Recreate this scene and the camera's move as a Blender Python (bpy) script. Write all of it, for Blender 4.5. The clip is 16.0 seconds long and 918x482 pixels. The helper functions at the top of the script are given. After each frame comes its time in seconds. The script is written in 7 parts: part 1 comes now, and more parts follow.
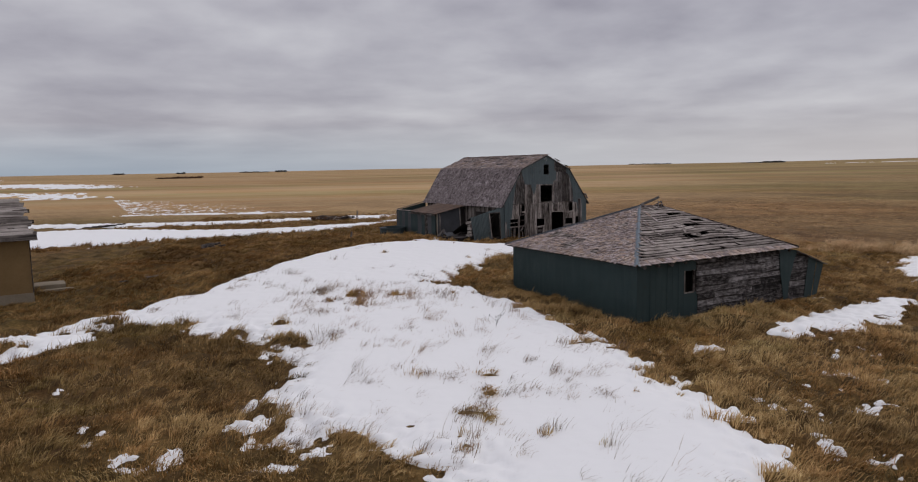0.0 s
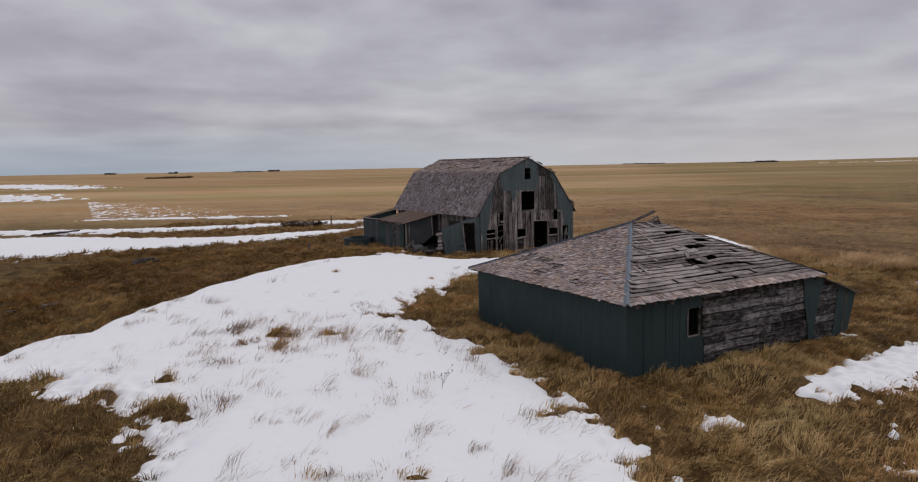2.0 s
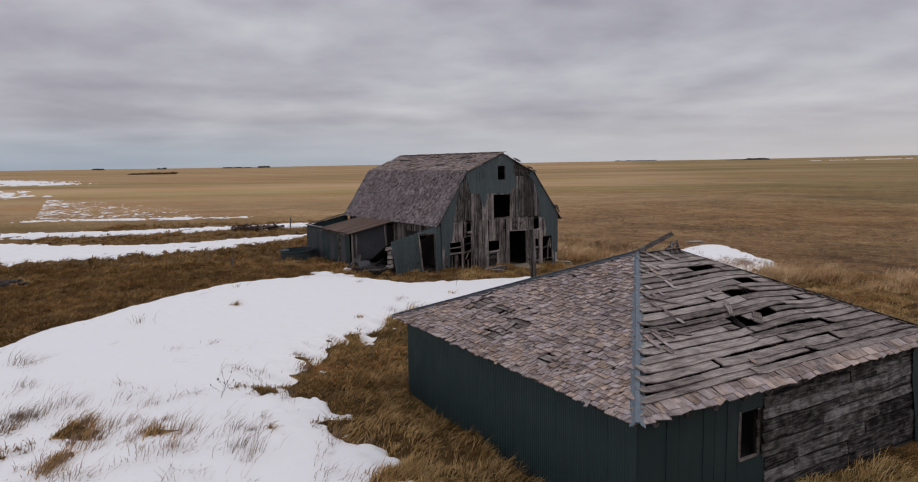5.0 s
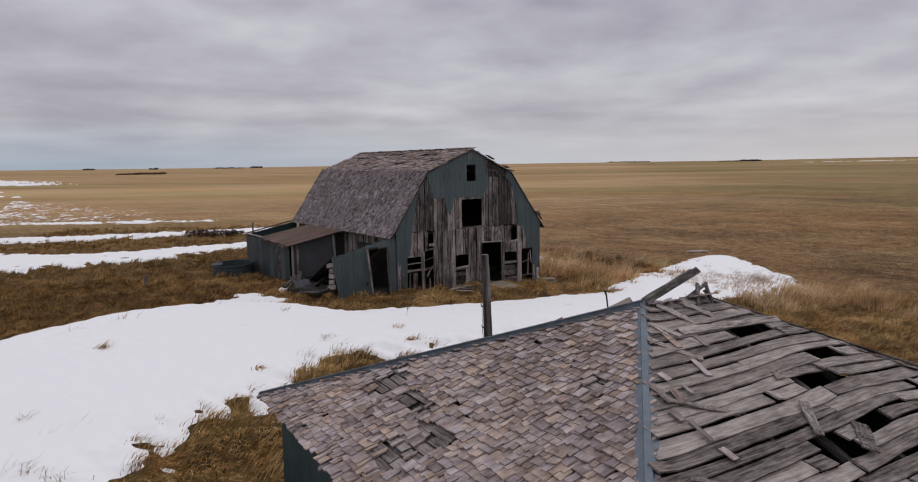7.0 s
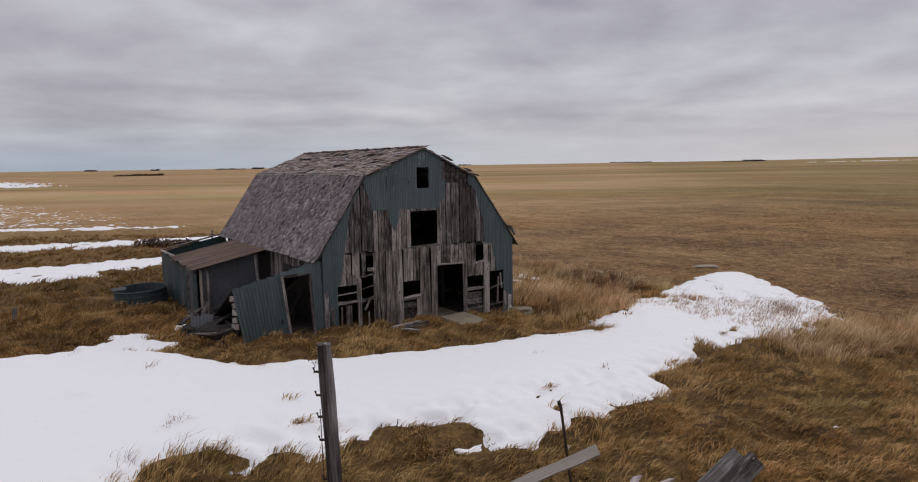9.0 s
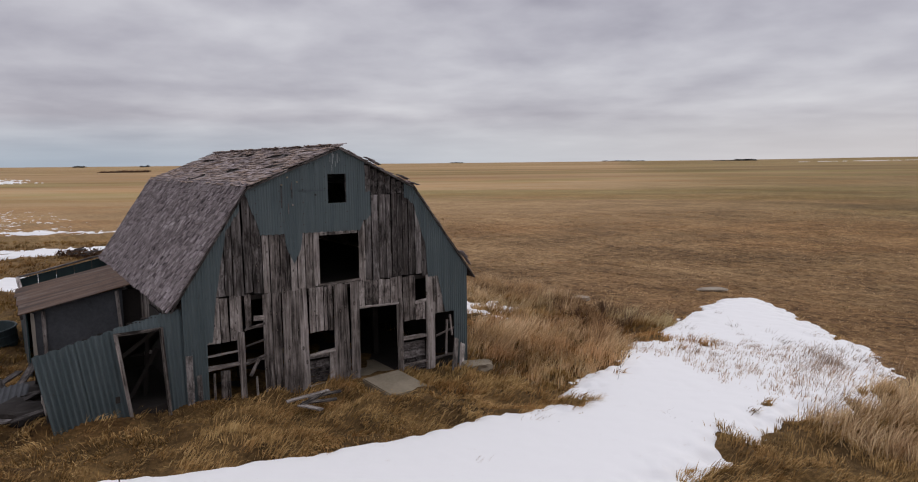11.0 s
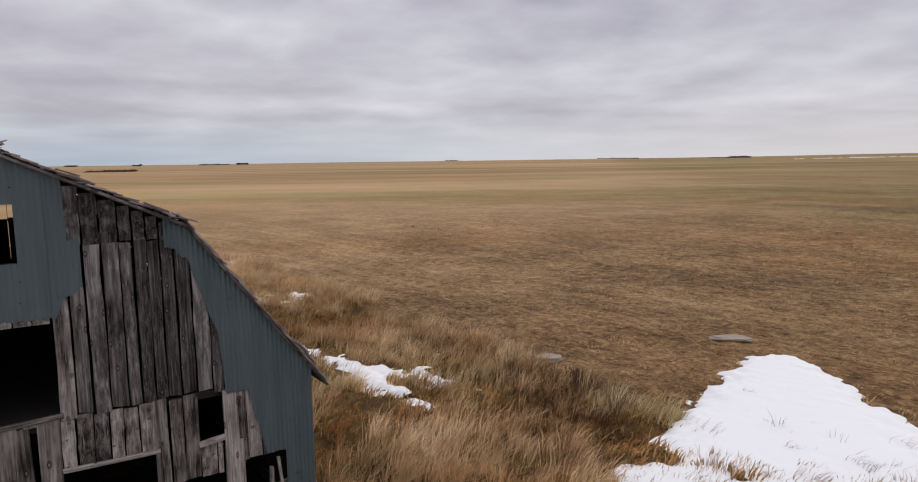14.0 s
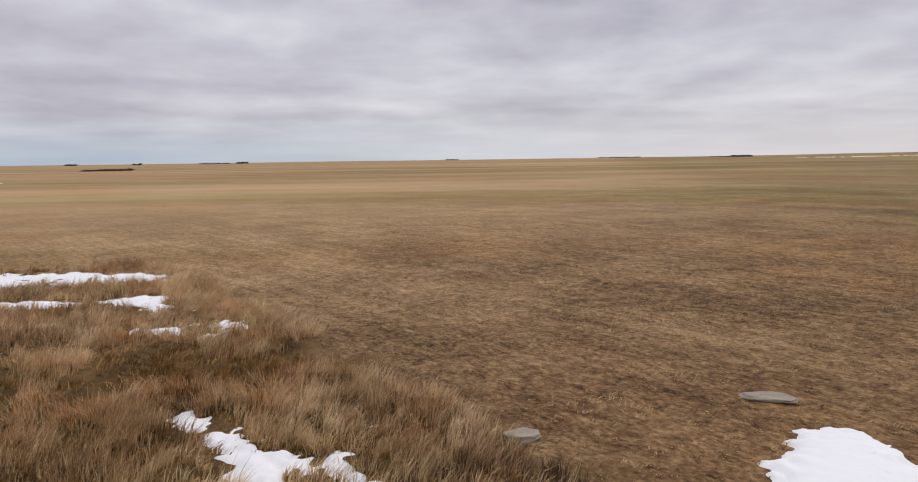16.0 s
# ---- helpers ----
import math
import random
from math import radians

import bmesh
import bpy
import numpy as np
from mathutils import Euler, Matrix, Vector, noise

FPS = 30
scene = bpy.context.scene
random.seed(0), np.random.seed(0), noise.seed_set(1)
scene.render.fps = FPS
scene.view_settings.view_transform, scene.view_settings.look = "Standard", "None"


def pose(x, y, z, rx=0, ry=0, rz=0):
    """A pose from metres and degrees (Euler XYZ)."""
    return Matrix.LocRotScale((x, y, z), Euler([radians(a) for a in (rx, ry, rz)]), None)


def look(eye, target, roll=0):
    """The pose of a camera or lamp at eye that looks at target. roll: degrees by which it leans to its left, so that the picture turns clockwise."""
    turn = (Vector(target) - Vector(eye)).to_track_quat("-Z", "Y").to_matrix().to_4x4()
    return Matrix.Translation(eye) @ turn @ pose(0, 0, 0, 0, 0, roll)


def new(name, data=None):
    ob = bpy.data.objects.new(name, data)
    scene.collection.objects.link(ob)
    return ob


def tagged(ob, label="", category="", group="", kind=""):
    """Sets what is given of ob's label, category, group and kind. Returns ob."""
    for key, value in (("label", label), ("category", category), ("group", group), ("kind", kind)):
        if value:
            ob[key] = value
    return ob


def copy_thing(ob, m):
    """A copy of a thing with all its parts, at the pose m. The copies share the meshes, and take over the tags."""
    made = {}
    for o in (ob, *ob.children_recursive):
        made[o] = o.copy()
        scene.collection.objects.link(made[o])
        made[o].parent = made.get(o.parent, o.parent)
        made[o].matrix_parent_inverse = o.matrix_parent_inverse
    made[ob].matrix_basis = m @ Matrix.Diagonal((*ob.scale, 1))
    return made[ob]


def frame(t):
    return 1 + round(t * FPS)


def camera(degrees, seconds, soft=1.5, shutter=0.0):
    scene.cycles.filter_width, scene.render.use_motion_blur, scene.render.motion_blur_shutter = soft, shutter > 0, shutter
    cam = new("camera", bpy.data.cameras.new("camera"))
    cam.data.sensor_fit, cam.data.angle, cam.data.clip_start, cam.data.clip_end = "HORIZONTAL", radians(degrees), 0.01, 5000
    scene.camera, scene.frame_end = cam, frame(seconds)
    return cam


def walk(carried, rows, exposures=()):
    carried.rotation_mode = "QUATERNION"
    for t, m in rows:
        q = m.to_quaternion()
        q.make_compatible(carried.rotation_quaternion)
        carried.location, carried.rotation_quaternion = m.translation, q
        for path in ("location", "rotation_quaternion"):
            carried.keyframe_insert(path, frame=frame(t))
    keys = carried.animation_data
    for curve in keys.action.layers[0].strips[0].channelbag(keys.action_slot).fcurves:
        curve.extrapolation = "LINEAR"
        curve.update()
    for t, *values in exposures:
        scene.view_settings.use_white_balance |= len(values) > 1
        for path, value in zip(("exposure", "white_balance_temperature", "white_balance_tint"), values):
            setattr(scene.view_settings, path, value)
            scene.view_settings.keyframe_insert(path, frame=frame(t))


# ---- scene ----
cam = camera(68.6, 16.0, soft=1.1)
PATH = [
    (0, (1.025, 0.378, 7.283), (0.983, 2.365, 7.064), -1.1),
    (0.5, (1.497, 1.926, 7.313), (1.46, 3.914, 7.096), -1.2),
    (1, (1.921, 3.496, 7.384), (1.889, 5.484, 7.167), -1.3),
    (1.5, (2.302, 5.048, 7.488), (2.274, 7.036, 7.269), -1.1),
    (2, (2.644, 6.587, 7.574), (2.619, 8.575, 7.353), -1.1),
    (2.5, (2.978, 8.125, 7.612), (2.956, 10.113, 7.39), -1.1),
    (3, (3.355, 9.639, 7.628), (3.338, 11.627, 7.405), -1.1),
    (3.5, (3.691, 11.202, 7.644), (3.677, 13.189, 7.42), -1.0),
    (4, (3.95, 12.804, 7.66), (3.943, 14.791, 7.431), -1.0),
    (4.2, (4.07, 13.45, 7.652), (4.065, 15.436, 7.421), -1.0),
    (6.5, (5.736, 21.261, 7.417), (5.745, 23.248, 7.186), -0.7),
    (7, (6.223, 22.98, 7.405), (6.241, 24.966, 7.176), -0.8),
    (7.5, (6.772, 24.685, 7.377), (6.793, 26.672, 7.149), -0.9),
    (8, (7.328, 26.374, 7.354), (7.351, 28.36, 7.127), -0.9),
    (8.5, (7.879, 28.134, 7.386), (7.903, 30.12, 7.158), -0.9),
    (9, (8.429, 29.966, 7.441), (8.44, 31.953, 7.214), -0.9),
    (11.3, (10.574, 38.512, 7.674), (10.61, 40.498, 7.44), -0.6),
    (11.5, (10.747, 39.211, 7.696), (10.784, 41.197, 7.462), -0.6),
    (12, (11.177, 40.855, 7.759), (11.22, 42.84, 7.521), -0.6),
    (12.5, (11.677, 42.467, 7.809), (11.715, 44.453, 7.572), -0.7),
    (13, (12.224, 44.072, 7.849), (12.268, 46.057, 7.613), -0.7),
    (13.5, (12.766, 45.718, 7.869), (12.816, 47.704, 7.631), -0.7),
    (14, (13.308, 47.487, 7.863), (13.355, 49.472, 7.623), -0.8),
    (14.5, (13.895, 49.268, 7.844), (13.935, 51.253, 7.604), -0.8),
    (15, (14.39, 51.007, 7.84), (14.43, 52.992, 7.599), -1.0),
    (15.5, (14.788, 52.697, 7.856), (14.831, 54.683, 7.617), -1.0),
    (16, (15.131, 54.36, 7.876), (15.175, 56.345, 7.633), -0.8),
]
walk(cam, [(t, look(eye, target, roll)) for t, eye, target, roll in PATH],
     exposures=[(0.0, -0.06), (4.0, -0.07), (7.0, 0.04), (9.0, 0.05), (12.5, 0.22), (16.0, 0.32)])
# ---- world, sun and exposure ----
SUN_AZ, SUN_EL = radians(60), radians(38)   # the sun behind the overcast, ahead and to the east
sun = new("sun", bpy.data.lights.new("sun", "SUN"))
sun.data.energy, sun.data.angle, sun.data.color = 0.8, radians(40), (1.0, 0.97, 0.92)
sun.matrix_basis = look((math.sin(SUN_AZ) * math.cos(SUN_EL) * 50, math.cos(SUN_AZ) * math.cos(SUN_EL) * 50, math.sin(SUN_EL) * 50), (0, 0, 0))


def nodes_of(tree):
    """Two helpers to add nodes to a tree and to link them."""
    def add(kind, **values):
        n = tree.nodes.new(kind)
        for key, value in values.items():
            if key.startswith("i_"):
                n.inputs[int(key[2:])].default_value = value
        return n

    def link(a, b):
        tree.links.new(a, b)
    return add, link


def math_node(add, link, op, a, b=None, clamp=False):
    n = add("ShaderNodeMath")
    n.operation, n.use_clamp = op, clamp
    for i, v in enumerate((a, b)):
        if v is None:
            continue
        if isinstance(v, (int, float)):
            n.inputs[i].default_value = v
        else:
            link(v, n.inputs[i])
    return n.outputs[0]


def ramp_node(add, link, value, stops):
    n = add("ShaderNodeValToRGB")
    e = n.color_ramp.elements
    while len(e) < len(stops):
        e.new(0.5)
    for item, (at, col) in zip(e, stops):
        item.position = at
        item.color = (*col, 1) if len(col) == 3 else col
    link(value, n.inputs[0])
    return n.outputs[0]


def mix_node(add, link, fac, a, b, blend="MIX"):
    n = add("ShaderNodeMix")
    n.data_type, n.blend_type = "RGBA", blend
    for i, v in ((0, fac), (6, a), (7, b)):
        if isinstance(v, (int, float)):
            n.inputs[i].default_value = v
        elif isinstance(v, tuple):
            n.inputs[i].default_value = (*v, 1)
        else:
            link(v, n.inputs[i])
    return n.outputs[2]


def noise_node(add, link, vec, scale, detail=4.0, rough=0.55, distort=0.0):
    n = add("ShaderNodeTexNoise")
    n.inputs["Scale"].default_value, n.inputs["Detail"].default_value = scale, detail
    n.inputs["Roughness"].default_value, n.inputs["Distortion"].default_value = rough, distort
    link(vec, n.inputs["Vector"])
    return n.outputs["Fac"]


def map_node(add, link, vec, scale=(1, 1, 1), place=(0, 0, 0), turn=(0, 0, 0)):
    n = add("ShaderNodeMapping")
    n.inputs["Scale"].default_value, n.inputs["Location"].default_value, n.inputs["Rotation"].default_value = scale, place, turn
    link(vec, n.inputs["Vector"])
    return n.outputs[0]


def make_world():
    """An overcast sky: a thin blue sky above, shut out by layered stratus that is brightest overhead."""
    world = bpy.data.worlds.new("overcast")
    world.use_nodes = True
    scene.world = world
    tree = world.node_tree
    tree.nodes.clear()
    add, link = nodes_of(tree)
    sky = add("ShaderNodeTexSky")
    sky.sky_type, sky.sun_disc = "NISHITA", False
    sky.sun_elevation, sky.sun_rotation = SUN_EL, SUN_AZ
    coord = add("ShaderNodeTexCoord")
    xyz = add("ShaderNodeSeparateXYZ")
    link(coord.outputs["Generated"], xyz.inputs[0])
    up = math_node(add, link, "MAXIMUM", xyz.outputs[2], 0.0)
    # layers: flatter and closer together towards the horizon
    tall = math_node(add, link, "LOGARITHM", math_node(add, link, "ADD", up, 0.075), 2.718)
    flat = add("ShaderNodeCombineXYZ")
    level_way = math_node(add, link, "SQRT", math_node(add, link, "MAXIMUM", math_node(add, link, "SUBTRACT", 1.0, math_node(add, link, "MULTIPLY", xyz.outputs[2], xyz.outputs[2])), 0.02))
    link(math_node(add, link, "DIVIDE", xyz.outputs[0], level_way), flat.inputs[0])
    link(math_node(add, link, "DIVIDE", xyz.outputs[1], level_way), flat.inputs[1])
    link(tall, flat.inputs[2])
    broad = noise_node(add, link, map_node(add, link, flat.outputs[0], (2.1, 2.1, 1.9), (0.35, 0.2, 0.9)), 1.0, 3.0, 0.5, 0.15)
    fine = noise_node(add, link, map_node(add, link, flat.outputs[0], (4.6, 4.6, 3.4), (7.3, 2.2, 0)), 1.0, 5.0, 0.5, 0.1)
    wisps = noise_node(add, link, map_node(add, link, flat.outputs[0], (12, 12, 9), (1.2, 0.4, 0.3)), 1.0, 4.0, 0.5, 0.1)
    fac = math_node(add, link, "ADD", math_node(add, link, "MULTIPLY", broad, 0.52), math_node(add, link, "MULTIPLY", fine, 0.34))
    fac = math_node(add, link, "ADD", fac, math_node(add, link, "MULTIPLY", wisps, 0.14))
    # denser cloud in the north-east
    fac = math_node(add, link, "ADD", fac, math_node(add, link, "SUBTRACT", 0.036, math_node(add, link, "MULTIPLY", math_node(add, link, "MAXIMUM", xyz.outputs[0], 0.0), 0.15)))
    cloud = ramp_node(add, link, fac, [(0.37, (0.325, 0.310, 0.362)), (0.46, (0.418, 0.404, 0.455)), (0.54, (0.508, 0.496, 0.542)), (0.64, (0.62, 0.612, 0.650))])
    # a blue-grey bank of far cloud low in the north-west, a paler one in the north-east
    west = math_node(add, link, "MULTIPLY", math_node(add, link, "SUBTRACT", 0.42, xyz.outputs[0]), 1.1, True)
    near_ground = ramp_node(add, link, up, [(0.0, (1, 1, 1)), (0.02, (0.8, 0.8, 0.8)), (0.065, (0, 0, 0))])
    bank = mix_node(add, link, west, (0.58, 0.575, 0.605), (0.32, 0.40, 0.49))
    cloud = mix_node(add, link, math_node(add, link, "MULTIPLY", near_ground, 0.75), cloud, bank)
    both = mix_node(add, link, 0.93, mix_node(add, link, 1.0, sky.outputs[0], (0.10, 0.10, 0.10), "MULTIPLY"), cloud)
    gain = ramp_node(add, link, up, [(0.0, (1, 1, 1)), (0.22, (1.0, 1.0, 1.0)), (0.75, (1.5, 1.5, 1.52)), (1.0, (1.65, 1.65, 1.67))])
    lit = mix_node(add, link, 1.0, both, gain, "MULTIPLY")
    back = add("ShaderNodeBackground")
    link(lit, back.inputs[0])
    back.inputs[1].default_value = 1.0
    out = add("ShaderNodeOutputWorld")
    link(back.outputs[0], out.inputs[0])


make_world()


# ---- materials ----
def material(name, rough=0.85, metal=0.0, spec=0.3):
    """An empty principled material: the material, its shader, and the two node helpers."""
    m = bpy.data.materials.new(name)
    m.use_nodes = True
    tree = m.node_tree
    shader = tree.nodes["Principled BSDF"]
    shader.inputs["Roughness"].default_value = rough
    shader.inputs["Metallic"].default_value = metal
    shader.inputs["Specular IOR Level"].default_value = spec
    add, link = nodes_of(tree)
    return m, shader, add, link


def bump_to(add, link, shader, height, strength, distance):
    b = add("ShaderNodeBump")
    b.inputs["Strength"].default_value, b.inputs["Distance"].default_value = strength, distance
    link(height, b.inputs["Height"])
    link(b.outputs[0], shader.inputs["Normal"])


def wood(name, stops, spread=0.5, island=False, stain=0.22, along=(0.8, 4.6, 4.6), knots=False, cells_at=(6.0, 1.0, 1.0), hues=False):
    """Weathered wood: grain along x of each piece, each piece with its own tone, knots and stains."""
    m, shader, add, link = material(name, 0.9, 0.0, 0.15)
    coord = add("ShaderNodeTexCoord").outputs["Object"]
    own = add("ShaderNodeNewGeometry").outputs["Random Per Island"] if island else add("ShaderNodeObjectInfo").outputs["Random"]
    shift = add("ShaderNodeVectorMath")
    shift.operation = "ADD"
    link(coord, shift.inputs[0])
    far = add("ShaderNodeCombineXYZ")
    link(math_node(add, link, "MULTIPLY", own, 37.0), far.inputs[0])
    link(math_node(add, link, "MULTIPLY", own, 61.0), far.inputs[1])
    link(far.outputs[0], shift.inputs[1])
    vec = shift.outputs[0]
    grain = noise_node(add, link, map_node(add, link, vec, along), 1.0, 7.0, 0.72, 0.10)
    blot = noise_node(add, link, map_node(add, link, vec, (along[0] * 1.6, along[1] * 0.22, along[2] * 0.22)), 1.0, 4.0, 0.6)
    tone = math_node(add, link, "ADD", math_node(add, link, "MULTIPLY", grain, 1.0 - spread), math_node(add, link, "MULTIPLY", own, spread))
    tone = math_node(add, link, "ADD", tone, math_node(add, link, "MULTIPLY", math_node(add, link, "SUBTRACT", blot, 0.5), stain * 1.6))
    weather = noise_node(add, link, add("ShaderNodeNewGeometry").outputs["Position"], 0.9, 4.0, 0.65)
    tone = math_node(add, link, "ADD", tone, math_node(add, link, "MULTIPLY", math_node(add, link, "SUBTRACT", weather, 0.5), 0.30))
    col = ramp_node(add, link, tone, stops)
    if knots:
        # knots with a dark heart, and pale bleached streaks between
        cells = add("ShaderNodeTexVoronoi")
        cells.voronoi_dimensions = "2D"
        link(map_node(add, link, vec, cells_at), cells.inputs["Vector"])
        cells.inputs["Scale"].default_value = 1.0
        pick = add("ShaderNodeSeparateColor")
        link(cells.outputs["Color"], pick.inputs[0])
        some = math_node(add, link, "GREATER_THAN", pick.outputs[0], 0.62)
        spot = ramp_node(add, link, cells.outputs["Distance"], [(0.07, (1, 1, 1)), (0.16, (0, 0, 0))])
        heart = ramp_node(add, link, cells.outputs["Distance"], [(0.035, (0.20, 0.165, 0.135)), (0.065, (0.014, 0.011, 0.010))])
        col = mix_node(add, link, math_node(add, link, "MULTIPLY", math_node(add, link, "MULTIPLY", spot, some), 0.9), col, heart)
        pale = noise_node(add, link, map_node(add, link, vec, (1.3, 9.0, 9.0), (4, 8, 2)), 1.0, 3.0, 0.6, 0.2)
        col = mix_node(add, link, ramp_node(add, link, pale, [(0.60, (0, 0, 0)), (0.74, (0.55, 0.55, 0.55))]), col, stops[3][1])
    if hues:
        # some pieces rusty brown, some mauve, in drifting patches
        other = math_node(add, link, "FRACT", math_node(add, link, "MULTIPLY", own, 17.3))
        spread_by = noise_node(add, link, map_node(add, link, add("ShaderNodeNewGeometry").outputs["Position"], (0.8, 0.8, 0.8), (3, 1, 7)), 1.0, 3.0, 0.6)
        pick_by = math_node(add, link, "ADD", math_node(add, link, "MULTIPLY", other, 0.5), math_node(add, link, "MULTIPLY", spread_by, 0.5))
        col = mix_node(add, link, 1.0, col, ramp_node(add, link, pick_by, [(0.30, (0.95, 0.95, 1.02)), (0.48, (1.0, 0.985, 0.985)), (0.62, (1.03, 0.97, 0.91)), (0.76, (1.07, 0.95, 0.82))]), "MULTIPLY")
    link(col, shader.inputs["Base Color"])
    bump_to(add, link, shader, grain, 0.6, 0.012)
    return m


def sheet_metal(name, base, worn, rust, rust_at=0.62):
    """Painted or galvanised sheet: chalky paint, streaks that run down, spots of rust."""
    m, shader, add, link = material(name, 0.62, 0.0, 0.35)
    coord = add("ShaderNodeTexCoord").outputs["Object"]
    streak = noise_node(add, link, map_node(add, link, coord, (5, 5, 0.35)), 1.0, 6.0, 0.6)
    cloud = noise_node(add, link, coord, 0.9, 4.0, 0.6)
    spot = noise_node(add, link, coord, 3.6, 8.0, 0.7)
    col = mix_node(add, link, ramp_node(add, link, streak, [(0.35, (0, 0, 0)), (0.7, (1, 1, 1))]), base, worn)
    col = mix_node(add, link, math_node(add, link, "MULTIPLY", cloud, 0.55), col, tuple(c * 0.72 for c in base))
    col = mix_node(add, link, ramp_node(add, link, spot, [(rust_at, (0, 0, 0)), (rust_at + 0.1, (1, 1, 1))]), col, rust)
    link(col, shader.inputs["Base Color"])
    link(ramp_node(add, link, cloud, [(0.3, (0.5, 0.5, 0.5)), (0.7, (0.75, 0.75, 0.75))]), shader.inputs["Roughness"])
    bump_to(add, link, shader, spot, 0.15, 0.01)
    return m


def plain(name, a, b, scale=3.0, rough=0.9, bump=0.3, depth=0.02, metal=0.0):
    """Concrete, plaster, stone and the like: two tones in two scales of noise."""
    m, shader, add, link = material(name, rough, metal, 0.25)
    coord = add("ShaderNodeTexCoord").outputs["Object"]
    big = noise_node(add, link, coord, scale * 0.3, 4.0, 0.6)
    small = noise_node(add, link, coord, scale * 6, 6.0, 0.7)
    tone = math_node(add, link, "ADD", math_node(add, link, "MULTIPLY", big, 0.6), math_node(add, link, "MULTIPLY", small, 0.4))
    link(ramp_node(add, link, tone, [(0.35, a), (0.65, b)]), shader.inputs["Base Color"])
    bump_to(add, link, shader, small, bump, depth)
    return m


def blades(name, stops):
    """Dry grass: every blade its own straw tone, drifting over some metres."""
    m, shader, add, link = material(name, 0.85, 0.0, 0.15)
    own = add("ShaderNodeNewGeometry").outputs["Random Per Island"]
    coord = add("ShaderNodeTexCoord").outputs["Object"]
    drift = noise_node(add, link, coord, 0.22, 3.0, 0.6)
    patch = noise_node(add, link, coord, 2.2, 3.0, 0.6)
    tone = math_node(add, link, "ADD", math_node(add, link, "MULTIPLY", own, 0.30), math_node(add, link, "MULTIPLY", drift, 0.80))
    tone = math_node(add, link, "ADD", tone, math_node(add, link, "MULTIPLY", math_node(add, link, "SUBTRACT", patch, 0.5), 0.95))
    # the mat is darker towards the west
    place = add("ShaderNodeSeparateXYZ")
    link(coord, place.inputs[0])
    west_tone = math_node(add, link, "MINIMUM", math_node(add, link, "MAXIMUM", math_node(add, link, "MULTIPLY", math_node(add, link, "ADD", place.outputs[0], 3.0), 0.008), -0.07), 0.03)
    tone = math_node(add, link, "ADD", tone, west_tone)
    col = ramp_node(add, link, tone, stops)
    ruddy = noise_node(add, link, map_node(add, link, coord, (0.30, 0.30, 0.3), (11, 3, 0)), 1.0, 4.0, 0.65)
    olive = noise_node(add, link, map_node(add, link, coord, (0.22, 0.22, 0.2), (2, 17, 0)), 1.0, 4.0, 0.65)
    col = mix_node(add, link, ramp_node(add, link, ruddy, [(0.48, (0, 0, 0)), (0.66, (1, 1, 1))]), col, mix_node(add, link, 1.0, col, (1.0, 0.87, 0.80), "MULTIPLY"))
    col = mix_node(add, link, ramp_node(add, link, olive, [(0.52, (0, 0, 0)), (0.68, (1, 1, 1))]), col, mix_node(add, link, 1.0, col, (0.86, 0.94, 0.88), "MULTIPLY"))
    link(col, shader.inputs["Base Color"])
    return m


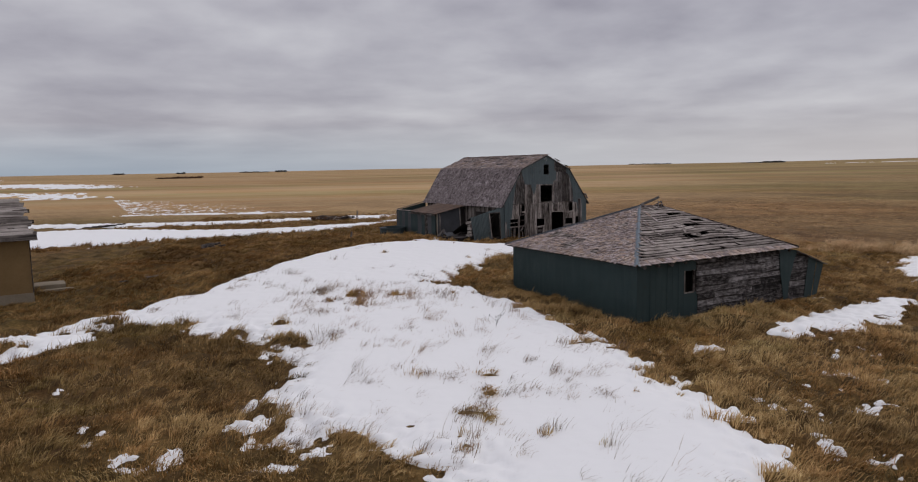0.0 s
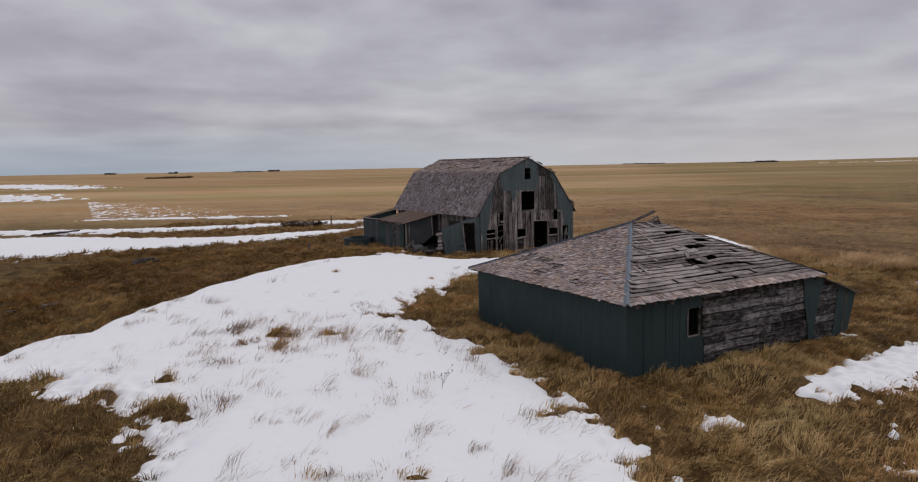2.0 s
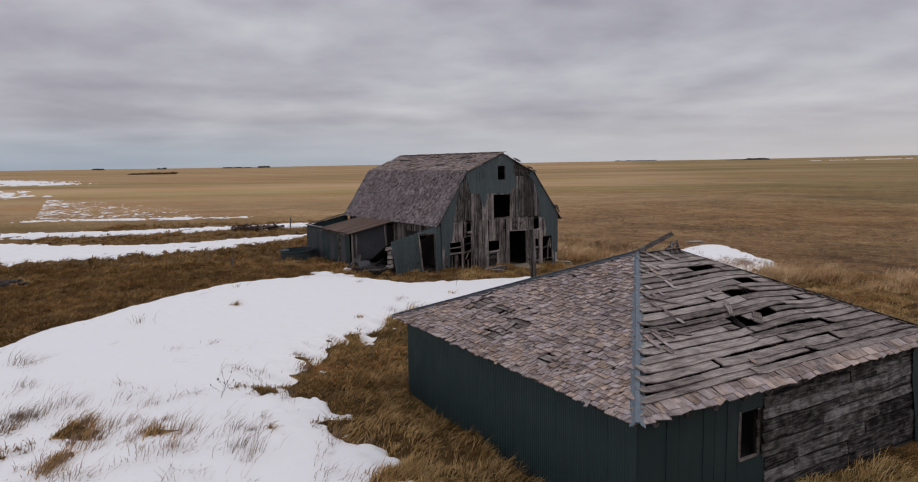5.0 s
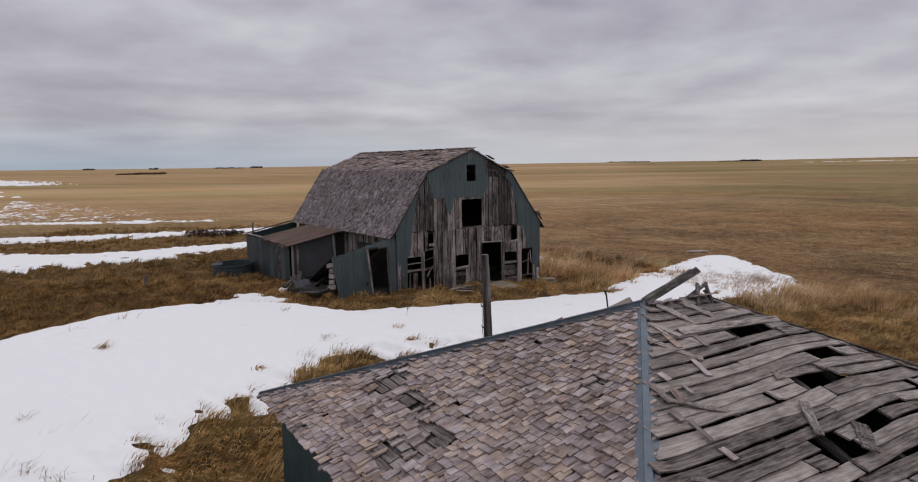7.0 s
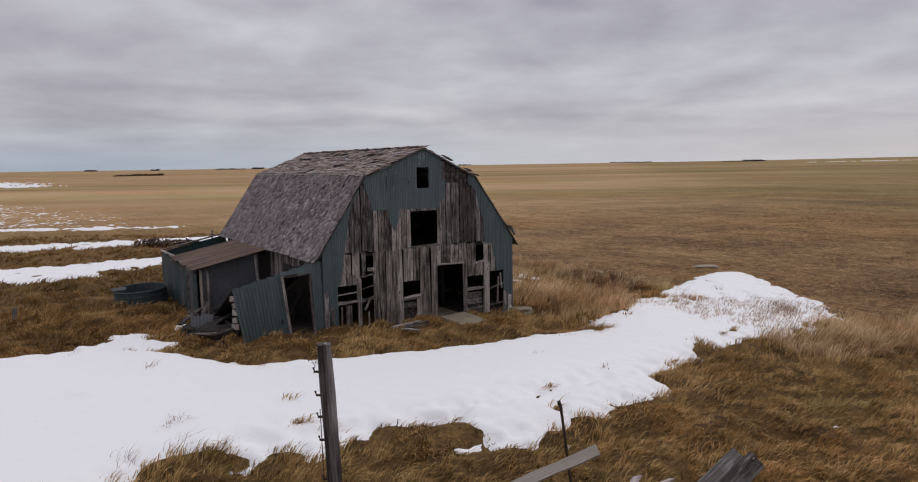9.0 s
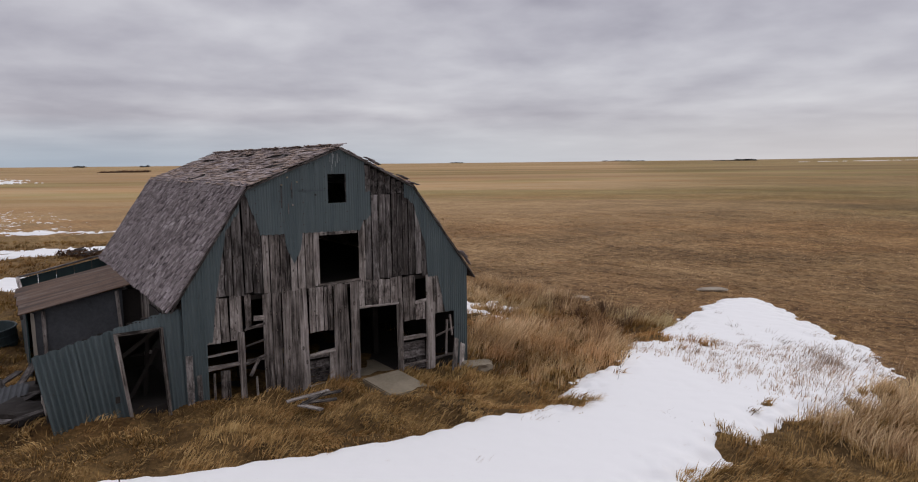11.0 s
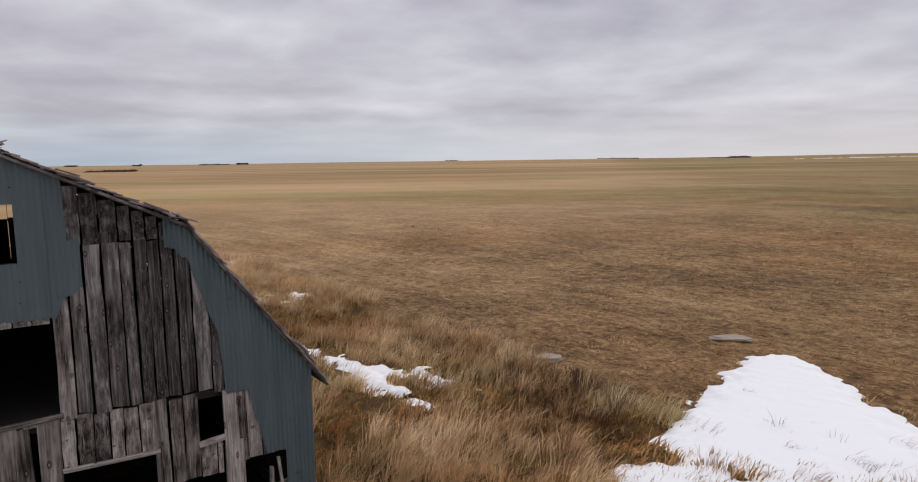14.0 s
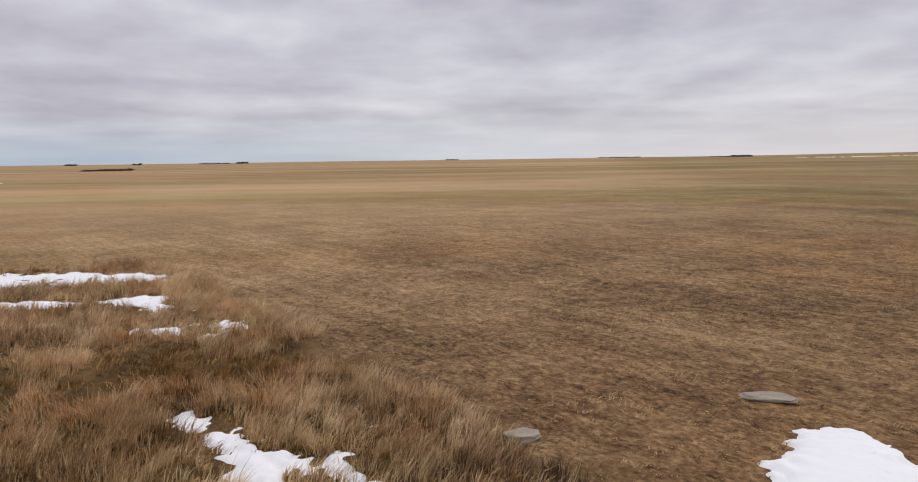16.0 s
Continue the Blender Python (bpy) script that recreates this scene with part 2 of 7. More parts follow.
def ground_material():
    """Prairie soil: matted yard grass, worked stubble to the east and north, paler fields far off."""
    m, shader, add, link = material("prairie_ground", 0.95, 0.0, 0.1)
    coord = add("ShaderNodeTexCoord").outputs["Object"]
    xyz = add("ShaderNodeSeparateXYZ")
    link(coord, xyz.inputs[0])
    x, y = xyz.outputs[0], xyz.outputs[1]
    wob = noise_node(add, link, coord, 0.25, 4.0, 0.6)
    wobble = math_node(add, link, "MULTIPLY", math_node(add, link, "SUBTRACT", wob, 0.5), 9.0)

    def side(nx, ny, px, py):
        a = math_node(add, link, "ADD", math_node(add, link, "MULTIPLY", x, nx), math_node(add, link, "MULTIPLY", y, ny))
        return math_node(add, link, "SUBTRACT", a, nx * px + ny * py)

    east = math_node(add, link, "MINIMUM", side(0.838, 0.545, 17.0, 69.5), side(0.316, 0.949, 24.0, 57.0))
    north = math_node(add, link, "SUBTRACT", y, 101.0)
    east = math_node(add, link, "MAXIMUM", east, north)
    field = math_node(add, link, "MULTIPLY", math_node(add, link, "ADD", math_node(add, link, "ADD", east, wobble), 0.8), 0.35, True)
    # yard
    fine = noise_node(add, link, coord, 9.0, 6.0, 0.7, 0.5)
    mid = noise_node(add, link, coord, 0.8, 5.0, 0.6, 0.4)
    yard_tone = math_node(add, link, "ADD", math_node(add, link, "MULTIPLY", fine, 0.5), math_node(add, link, "MULTIPLY", mid, 0.5))
    yard = ramp_node(add, link, yard_tone, [(0.36, (0.030, 0.018, 0.008)), (0.5, (0.105, 0.063, 0.025)), (0.64, (0.23, 0.140, 0.055))])
    # stubble, in rows
    turned = map_node(add, link, coord, (1, 1, 1), (0, 0, 0), (0, 0, radians(52)))
    rows = map_node(add, link, turned, (0.05, 1.1, 1))
    streak = noise_node(add, link, rows, 1.0, 6.0, 0.62, 0.1)
    broad = noise_node(add, link, map_node(add, link, turned, (0.018, 0.05, 1), (2, 5, 0)), 1.0, 4.0, 0.55, 0.3)
    patch = noise_node(add, link, coord, 0.13, 5.0, 0.65)
    clod = noise_node(add, link, map_node(add, link, turned, (1.6, 2.0, 3)), 1.0, 9.0, 0.82)
    tone = math_node(add, link, "ADD", math_node(add, link, "MULTIPLY", streak, 0.13), math_node(add, link, "MULTIPLY", broad, 0.17))
    tone = math_node(add, link, "ADD", tone, math_node(add, link, "MULTIPLY", patch, 0.20))
    crumb = noise_node(add, link, map_node(add, link, turned, (4.5, 6.0, 4)), 1.0, 4.0, 0.7)
    tone = math_node(add, link, "ADD", tone, math_node(add, link, "MULTIPLY", clod, 0.48))
    tone = math_node(add, link, "ADD", tone, math_node(add, link, "MULTIPLY", math_node(add, link, "SUBTRACT", crumb, 0.5), 0.34))
    stubble = ramp_node(add, link, tone, [(0.41, (0.070, 0.040, 0.018)), (0.5, (0.275, 0.168, 0.080)), (0.60, (0.57, 0.386, 0.200))])
    # a strip of bare, darker soil along the yard
    bare = math_node(add, link, "SUBTRACT", 1.0, math_node(add, link, "DIVIDE", math_node(add, link, "ADD", side(0.316, 0.949, 24.0, 57.0), math_node(add, link, "MULTIPLY", wobble, 1.5)), 48.0), True)
    stubble = mix_node(add, link, math_node(add, link, "MULTIPLY", bare, 0.8), stubble, mix_node(add, link, 1.0, stubble, (0.52, 0.50, 0.49), "MULTIPLY"))
    near_col = mix_node(add, link, field, yard, stubble)
    # farther fields are paler straw, with distance haze put into the colour
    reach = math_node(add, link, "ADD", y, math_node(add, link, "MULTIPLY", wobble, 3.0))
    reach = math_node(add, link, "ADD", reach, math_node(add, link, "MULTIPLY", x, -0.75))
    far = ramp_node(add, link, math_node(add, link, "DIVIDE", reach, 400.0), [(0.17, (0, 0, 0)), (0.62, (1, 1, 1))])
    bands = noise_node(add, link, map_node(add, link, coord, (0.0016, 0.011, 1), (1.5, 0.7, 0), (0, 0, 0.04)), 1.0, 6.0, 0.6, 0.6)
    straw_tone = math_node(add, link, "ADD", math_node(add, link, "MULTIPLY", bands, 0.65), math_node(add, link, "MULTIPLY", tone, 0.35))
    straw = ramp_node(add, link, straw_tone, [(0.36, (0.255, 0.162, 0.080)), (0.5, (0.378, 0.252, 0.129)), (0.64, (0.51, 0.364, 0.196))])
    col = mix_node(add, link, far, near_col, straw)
    # the worked land farther east is darker
    east_dark = math_node(add, link, "ADD", math_node(add, link, "ADD", x, math_node(add, link, "MULTIPLY", y, -0.25)), math_node(add, link, "MULTIPLY", wobble, 3.0))
    east_dark = math_node(add, link, "DIVIDE", math_node(add, link, "SUBTRACT", east_dark, 0.0), 45.0, True)
    col = mix_node(add, link, east_dark, col, mix_node(add, link, 1.0, col, (0.76, 0.79, 0.70), "MULTIPLY"))
    # sown and grazed parcels: olive and ruddy stretches
    olive = noise_node(add, link, map_node(add, link, coord, (0.0045, 0.016, 1), (3.1, 7.7, 0), (0, 0, -0.2)), 1.0, 5.0, 0.6, 0.3)
    ruddy = noise_node(add, link, map_node(add, link, coord, (0.016, 0.034, 1), (9.1, 1.7, 0), (0, 0, 0.15)), 1.0, 4.0, 0.65, 0.3)
    col = mix_node(add, link, ramp_node(add, link, olive, [(0.50, (0, 0, 0)), (0.60, (1, 1, 1))]), col, mix_node(add, link, 1.0, col, (0.78, 0.85, 0.72), "MULTIPLY"))
    col = mix_node(add, link, ramp_node(add, link, ruddy, [(0.48, (0, 0, 0)), (0.62, (1, 1, 1))]), col, mix_node(add, link, 1.0, col, (0.98, 0.88, 0.80), "MULTIPLY"))
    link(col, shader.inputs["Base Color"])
    bump_to(add, link, shader, math_node(add, link, "ADD", fine, clod), 0.7, 0.06)
    return m


def snow_material():
    m, shader, add, link = material("snow", 0.75, 0.0, 0.25)
    coord = add("ShaderNodeTexCoord").outputs["Object"]
    drift = noise_node(add, link, map_node(add, link, coord, (0.7, 1.4, 1), (0, 0, 0), (0, 0, 0.6)), 1.0, 6.0, 0.6, 0.4)
    dirt = noise_node(add, link, coord, 2.3, 8.0, 0.75)
    link(mix_node(add, link, ramp_node(add, link, dirt, [(0.62, (0, 0, 0)), (0.85, (1, 1, 1))]), (0.825, 0.825, 0.82), (0.60, 0.55, 0.48)), shader.inputs["Base Color"])
    bump_to(add, link, shader, drift, 0.22, 0.08)
    return m


SNOW = snow_material()
GROUND = ground_material()
GREY = ((0.33, (0.020, 0.0165, 0.0145)), (0.44, (0.108, 0.092, 0.082)), (0.55, (0.226, 0.197, 0.178)), (0.69, (0.45, 0.405, 0.372)))
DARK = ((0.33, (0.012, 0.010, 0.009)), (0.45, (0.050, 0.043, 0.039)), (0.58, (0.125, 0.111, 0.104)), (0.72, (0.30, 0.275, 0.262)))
SHINGLE = ((0.27, (0.034, 0.027, 0.027)), (0.40, (0.125, 0.102, 0.101)), (0.55, (0.225, 0.190, 0.187)), (0.74, (0.42, 0.37, 0.365)))
BOARD = ((0.31, (0.040, 0.033, 0.029)), (0.43, (0.150, 0.126, 0.113)), (0.55, (0.265, 0.229, 0.207)), (0.70, (0.44, 0.39, 0.355)))
WOOD_GREY = wood("weathered_plank", GREY, 0.22, False, 0.34, (1.6, 4.2, 4.2), knots=True)
MID = ((0.34, (0.014, 0.012, 0.011)), (0.45, (0.078, 0.070, 0.066)), (0.57, (0.20, 0.182, 0.174)), (0.69, (0.42, 0.395, 0.38)))
WOOD_MID = wood("grey_wall_board", MID, 0.18)
WOOD_DARK = wood("dark_weathered_plank", DARK, 0.20, False, 0.34, (1.6, 4.2, 4.2), knots=True)
WOOD_ROOF = wood("roof_board", BOARD, 0.20, False, 0.30, knots=True)
WOOD_SHINGLE = wood("cedar_shingle", SHINGLE, 0.22, False, 0.3, (0.8, 3, 3))
WOOD_SHINGLE_ALL = wood("cedar_shingle_rows", SHINGLE, 0.22, True, 0.3, (3, 3, 3))
WARM = ((0.23, (0.056, 0.043, 0.038)), (0.37, (0.190, 0.153, 0.137)), (0.53, (0.335, 0.280, 0.256)), (0.74, (0.54, 0.47, 0.44)))
WARM_SHINGLE = wood("warm_cedar_shingle", WARM, 0.22, False, 0.3, (0.8, 3, 3), hues=True)
WARM_SHINGLE_ALL = wood("warm_cedar_shingle_rows", WARM, 0.22, True, 0.3, (3, 9, 9), hues=True)
ROOF_PLANK = wood("long_roof_plank", BOARD, 0.22, False, 0.20, (2.2, 26, 26))
SIDING = wood("weathered_siding", tuple((at, tuple(0.72 * v for v in col)) for at, col in MID), 0.20, False, 0.36, (2.2, 22, 22))
WOOD_PALE = wood("split_pale_wood", ((0.1, (0.10, 0.08, 0.06)), (0.5, (0.27, 0.235, 0.19)), (0.9, (0.45, 0.40, 0.34))))
PAINT_DARK = sheet_metal("dark_green_sheet", (0.021, 0.041, 0.042), (0.030, 0.053, 0.053), (0.030, 0.034, 0.031))
PAINT_BLUE = sheet_metal("blue_grey_sheet", (0.068, 0.092, 0.097), (0.104, 0.130, 0.135), (0.046, 0.046, 0.042), 0.63)
CAP_BLUE = sheet_metal("ridge_cap_sheet", (0.12, 0.155, 0.185), (0.19, 0.225, 0.25), (0.10, 0.09, 0.08), 0.68)
CAP_DARK = sheet_metal("dark_cap_sheet", (0.045, 0.055, 0.066), (0.10, 0.12, 0.14), (0.04, 0.035, 0.03), 0.66)


def rust_material():
    """A rusted sheet: orange-brown and grey streaks that run down the slope, dark pits."""
    m, shader, add, link = material("rusted_roof_sheet", 0.75, 0.0, 0.25)
    coord = add("ShaderNodeTexCoord").outputs["Object"]
    streak = noise_node(add, link, map_node(add, link, coord, (0.35, 3.2, 1)), 1.0, 6.0, 0.65, 0.2)
    pits = noise_node(add, link, coord, 4.5, 7.0, 0.7)
    col = ramp_node(add, link, streak, [(0.34, (0.040, 0.028, 0.024)), (0.44, (0.085, 0.050, 0.033)), (0.54, (0.125, 0.074, 0.046)), (0.64, (0.135, 0.110, 0.096))])
    col = mix_node(add, link, ramp_node(add, link, pits, [(0.52, (0, 0, 0)), (0.68, (0.8, 0.8, 0.8))]), col, (0.055, 0.030, 0.020))
    link(col, shader.inputs["Base Color"])
    bump_to(add, link, shader, pits, 0.2, 0.01)
    return m


RUST = rust_material()
TAR = plain("tarred_wall_sheet", (0.048, 0.051, 0.055), (0.105, 0.108, 0.114), 1.6, 0.8, 0.3)
# Near-black: the unlit inside's shade is in the colour; rubble heaps reuse it.
INSIDE = plain("interior_shade_boards", (0.020, 0.017, 0.015), (0.045, 0.038, 0.033), 2.0)
CONCRETE = plain("concrete", (0.17, 0.14, 0.098), (0.29, 0.245, 0.18), 2.5)
STUCCO = plain("ochre_stucco", (0.165, 0.105, 0.045), (0.215, 0.142, 0.064), 2.0)
LIME = plain("lime_wash", (0.26, 0.27, 0.27), (0.38, 0.39, 0.385), 4.0)
STONE = plain("grey_stone", (0.24, 0.20, 0.155), (0.42, 0.365, 0.29), 3.0)
STEEL = sheet_metal("tank_steel", (0.034, 0.050, 0.054), (0.058, 0.078, 0.082), (0.05, 0.035, 0.025))
IRON = plain("rusted_iron", (0.03, 0.02, 0.015), (0.07, 0.045, 0.03), 6.0, 0.7)
GRASS_YARD = blades("yard_grass", ((0.26, (0.085, 0.053, 0.022)), (0.44, (0.285, 0.182, 0.074)), (0.62, (0.47, 0.312, 0.132)), (0.82, (0.68, 0.49, 0.235))))
GRASS_GOLD = blades("golden_grass", ((0.24, (0.078, 0.045, 0.016)), (0.44, (0.250, 0.150, 0.055)), (0.63, (0.42, 0.262, 0.102)), (0.84, (0.60, 0.41, 0.185))))
GRASS_TALL = blades("tall_dry_grass", ((0.24, (0.20, 0.126, 0.066)), (0.42, (0.46, 0.310, 0.166)), (0.60, (0.68, 0.492, 0.280)), (0.80, (0.86, 0.67, 0.42))))
GRASS_STUB = blades("stubble", ((0.28, (0.07, 0.041, 0.020)), (0.48, (0.31, 0.190, 0.092)), (0.74, (0.66, 0.46, 0.245))))
WEED_PALE = blades("pale_weeds", ((0.25, (0.22, 0.145, 0.095)), (0.5, (0.44, 0.31, 0.21)), (0.8, (0.66, 0.50, 0.37))))
WEED = blades("snow_weeds", ((0.25, (0.115, 0.083, 0.060)), (0.5, (0.27, 0.197, 0.145)), (0.8, (0.47, 0.36, 0.27))))
FAR_TREE = blades("far_bare_trees", ((0.2, (0.045, 0.045, 0.046)), (0.8, (0.10, 0.095, 0.09))))
BRUSH = blades("brown_brush", ((0.2, (0.08, 0.046, 0.030)), (0.8, (0.20, 0.12, 0.072))))


# ---- shared builders ----
UP = Vector((0, 0, 1))


def mesh_of(name, verts, faces, mat, smooth=False):
    me = bpy.data.meshes.new(name)
    me.from_pydata([tuple(v) for v in verts], [], [tuple(f) for f in faces])
    me.materials.append(mat)
    if smooth:
        me.polygons.foreach_set("use_smooth", [True] * len(me.polygons))
    me.update()
    return me


def mesh_arrays(name, verts, faces, mat, smooth=False):
    """A mesh from arrays of places and of corners (three or four a face)."""
    me = bpy.data.meshes.new(name)
    corners = faces.shape[1]
    me.vertices.add(len(verts))
    me.vertices.foreach_set("co", np.ascontiguousarray(verts, dtype=np.float32).ravel())
    me.loops.add(faces.size)
    me.loops.foreach_set("vertex_index", np.ascontiguousarray(faces, dtype=np.int32).ravel())
    me.polygons.add(len(faces))
    me.polygons.foreach_set("loop_start", np.arange(0, faces.size, corners, dtype=np.int32))
    me.materials.append(mat)
    me.update(calc_edges=True)
    me.polygons.foreach_set("use_smooth", np.full(len(faces), smooth))
    me.validate()
    return me


def part(name, data, parent, label="", m=None):
    """One mesh under a thing, or under a part."""
    ob = new(name, data)
    ob.parent = parent
    if m is not None:
        ob.matrix_basis = m
    return tagged(ob, label) if label else ob


def empty(name, m):
    ob = new(name)
    ob.empty_display_size = 0.2
    ob.matrix_basis = m
    return ob


def axes(o, ex, ez, size=(1, 1, 1)):
    """A pose at o whose x runs along ex and whose z leans as near ez as it can, scaled."""
    ex = Vector(ex).normalized()
    ey = Vector(ez).cross(ex).normalized()
    ez = ex.cross(ey)
    return Matrix(((ex[0] * size[0], ey[0] * size[1], ez[0] * size[2], o[0]), (ex[1] * size[0], ey[1] * size[1], ez[1] * size[2], o[1]),
                   (ex[2] * size[0], ey[2] * size[1], ez[2] * size[2], o[2]), (0, 0, 0, 1)))


def plank_shape(rng, segs=5, side=0.05, lift=0.0, ragged=0.012, thin=0.0):
    """Corners and faces of a plank of unit size, x 0..1, y -0.5..0.5, z 0..1: worn edges, uneven ends, a warp."""
    verts, faces = [], []
    for i in range(segs + 1):
        f = i / segs
        a = -0.5 + rng.uniform(-side, side)
        b = 0.5 + rng.uniform(-side, side)
        z = lift * rng.uniform(-1, 1)
        xs = [f + (rng.uniform(-ragged, ragged) if i in (0, segs) else 0) for _ in range(2)]
        t = 1.0 - thin * rng.random()
        verts += [(xs[0], a, z), (xs[1], b, z), (xs[1], b, z + t), (xs[0], a, z + t)]
    for i in range(segs):
        o = 4 * i
        faces += [(o + k, o + (k + 1) % 4, o + 4 + (k + 1) % 4, o + 4 + k) for k in range(4)]
    e = 4 * segs
    faces += [(3, 2, 1, 0), (e, e + 1, e + 2, e + 3)]
    return verts, faces


def plank_pool(name, mat, count=8, seed=1, **shape):
    rng = random.Random(seed)
    return [mesh_of(name, *plank_shape(rng, **shape), mat) for _ in range(count)]


def box_shape(x0, x1, y0, y1, z0, z1):
    v = [(x, y, z) for x in (x0, x1) for y in (y0, y1) for z in (z0, z1)]
    return v, [(0, 1, 3, 2), (4, 6, 7, 5), (0, 4, 5, 1), (2, 3, 7, 6), (0, 2, 6, 4), (1, 5, 7, 3)]


def box_mesh(name, mat, x0, x1, y0, y1, z0, z1, bevel=0.0):
    bm = bmesh.new()
    v, f = box_shape(x0, x1, y0, y1, z0, z1)
    vs = [bm.verts.new(p) for p in v]
    for q in f:
        bm.faces.new([vs[k] for k in q])
    bmesh.ops.recalc_face_normals(bm, faces=bm.faces)
    if bevel:
        bmesh.ops.bevel(bm, geom=bm.edges[:], offset=bevel, segments=2, affect="EDGES")
    me = bpy.data.meshes.new(name)
    bm.to_mesh(me)
    bm.free()
    me.materials.append(mat)
    return me


def joined(shapes):
    """Many (corners, faces, pose) as one list of corners and faces."""
    verts, faces = [], []
    for v, f, m in shapes:
        o = len(verts)
        verts += [m @ Vector(p) for p in v]
        faces += [tuple(k + o for k in q) for q in f]
    return verts, faces


def corrugated(name, mat, x0, x1, bottom, top, pitch=0.076, depth=0.009, y=0.0, steps=4, thick=0.003, holes=()):
    """A ribbed sheet in the plane y, from x0 to x1; bottom and top give its edges at each x; holes (x0, x1, z0, z1) are cut out."""
    n = max(2, int((x1 - x0) / pitch * steps))
    xs = sorted({x0 + (x1 - x0) * i / n for i in range(n + 1)} | {h for hole in holes for h in hole[:2] if x0 < h < x1})
    verts, faces = [], []
    for a, b in zip(xs, xs[1:]):
        mid = (a + b) / 2
        spans = [(None, None)]
        for hx0, hx1, hz0, hz1 in holes:
            if hx0 < mid < hx1:
                spans = [(None, hz0), (hz1, None)]
        for lo, hi in spans:
            zs = [(bottom(x) if lo is None else max(lo, bottom(x)), top(x) if hi is None else min(hi, top(x))) for x in (a, b)]
            if zs[0][1] - zs[0][0] < 0.01 and zs[1][1] - zs[1][0] < 0.01:
                continue
            o = len(verts)
            for x, (z0, z1) in zip((a, b), zs):
                w = y - depth * math.sin(2 * math.pi * (x - x0) / pitch)
                verts += [(x, w, z0), (x, w, max(z0, z1)), (x, w + thick, z0), (x, w + thick, max(z0, z1))]
            faces += [(o, o + 4, o + 5, o + 1), (o + 2, o + 3, o + 7, o + 6), (o, o + 2, o + 6, o + 4), (o + 1, o + 5, o + 7, o + 3)]
    bm = bmesh.new()
    vs = [bm.verts.new(p) for p in verts]
    for q in faces:
        bm.faces.new([vs[k] for k in q])
    bmesh.ops.remove_doubles(bm, verts=bm.verts[:], dist=0.0004)
    me = bpy.data.meshes.new(name)
    bm.to_mesh(me)
    bm.free()
    me.materials.append(mat)
    return me


def lattice(x, y, seed):
    """Smooth value noise, 0..1, on arrays."""
    xi, yi = np.floor(x).astype(np.int64), np.floor(y).astype(np.int64)
    fx, fy = x - xi, y - yi
    fx, fy = fx * fx * (3 - 2 * fx), fy * fy * (3 - 2 * fy)

    def at(a, b):
        k = (a * 374761393 + b * 668265263 + seed * 1442695041) & 0xFFFFFFFF
        k = ((k ^ (k >> 13)) * 1274126177) & 0xFFFFFFFF
        return ((k ^ (k >> 16)) & 0xFFFF) / 65535.0

    return (at(xi, yi) * (1 - fx) + at(xi + 1, yi) * fx) * (1 - fy) + (at(xi, yi + 1) * (1 - fx) + at(xi + 1, yi + 1) * fx) * fy


def rise(x, y):
    """The lie of the land: a low knoll under the farmyard, far swells towards the horizon."""
    x, y = np.asarray(x, float), np.asarray(y, float)
    knoll = 1.55 * np.exp(-((x + 8) ** 2 / (2 * 22.0 ** 2) + (y - 47) ** 2 / (2 * 21.0 ** 2)))
    far = np.clip((np.hypot(x, y) - 250) / 1500, 0, 1)
    swell = far * (lattice(x / 620, y / 900, 5) - 0.5) * 5.0
    east = 11.0 * np.exp(-((x - 2900) ** 2 / (2 * 900.0 ** 2) + (y - 3600) ** 2 / (2 * 500.0 ** 2)))
    return 0.1 + knoll + swell + east


def stand(x, y):
    return float(rise(x, y))


def tussock(x, y):
    """The small unevenness of the matted grass."""
    near = np.exp(-np.clip(np.hypot(x - 5, y - 45) - 60, 0, None) / 25)
    flat = np.clip(0.5 - np.minimum(0.838 * (x - 17) + 0.545 * (y - 69.5), 0.316 * (x - 24) + 0.949 * (y - 57)) / 4, 0.22, 1)
    return near * flat * (0.42 * (lattice(x / 0.68, y / 0.68, 11) - 0.5) + 0.12 * (lattice(x / 2.3, y / 2.3, 12) - 0.5))


# ---- the ground ----
def spaced(lo, hi, fine_lo, fine_hi, step, grow=1.16):
    mid = list(np.arange(fine_lo, fine_hi + step, step))
    a, s = [fine_lo], step
    while a[-1] > lo:
        s *= grow
        a.append(a[-1] - s)
    b, s = [mid[-1]], step
    while b[-1] < hi:
        s *= grow
        b.append(b[-1] + s)
    return np.array(a[:0:-1] + mid + b[1:])


def make_ground():
    xs, ys = spaced(-4600, 4600, -28, 42, 0.22), spaced(-700, 4700, 8, 92, 0.22)
    gx, gy = np.meshgrid(xs, ys)
    gz = rise(gx, gy) + tussock(gx, gy)
    n, m = len(xs), len(ys)
    k = (np.arange(m - 1)[:, None] * n + np.arange(n - 1)[None, :]).ravel()
    quads = np.stack([k, k + 1, k + n + 1, k + n], 1)
    me = mesh_arrays("ground", np.stack([gx.ravel(), gy.ravel(), gz.ravel()], 1), quads, GROUND, True)
    tagged(new("ground", me), "brown prairie ground of matted dry grass and stubble fields", "ground", kind="structure")


make_ground()


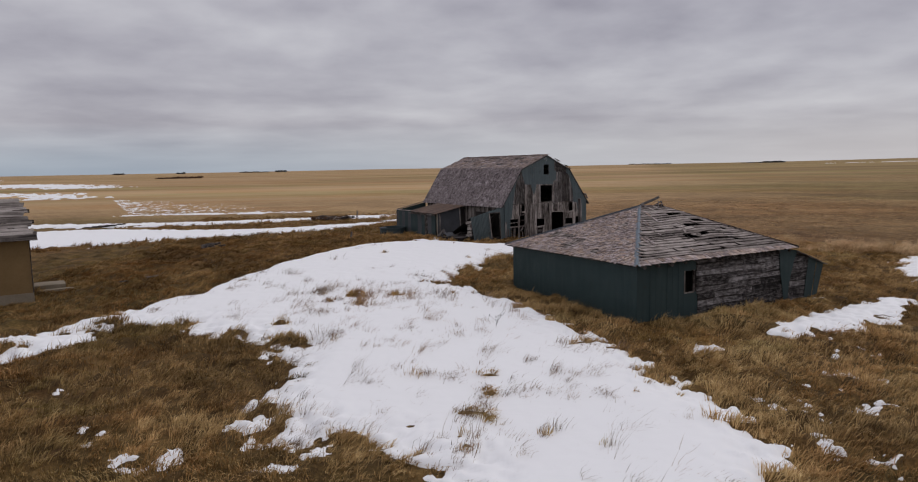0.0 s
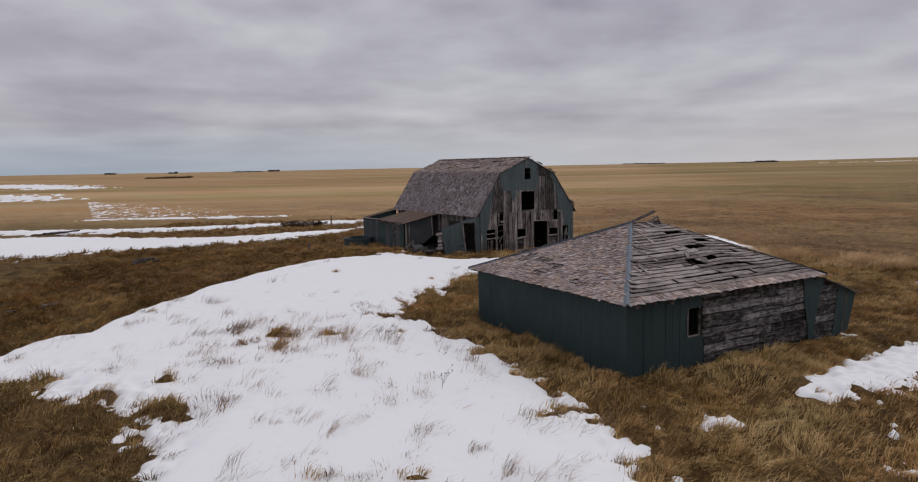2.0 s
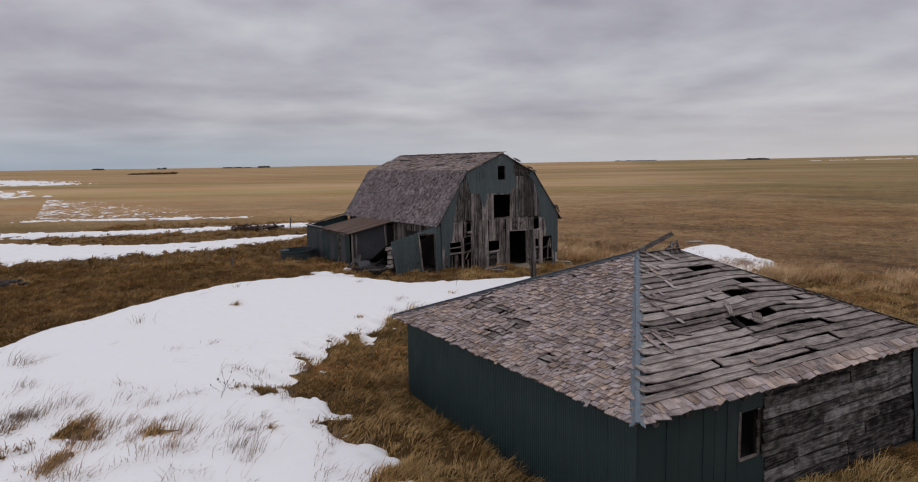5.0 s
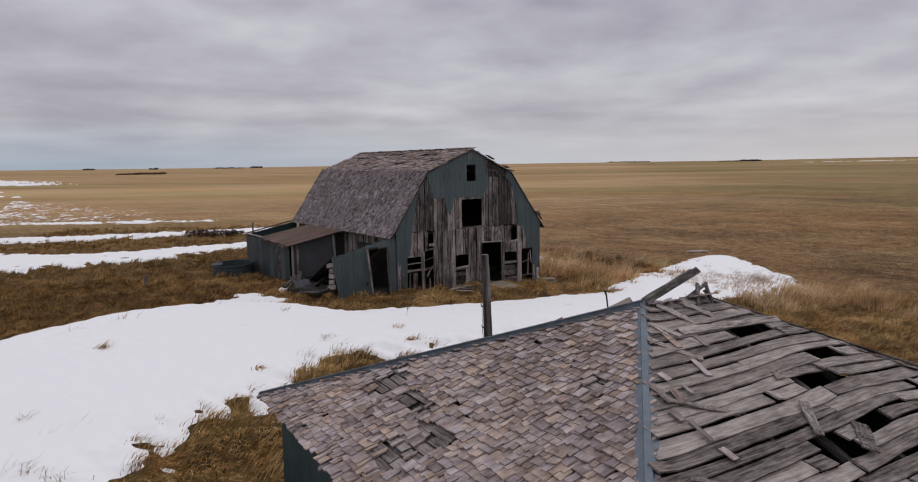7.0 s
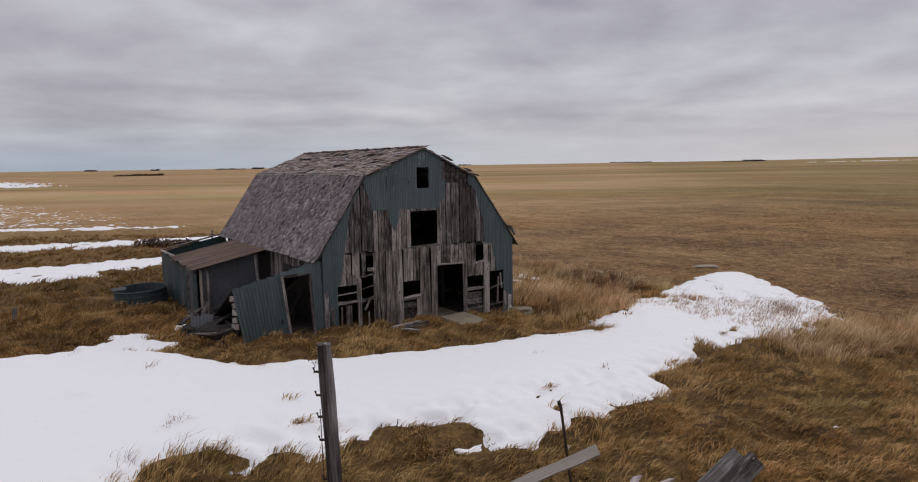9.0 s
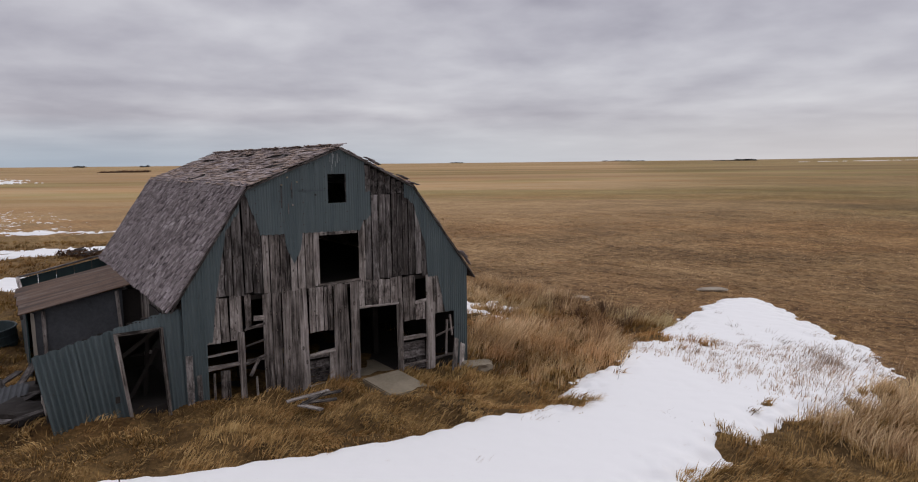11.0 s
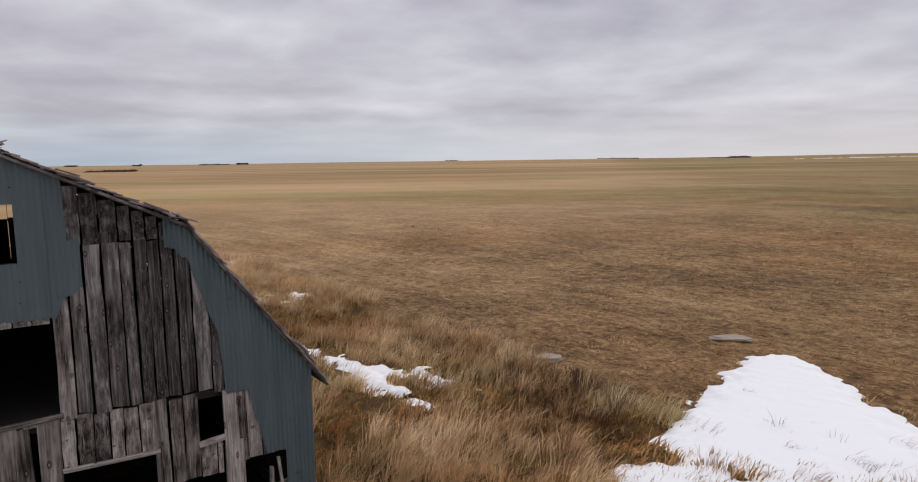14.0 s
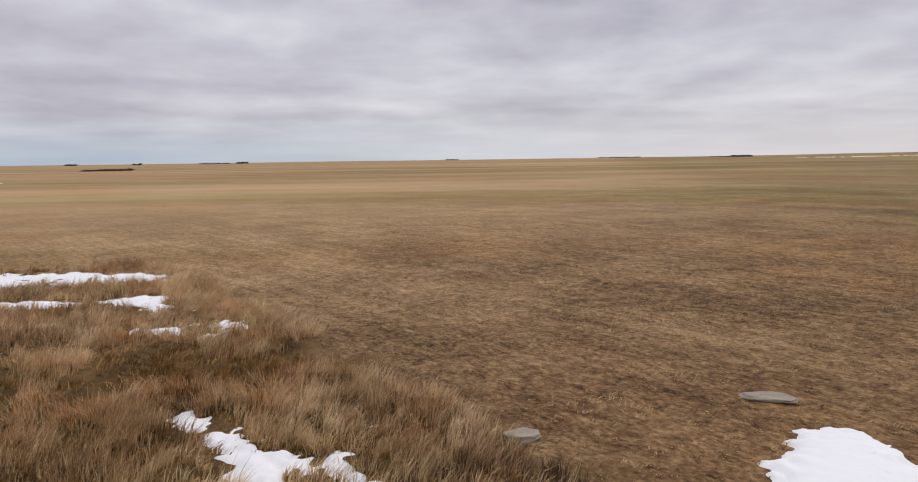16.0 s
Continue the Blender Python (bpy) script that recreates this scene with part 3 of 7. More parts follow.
# ---- snow ----
def inside(x, y, chain):
    """How far inside a chain of round-ended strokes (x, y, half width) each place lies, in metres."""
    best = np.full(np.shape(x), -1e3)
    for (ax, ay, ar), (bx, by, br) in zip(chain, chain[1:]):
        dx, dy = bx - ax, by - ay
        t = np.clip(((x - ax) * dx + (y - ay) * dy) / (dx * dx + dy * dy), 0, 1)
        best = np.maximum(best, ar + (br - ar) * t - np.hypot(x - ax - dx * t, y - ay - dy * t))
    return best


MAIN = [(2.9, 1, 3.9), (3.5, 13, 3.6), (4.1, 16.6, 4.2), (0.2, 21.5, 6.0), (-2.2, 27, 6.0), (-6.3, 32.5, 6.3), (-5.7, 38.5, 5.6), (-2.5, 45.4, 5.9),
        (3.5, 46.9, 3.3), (8.5, 48.9, 3.0), (15.0, 53.7, 2.5), (20.6, 59.8, 3.6), (23.4, 66.0, 2.6), (25.4, 70.6, 1.0)]
ARM = [(-7.0, 30.5, 3.2), (-11.5, 29.9, 2.6), (-13.9, 28.0, 1.35), (-15.0, 26.5, 0.5)]
STRAND = [(-14.3, 25.0, 0.25), (-15.6, 25.0, 0.5), (-17.2, 24.9, 0.6), (-21, 23.5, 0.6)]
SOUTH_LOBE = [(19.5, 57.9, 2.7), (22.4, 57.8, 2.0), (23.4, 62.0, 2.2)]
TONGUE = [(9.2, 45.5, 1.0), (13.5, 48.6, 0.9)]


def main_body(x, y):
    return np.maximum.reduce([inside(x, y, c) for c in (MAIN, ARM, STRAND, SOUTH_LOBE, TONGUE)])


def main_level(x, y):
    """How high the drift's smooth surface lies over the land: below nought it only fills the hollows between the tussocks."""
    east_end = np.clip((y - 54) / 6, 0, 1) * np.clip((x - 12) / 4, 0, 1)
    d = main_body(x, y) + 0.55 * (lattice(x / 1.9, y / 1.9, 21) - 0.5) + 0.5 * np.clip((-7 - x) / 3, 0, 1) * np.clip((29.5 - y) / 2, 0, 1)
    smooth_side = np.clip((y - 33) / 8, 0, 1) * np.clip((4 - x) / 6, 0.0, 1) + np.clip((y - 49) / 3, 0, 1) * np.clip((14 - x) / 8, 0, 1) + np.clip((-9 - x) / 2, 0, 1) * np.clip((y - 28.5) / 2, 0, 1)
    smooth_side = np.clip(smooth_side + 0.22 * east_end + 0.35 * np.clip((y - 42) / 3, 0, 1) * np.clip((x - 2) / 3, 0, 1), 0, 1)
    reach = 1.25 - 0.95 * smooth_side
    d = d - 0.28 * smooth_side * (1 - east_end)
    level = -0.10 + (0.36 - 0.05 * east_end) * np.tanh((d + (0.26 + 0.30 * east_end) * reach) / reach)
    # the drift has filled the hollow by the pole
    level = level + 0.10 * np.clip(1.3 - np.hypot((x - 9.8) / 4.5, (y - 47.2) / 2.6), 0, 1)
    # tufts that stand free of the snow
    loose = 1.10 * np.clip(1.3 - np.hypot((x + 6.5) / 2.2, (y - 22.4) / 4.2), 0, 1) + 0.42 * np.clip(1.2 - np.hypot((x + 4.2) / 3.2, (y - 31) / 3.0), 0, 1)
    loose = loose + 0.04 * np.clip(1.2 - np.hypot((x - 22.0) / 3.6, (y - 58.5) / 3.6), 0, 1) + 0.55 * np.clip(1.2 - np.hypot((x - 0.5) / 4.0, (y - 16.5) / 4.5), 0, 1)
    level = level - 0.27 * np.clip(loose, 0, 1)
    crust = 0.55 * (lattice(x / 0.42, y / 0.42, 22) - 0.5) + 0.45 * (lattice(x / 0.21, y / 0.21, 23) - 0.5)
    return level - 0.46 * crust * np.clip(1.0 - 0.65 * smooth_side - d * 0.50 + loose, 0.06, 1)


def main_snow(x, y):
    """Above nought where the drift covers the grass."""
    return (main_level(x, y) - tussock(x, y)) * 4.0


def patch_level(amount, deep):
    """The same for a smaller patch of the given extent."""
    def level(x, y):
        return -0.07 + (deep + 0.11) * np.tanh((amount(x, y) + 0.10) / 0.75) - 0.14 * (lattice(x / 0.3, y / 0.3, 46) - 0.5)
    return level


def snow_sheet(name, label, level, x0, x1, y0, y1, step):
    """A sheet of snow at level(x, y) over the land, kept wherever it comes near the top of the grass mat."""
    xs, ys = np.arange(x0, x1, step), np.arange(y0, y1, step)
    gx, gy = np.meshgrid(xs, ys)
    over = level(gx, gy)
    gz = rise(gx, gy) + over
    n, m = len(xs), len(ys)
    k = (np.arange(m - 1)[:, None] * n + np.arange(n - 1)[None, :]).ravel()
    quads = np.stack([k, k + 1, k + n + 1, k + n], 1)
    keep = ((over - tussock(gx, gy)).ravel()[quads] > -0.10).any(1)
    quads = quads[keep]
    used, back = np.unique(quads, return_inverse=True)
    places = np.stack([gx.ravel(), gy.ravel(), gz.ravel()], 1)[used]
    ob = new(name, mesh_arrays(name, places, back.reshape(-1, 4), SNOW, True))
    return tagged(ob, label, "snow", kind="structure")


def patch_of(chains, rag=0.7, gaps=0.0, stretch=1.0, cut=0.42):
    def amount(x, y):
        d = np.full(np.shape(x), -1e3)
        for c in chains:
            d = np.maximum(d, inside(x, y, c))
        d = d + rag * (0.8 * (lattice(x / (1.7 * stretch), y / (1.3 * stretch), 41) - 0.5) + 0.8 * (lattice(x / 0.5 / stretch, y / 0.45 / stretch, 42) - 0.5) + 0.7 * (lattice(x / 0.21 / stretch, y / 0.21 / stretch, 45) - 0.5))
        return d - gaps * np.clip(lattice(x / (1.1 * stretch), y / (0.6 * stretch), 43) * 0.6 + lattice(x / (0.4 * stretch), y / (0.3 * stretch), 44) * 0.4 - cut, 0, None) * 6
    return amount


snow_sheet("snow_drift", "long white snow drift winding between shed and barn", main_level, -24, 30, -3, 75, 0.105)
EAST_PATCH = patch_of([[(12.4, 26.0, 0.35), (15.6, 27.6, 1.1), (19.6, 30.4, 1.2), (21.4, 32.6, 0.3)]], 0.9)
snow_sheet("snow_patch", "melting snow patch on matted grass beside the shed", patch_level(EAST_PATCH, 0.14), 10, 25, 23, 36, 0.09)
FAR_EAST = patch_of([[(27.0, 35.0, 2.5), (29.5, 40.0, 3.4), (33.0, 46.0, 2.4)]], 0.8)
snow_sheet("snow_patch", "snow patch in the grass at the edge of the field", patch_level(FAR_EAST, 0.16), 21, 38, 30, 51, 0.2)
CRUMBS = patch_of([[(7.9, 24.4, 0.2), (9.0, 24.0, 0.25)], [(9.4, 23.7, 0.22), (10.2, 23.5, 0.2)], [(9.0, 18.9, 0.15), (9.8, 18.5, 0.3), (10.6, 18.2, 0.15)],
                   [(13.7, 23.5, 0.15), (14.6, 23.8, 0.25)], [(12.1, 20.7, 0.1), (12.8, 21.1, 0.2)], [(10.5, 21.3, 0.05), (11, 20.4, 0.15)],
                   [(11.5, 17.9, 0.1), (12.2, 18.6, 0.15)], [(8.6, 16.4, 0.1), (9.4, 16.0, 0.2)], [(10.6, 15.2, 0.1), (11.6, 15.6, 0.15)]], 1.1, 0.10, 0.55)
snow_sheet("snow_crumbs", "small crumbs of melting snow between grass tufts", patch_level(CRUMBS, 0.08), 6.5, 17, 13, 26, 0.06)
CRUMBS_WEST = patch_of([[(-9.5, 17.0, 0.02), (-9.0, 17.4, 0.05)], [(-7.0, 15.5, 0.02), (-6.5, 15.8, 0.05)], [(-3.4, 15.2, 0.02), (-3.0, 15.6, 0.08)],
                        [(-12.5, 19.5, 0.02), (-12, 20, 0.05)], [(-5.2, 17.4, 0.0), (-4.7, 17.2, 0.06)]], 0.8, 0.0, 0.5)
snow_sheet("snow_crumbs", "few crumbs of snow in the brown grass", patch_level(CRUMBS_WEST, 0.06), -14, -2, 13.5, 21.5, 0.06)
YARD_PATCH = patch_of([[(-3.4, 51.6, 0.9), (-2.9, 52.8, 0.95), (-1.9, 52.2, 0.9)], [(-2.1, 55.1, 0.3), (-1.5, 54.6, 0.55), (-1.1, 53.6, 0.35)]], 0.9)
snow_sheet("snow_patch", "snow patch in front of the leaning lean-to", patch_level(YARD_PATCH, 0.12), -7, 2, 50, 57, 0.12)
GREY_ICE = patch_of([[(17.2, 31.9, 0.15), (18.6, 32.6, 0.2)]], 0.6)
snow_sheet("snow_patch", "thin remnant of old snow in a grassy hollow", patch_level(GREY_ICE, 0.05), 15, 26, 30, 52, 0.1)
BARN_EAST = patch_of([[(7.9, 72.6, 0.55), (9.4, 71.0, 0.7), (11.2, 68.4, 0.75), (12.8, 66.2, 0.55)], [(10.9, 69.9, 0.4), (12.4, 69.6, 0.7), (14.2, 68.1, 0.4)],
                      [(13.0, 72.3, 0.3), (13.5, 71.9, 0.3)]], 0.8, 0.12)
snow_sheet("snow_patch", "broken snow patch in tall grass beside the barn", patch_level(BARN_EAST, 0.16), 5, 17, 63, 75, 0.1)
BARN_NORTH = patch_of([[(-10, 90.0, 1.6), (-5.2, 90.4, 1.2)], [(-3.2, 90.6, 1.2), (-1.8, 91.0, 1.8), (0.4, 89.0, 1.0)], [(1.0, 88.3, 0.4), (2.7, 88.0, 0.6)], [(3.0, 86.4, 0.4), (5.6, 84.6, 0.7)],
                       [(1.6, 84.2, 0.3), (3.0, 84.1, 0.4)], [(4.8, 82.9, 0.35), (5.4, 82.9, 0.35)], [(-3.5, 79.8, 0.7), (-1.5, 80.3, 0.4)]], 1.0, 0.2)
snow_sheet("snow_patch", "patchy snow in tall grass north of the barn", patch_level(BARN_NORTH, 0.14), -13, 9, 77, 94, 0.16)
STRIP_A = patch_of([[(-46, 72, 11.5), (-34, 69.5, 9.3), (-26, 69.8, 7.0), (-19, 72.2, 5.0), (-14.2, 79.5, 2.6), (-11, 84.5, 1.0)]], 2.2, 0.22)
snow_sheet("snow_strip", "wide snow strip behind the annex", patch_level(STRIP_A, 0.18), -62, -6, 52, 92, 0.3)
STRIP_B = patch_of([[(-60, 92, 2.6), (-40, 91, 3.0), (-28, 93.5, 3.0), (-18, 98.0, 3.2), (-11, 99.0, 3.4), (-4.2, 99.4, 1.9)]], 2.2, 0.30)
snow_sheet("snow_strip", "snow strip along the field edge", patch_level(STRIP_B, 0.16), -70, 0, 83, 106, 0.35)
STRIP_C = patch_of([[(-57, 112.6, 1.0), (-45, 113.4, 1.3), (-27, 114.4, 0.7)]], 2.6, 0.4)
snow_sheet("snow_strip", "thin broken snow line in dry grass", patch_level(STRIP_C, 0.14), -80, -20, 107, 127, 0.4)
def speckle(x, y):
    """Thin snow between the stubble of one parcel, thickest along its western edge."""
    west_edge, east_edge = -57 - (y - 113) * 0.58, -25 - (y - 113) * 0.80
    f = (x - west_edge) / (east_edge - west_edge)
    region = np.minimum.reduce([(x - west_edge) * 0.8, (182 - (x + 97) * 0.7 - y) * 0.5, (y - 112.5) * 0.6, (east_edge - x) * 0.5])
    cover = 0.49 - 0.26 * f + 0.16 * (lattice(x / 9.0, y / 7.0, 83) - 0.5)
    grit = 0.45 * lattice(x / 0.7, y / 1.4, 81) + 0.55 * lattice(x / 0.3, y / 0.5, 82)
    return np.minimum((cover - grit) * 1.6, region)


snow_sheet("snow_speckle", "thin speckled snow on a stubble field", patch_level(speckle, 0.08), -102, -24, 111, 186, 0.25)
FAR_SNOW = patch_of([[(-330, 470, 18), (-250, 395, 20), (-190, 335, 8)], [(-165, 245, 4), (-118, 195, 2)]], 26.0, 34.0, 3.5)
snow_sheet("snow_field", "distant snow on the western fields", patch_level(FAR_SNOW, 0.3), -370, -100, 180, 500, 1.3)
THIN = patch_of([[(700, 1350, 9), (1150, 1500, 12)], [(1000, 1150, 5), (1300, 1200, 7)], [(-900, 900, 12), (-700, 980, 16)]], 34.0, 4.0, 30.0)
snow_sheet("snow_field", "thin snow lines on far fields", patch_level(THIN, 0.5), -1000, 1400, 560, 1600, 7.0)


# ---- the barn ----
BARN_TURN = 33.83
TURN_U = Vector((math.cos(radians(BARN_TURN)), math.sin(radians(BARN_TURN)), 0))
TURN_V = Vector((-math.sin(radians(BARN_TURN)), math.cos(radians(BARN_TURN)), 0))
BARN_AT = (7.20, 56.77)
BARN_Z = 1.2           # ground level at its sill
BARN_LONG = 12.2
HALF = 4.40
EAVES = {-1: (4.70, 3.99), 1: (4.70, 3.91)}      # the east slope sags
KNEES = {-1: (2.66, 7.03), 1: (2.45, 6.94)}
PEAK = 8.10


def barn_place(u, v, z=0.0):
    p = Vector((BARN_AT[0], BARN_AT[1], z)) + TURN_U * u + TURN_V * v
    return p


def roofline(u):
    """The height of the gambrel roof over a place across the barn."""
    a, sgn = abs(u), 1 if u > 0 else -1
    (ke, kz), (ee, ez) = KNEES[sgn], EAVES[sgn]
    if a < ke:
        return PEAK + (kz - PEAK) * a / ke
    return kz + (ez - kz) * (a - ke) / (ee - ke)


WALL_PLANKS = plank_pool("plank", WOOD_GREY, 10, 3, side=0.035, lift=0.12, ragged=0.008)
DARK_PLANKS = plank_pool("plank", WOOD_DARK, 8, 4, segs=6, side=0.05, lift=0.35, ragged=0.010)
ROOF_BOARDS = plank_pool("roof_board", WOOD_ROOF, 12, 5, segs=7, side=0.07, lift=0.7, ragged=0.02)
MID_BOARDS = plank_pool("wall_board", WOOD_MID, 10, 14, segs=7, side=0.10, lift=0.5, ragged=0.012)
RAILS = plank_pool("rail", WOOD_GREY, 5, 6, side=0.04, lift=0.05)
SHINGLES = plank_pool("shingle", WOOD_SHINGLE, 10, 7, segs=1, side=0.06, lift=0.0, ragged=0.05)
WARM_SHINGLES = plank_pool("shingle", WARM_SHINGLE, 10, 17, segs=1, side=0.06, lift=0.0, ragged=0.06)
# Boards with the unlit inside's shade put into their colour.
DIM_PLANKS = plank_pool("plank", INSIDE, 4, 27, side=0.05, lift=0.2)
PALE_BOARDS = plank_pool("board", WOOD_PALE, 4, 8, side=0.05, lift=0.1)


def upright(parent, u, z0, z1, width, y, pool, rng, name="plank", label="", lean=0.0, thick=0.025):
    """One vertical plank on a wall in the plane y."""
    o = Vector((u, y, z0))
    m = axes(o, (lean, 0, 1), (0, -1, 0), (z1 - z0, width, thick))
    return part(name, rng.choice(pool), parent, label, m)


def level(parent, u0, u1, z0, z1, height, y, pool, name="rail", thick=0.03, label="", rng=random):
    """One board across a wall from (u0, z0) to (u1, z1)."""
    m = axes((u0, y, z0), (u1 - u0, 0, z1 - z0), (0, -1, 0), (math.hypot(u1 - u0, z1 - z0), height, thick))
    return part(name, rng.choice(pool), parent, label, m)


def slope_shingles(parent, o, ex, ey, span, height, rng, row=0.17, wide=0.17, pick=None, gone=0.02, curl=0.05, wild=0.0, thick=0.019, warm=False, bare=(), slivers=0.0):
    """Rows of split shingles on a roof slope from its eave corner o: ex along the eave, ey up the slope; span(s) gives the ends of the row at s.
    bare: stretches (x, s, half length, half height) that have lost most shingles; slivers: how many split ones turn askew."""
    o, ex, ey = Vector(o), Vector(ex).normalized(), Vector(ey).normalized()
    ez = ex.cross(ey)
    pieces, rest = [], []
    s = -0.06
    while s < height - 0.05:
        a, b = span(max(0.0, min(height, s + row * 0.5)))
        x = a - rng.uniform(0, wide)
        drift, phase = rng.uniform(-0.012, 0.012), rng.uniform(0, 6.28)
        while x < b:
            w = wide * (rng.uniform(0.55, 1.35) if rng.random() > slivers else rng.choice((0.28, 0.36, 1.9, 2.2)))
            lost = gone
            for bx, bs, hx, hs in bare:
                if math.hypot((x + w / 2 - bx) / hx, (s + row - bs) / hs) < 1:
                    lost = 0.86
            if rng.random() > lost and x + w > a - 0.04 and x < b + 0.02:
                x0, x1 = max(x, a - 0.04), min(x + w, b + 0.04)
                if x1 - x0 > 0.025:
                    askew = rng.random() < slivers * 0.45
                    tilt = curl * rng.uniform(0.2, 1.4)
                    yaw = rng.gauss(0, 0.012 + wild * (4.0 if askew else 0.35))
                    long = row * rng.uniform(1.6, 1.8)
                    slip = rng.gauss(0, 0.008 + wild * (0.6 if askew else 0.15)) + drift * math.sin(x * 1.7 + phase)
                    base = o + ex * ((x0 + x1) / 2) + ey * (s + slip) + ez * (0.022 + 0.014 * rng.random() + tilt * 0.25)
                    along = (ey + ex * yaw - ez * (tilt + 0.05)).normalized()
                    m = axes(base, along, ez, (long, (x1 - x0) * 0.95, thick))
                    (pieces if pick and len(pieces) < 300 and pick((x0 + x1) / 2, s) else rest).append(m)
            x += w + rng.uniform(0.002, 0.012)
        s += row * rng.uniform(0.92, 1.08)
    for m in pieces:
        part("shingle", rng.choice(WARM_SHINGLES if warm else SHINGLES), parent, "", m)
    if rest:
        shapes = [plank_shape(random.Random(k), segs=1, side=0.07, ragged=0.07) for k in range(12)]
        v, f = joined([(*shapes[rng.randrange(12)], m) for m in rest])
        tagged(part("shingle_rows", mesh_of("shingle_rows", v, f, WARM_SHINGLE_ALL if warm else WOOD_SHINGLE_ALL), parent, "curled grey cedar shingles"), kind="stuff")


def long_board(name, parent, o, ex, ez, long, wide, rng, mat, thick=0.03, lap=0.03, wave=0.012, bend=None, step=0.3, label=""):
    """One long board in metres: o at the middle of its first end, wavy edges, its lower edge proud by lap; bend(x) gives (across, out) shifts along it."""
    n = max(3, int(long / step))
    verts, faces = [], []
    low, high = rng.uniform(0, 6), rng.uniform(0, 6)
    for i in range(n + 1):
        x = long * i / n
        a, b = bend(x) if bend else (0.0, 0.0)
        y0 = a - wide / 2 + wave * math.sin(x * 2.1 + low) + rng.gauss(0, wave * 0.35)
        y1 = a + wide / 2 + wave * math.sin(x * 1.7 + high) + rng.gauss(0, wave * 0.35)
        xe = [x + (rng.uniform(-0.02, 0.02) if i in (0, n) else 0) for _ in range(2)]
        z0 = b + lap + rng.gauss(0, wave * 0.4)
        z1 = b + rng.gauss(0, wave * 0.2)
        verts += [(xe[0], y0, z0 - thick), (xe[1], y1, z1 - thick), (xe[1], y1, z1), (xe[0], y0, z0)]
    for i in range(n):
        q = 4 * i
        faces += [(q + k, q + (k + 1) % 4, q + 4 + (k + 1) % 4, q + 4 + k) for k in range(4)]
    e = 4 * n
    faces += [(3, 2, 1, 0), (e, e + 1, e + 2, e + 3)]
    return part(name, mesh_of(name, verts, faces, mat), parent, label, axes(o, ex, ez))


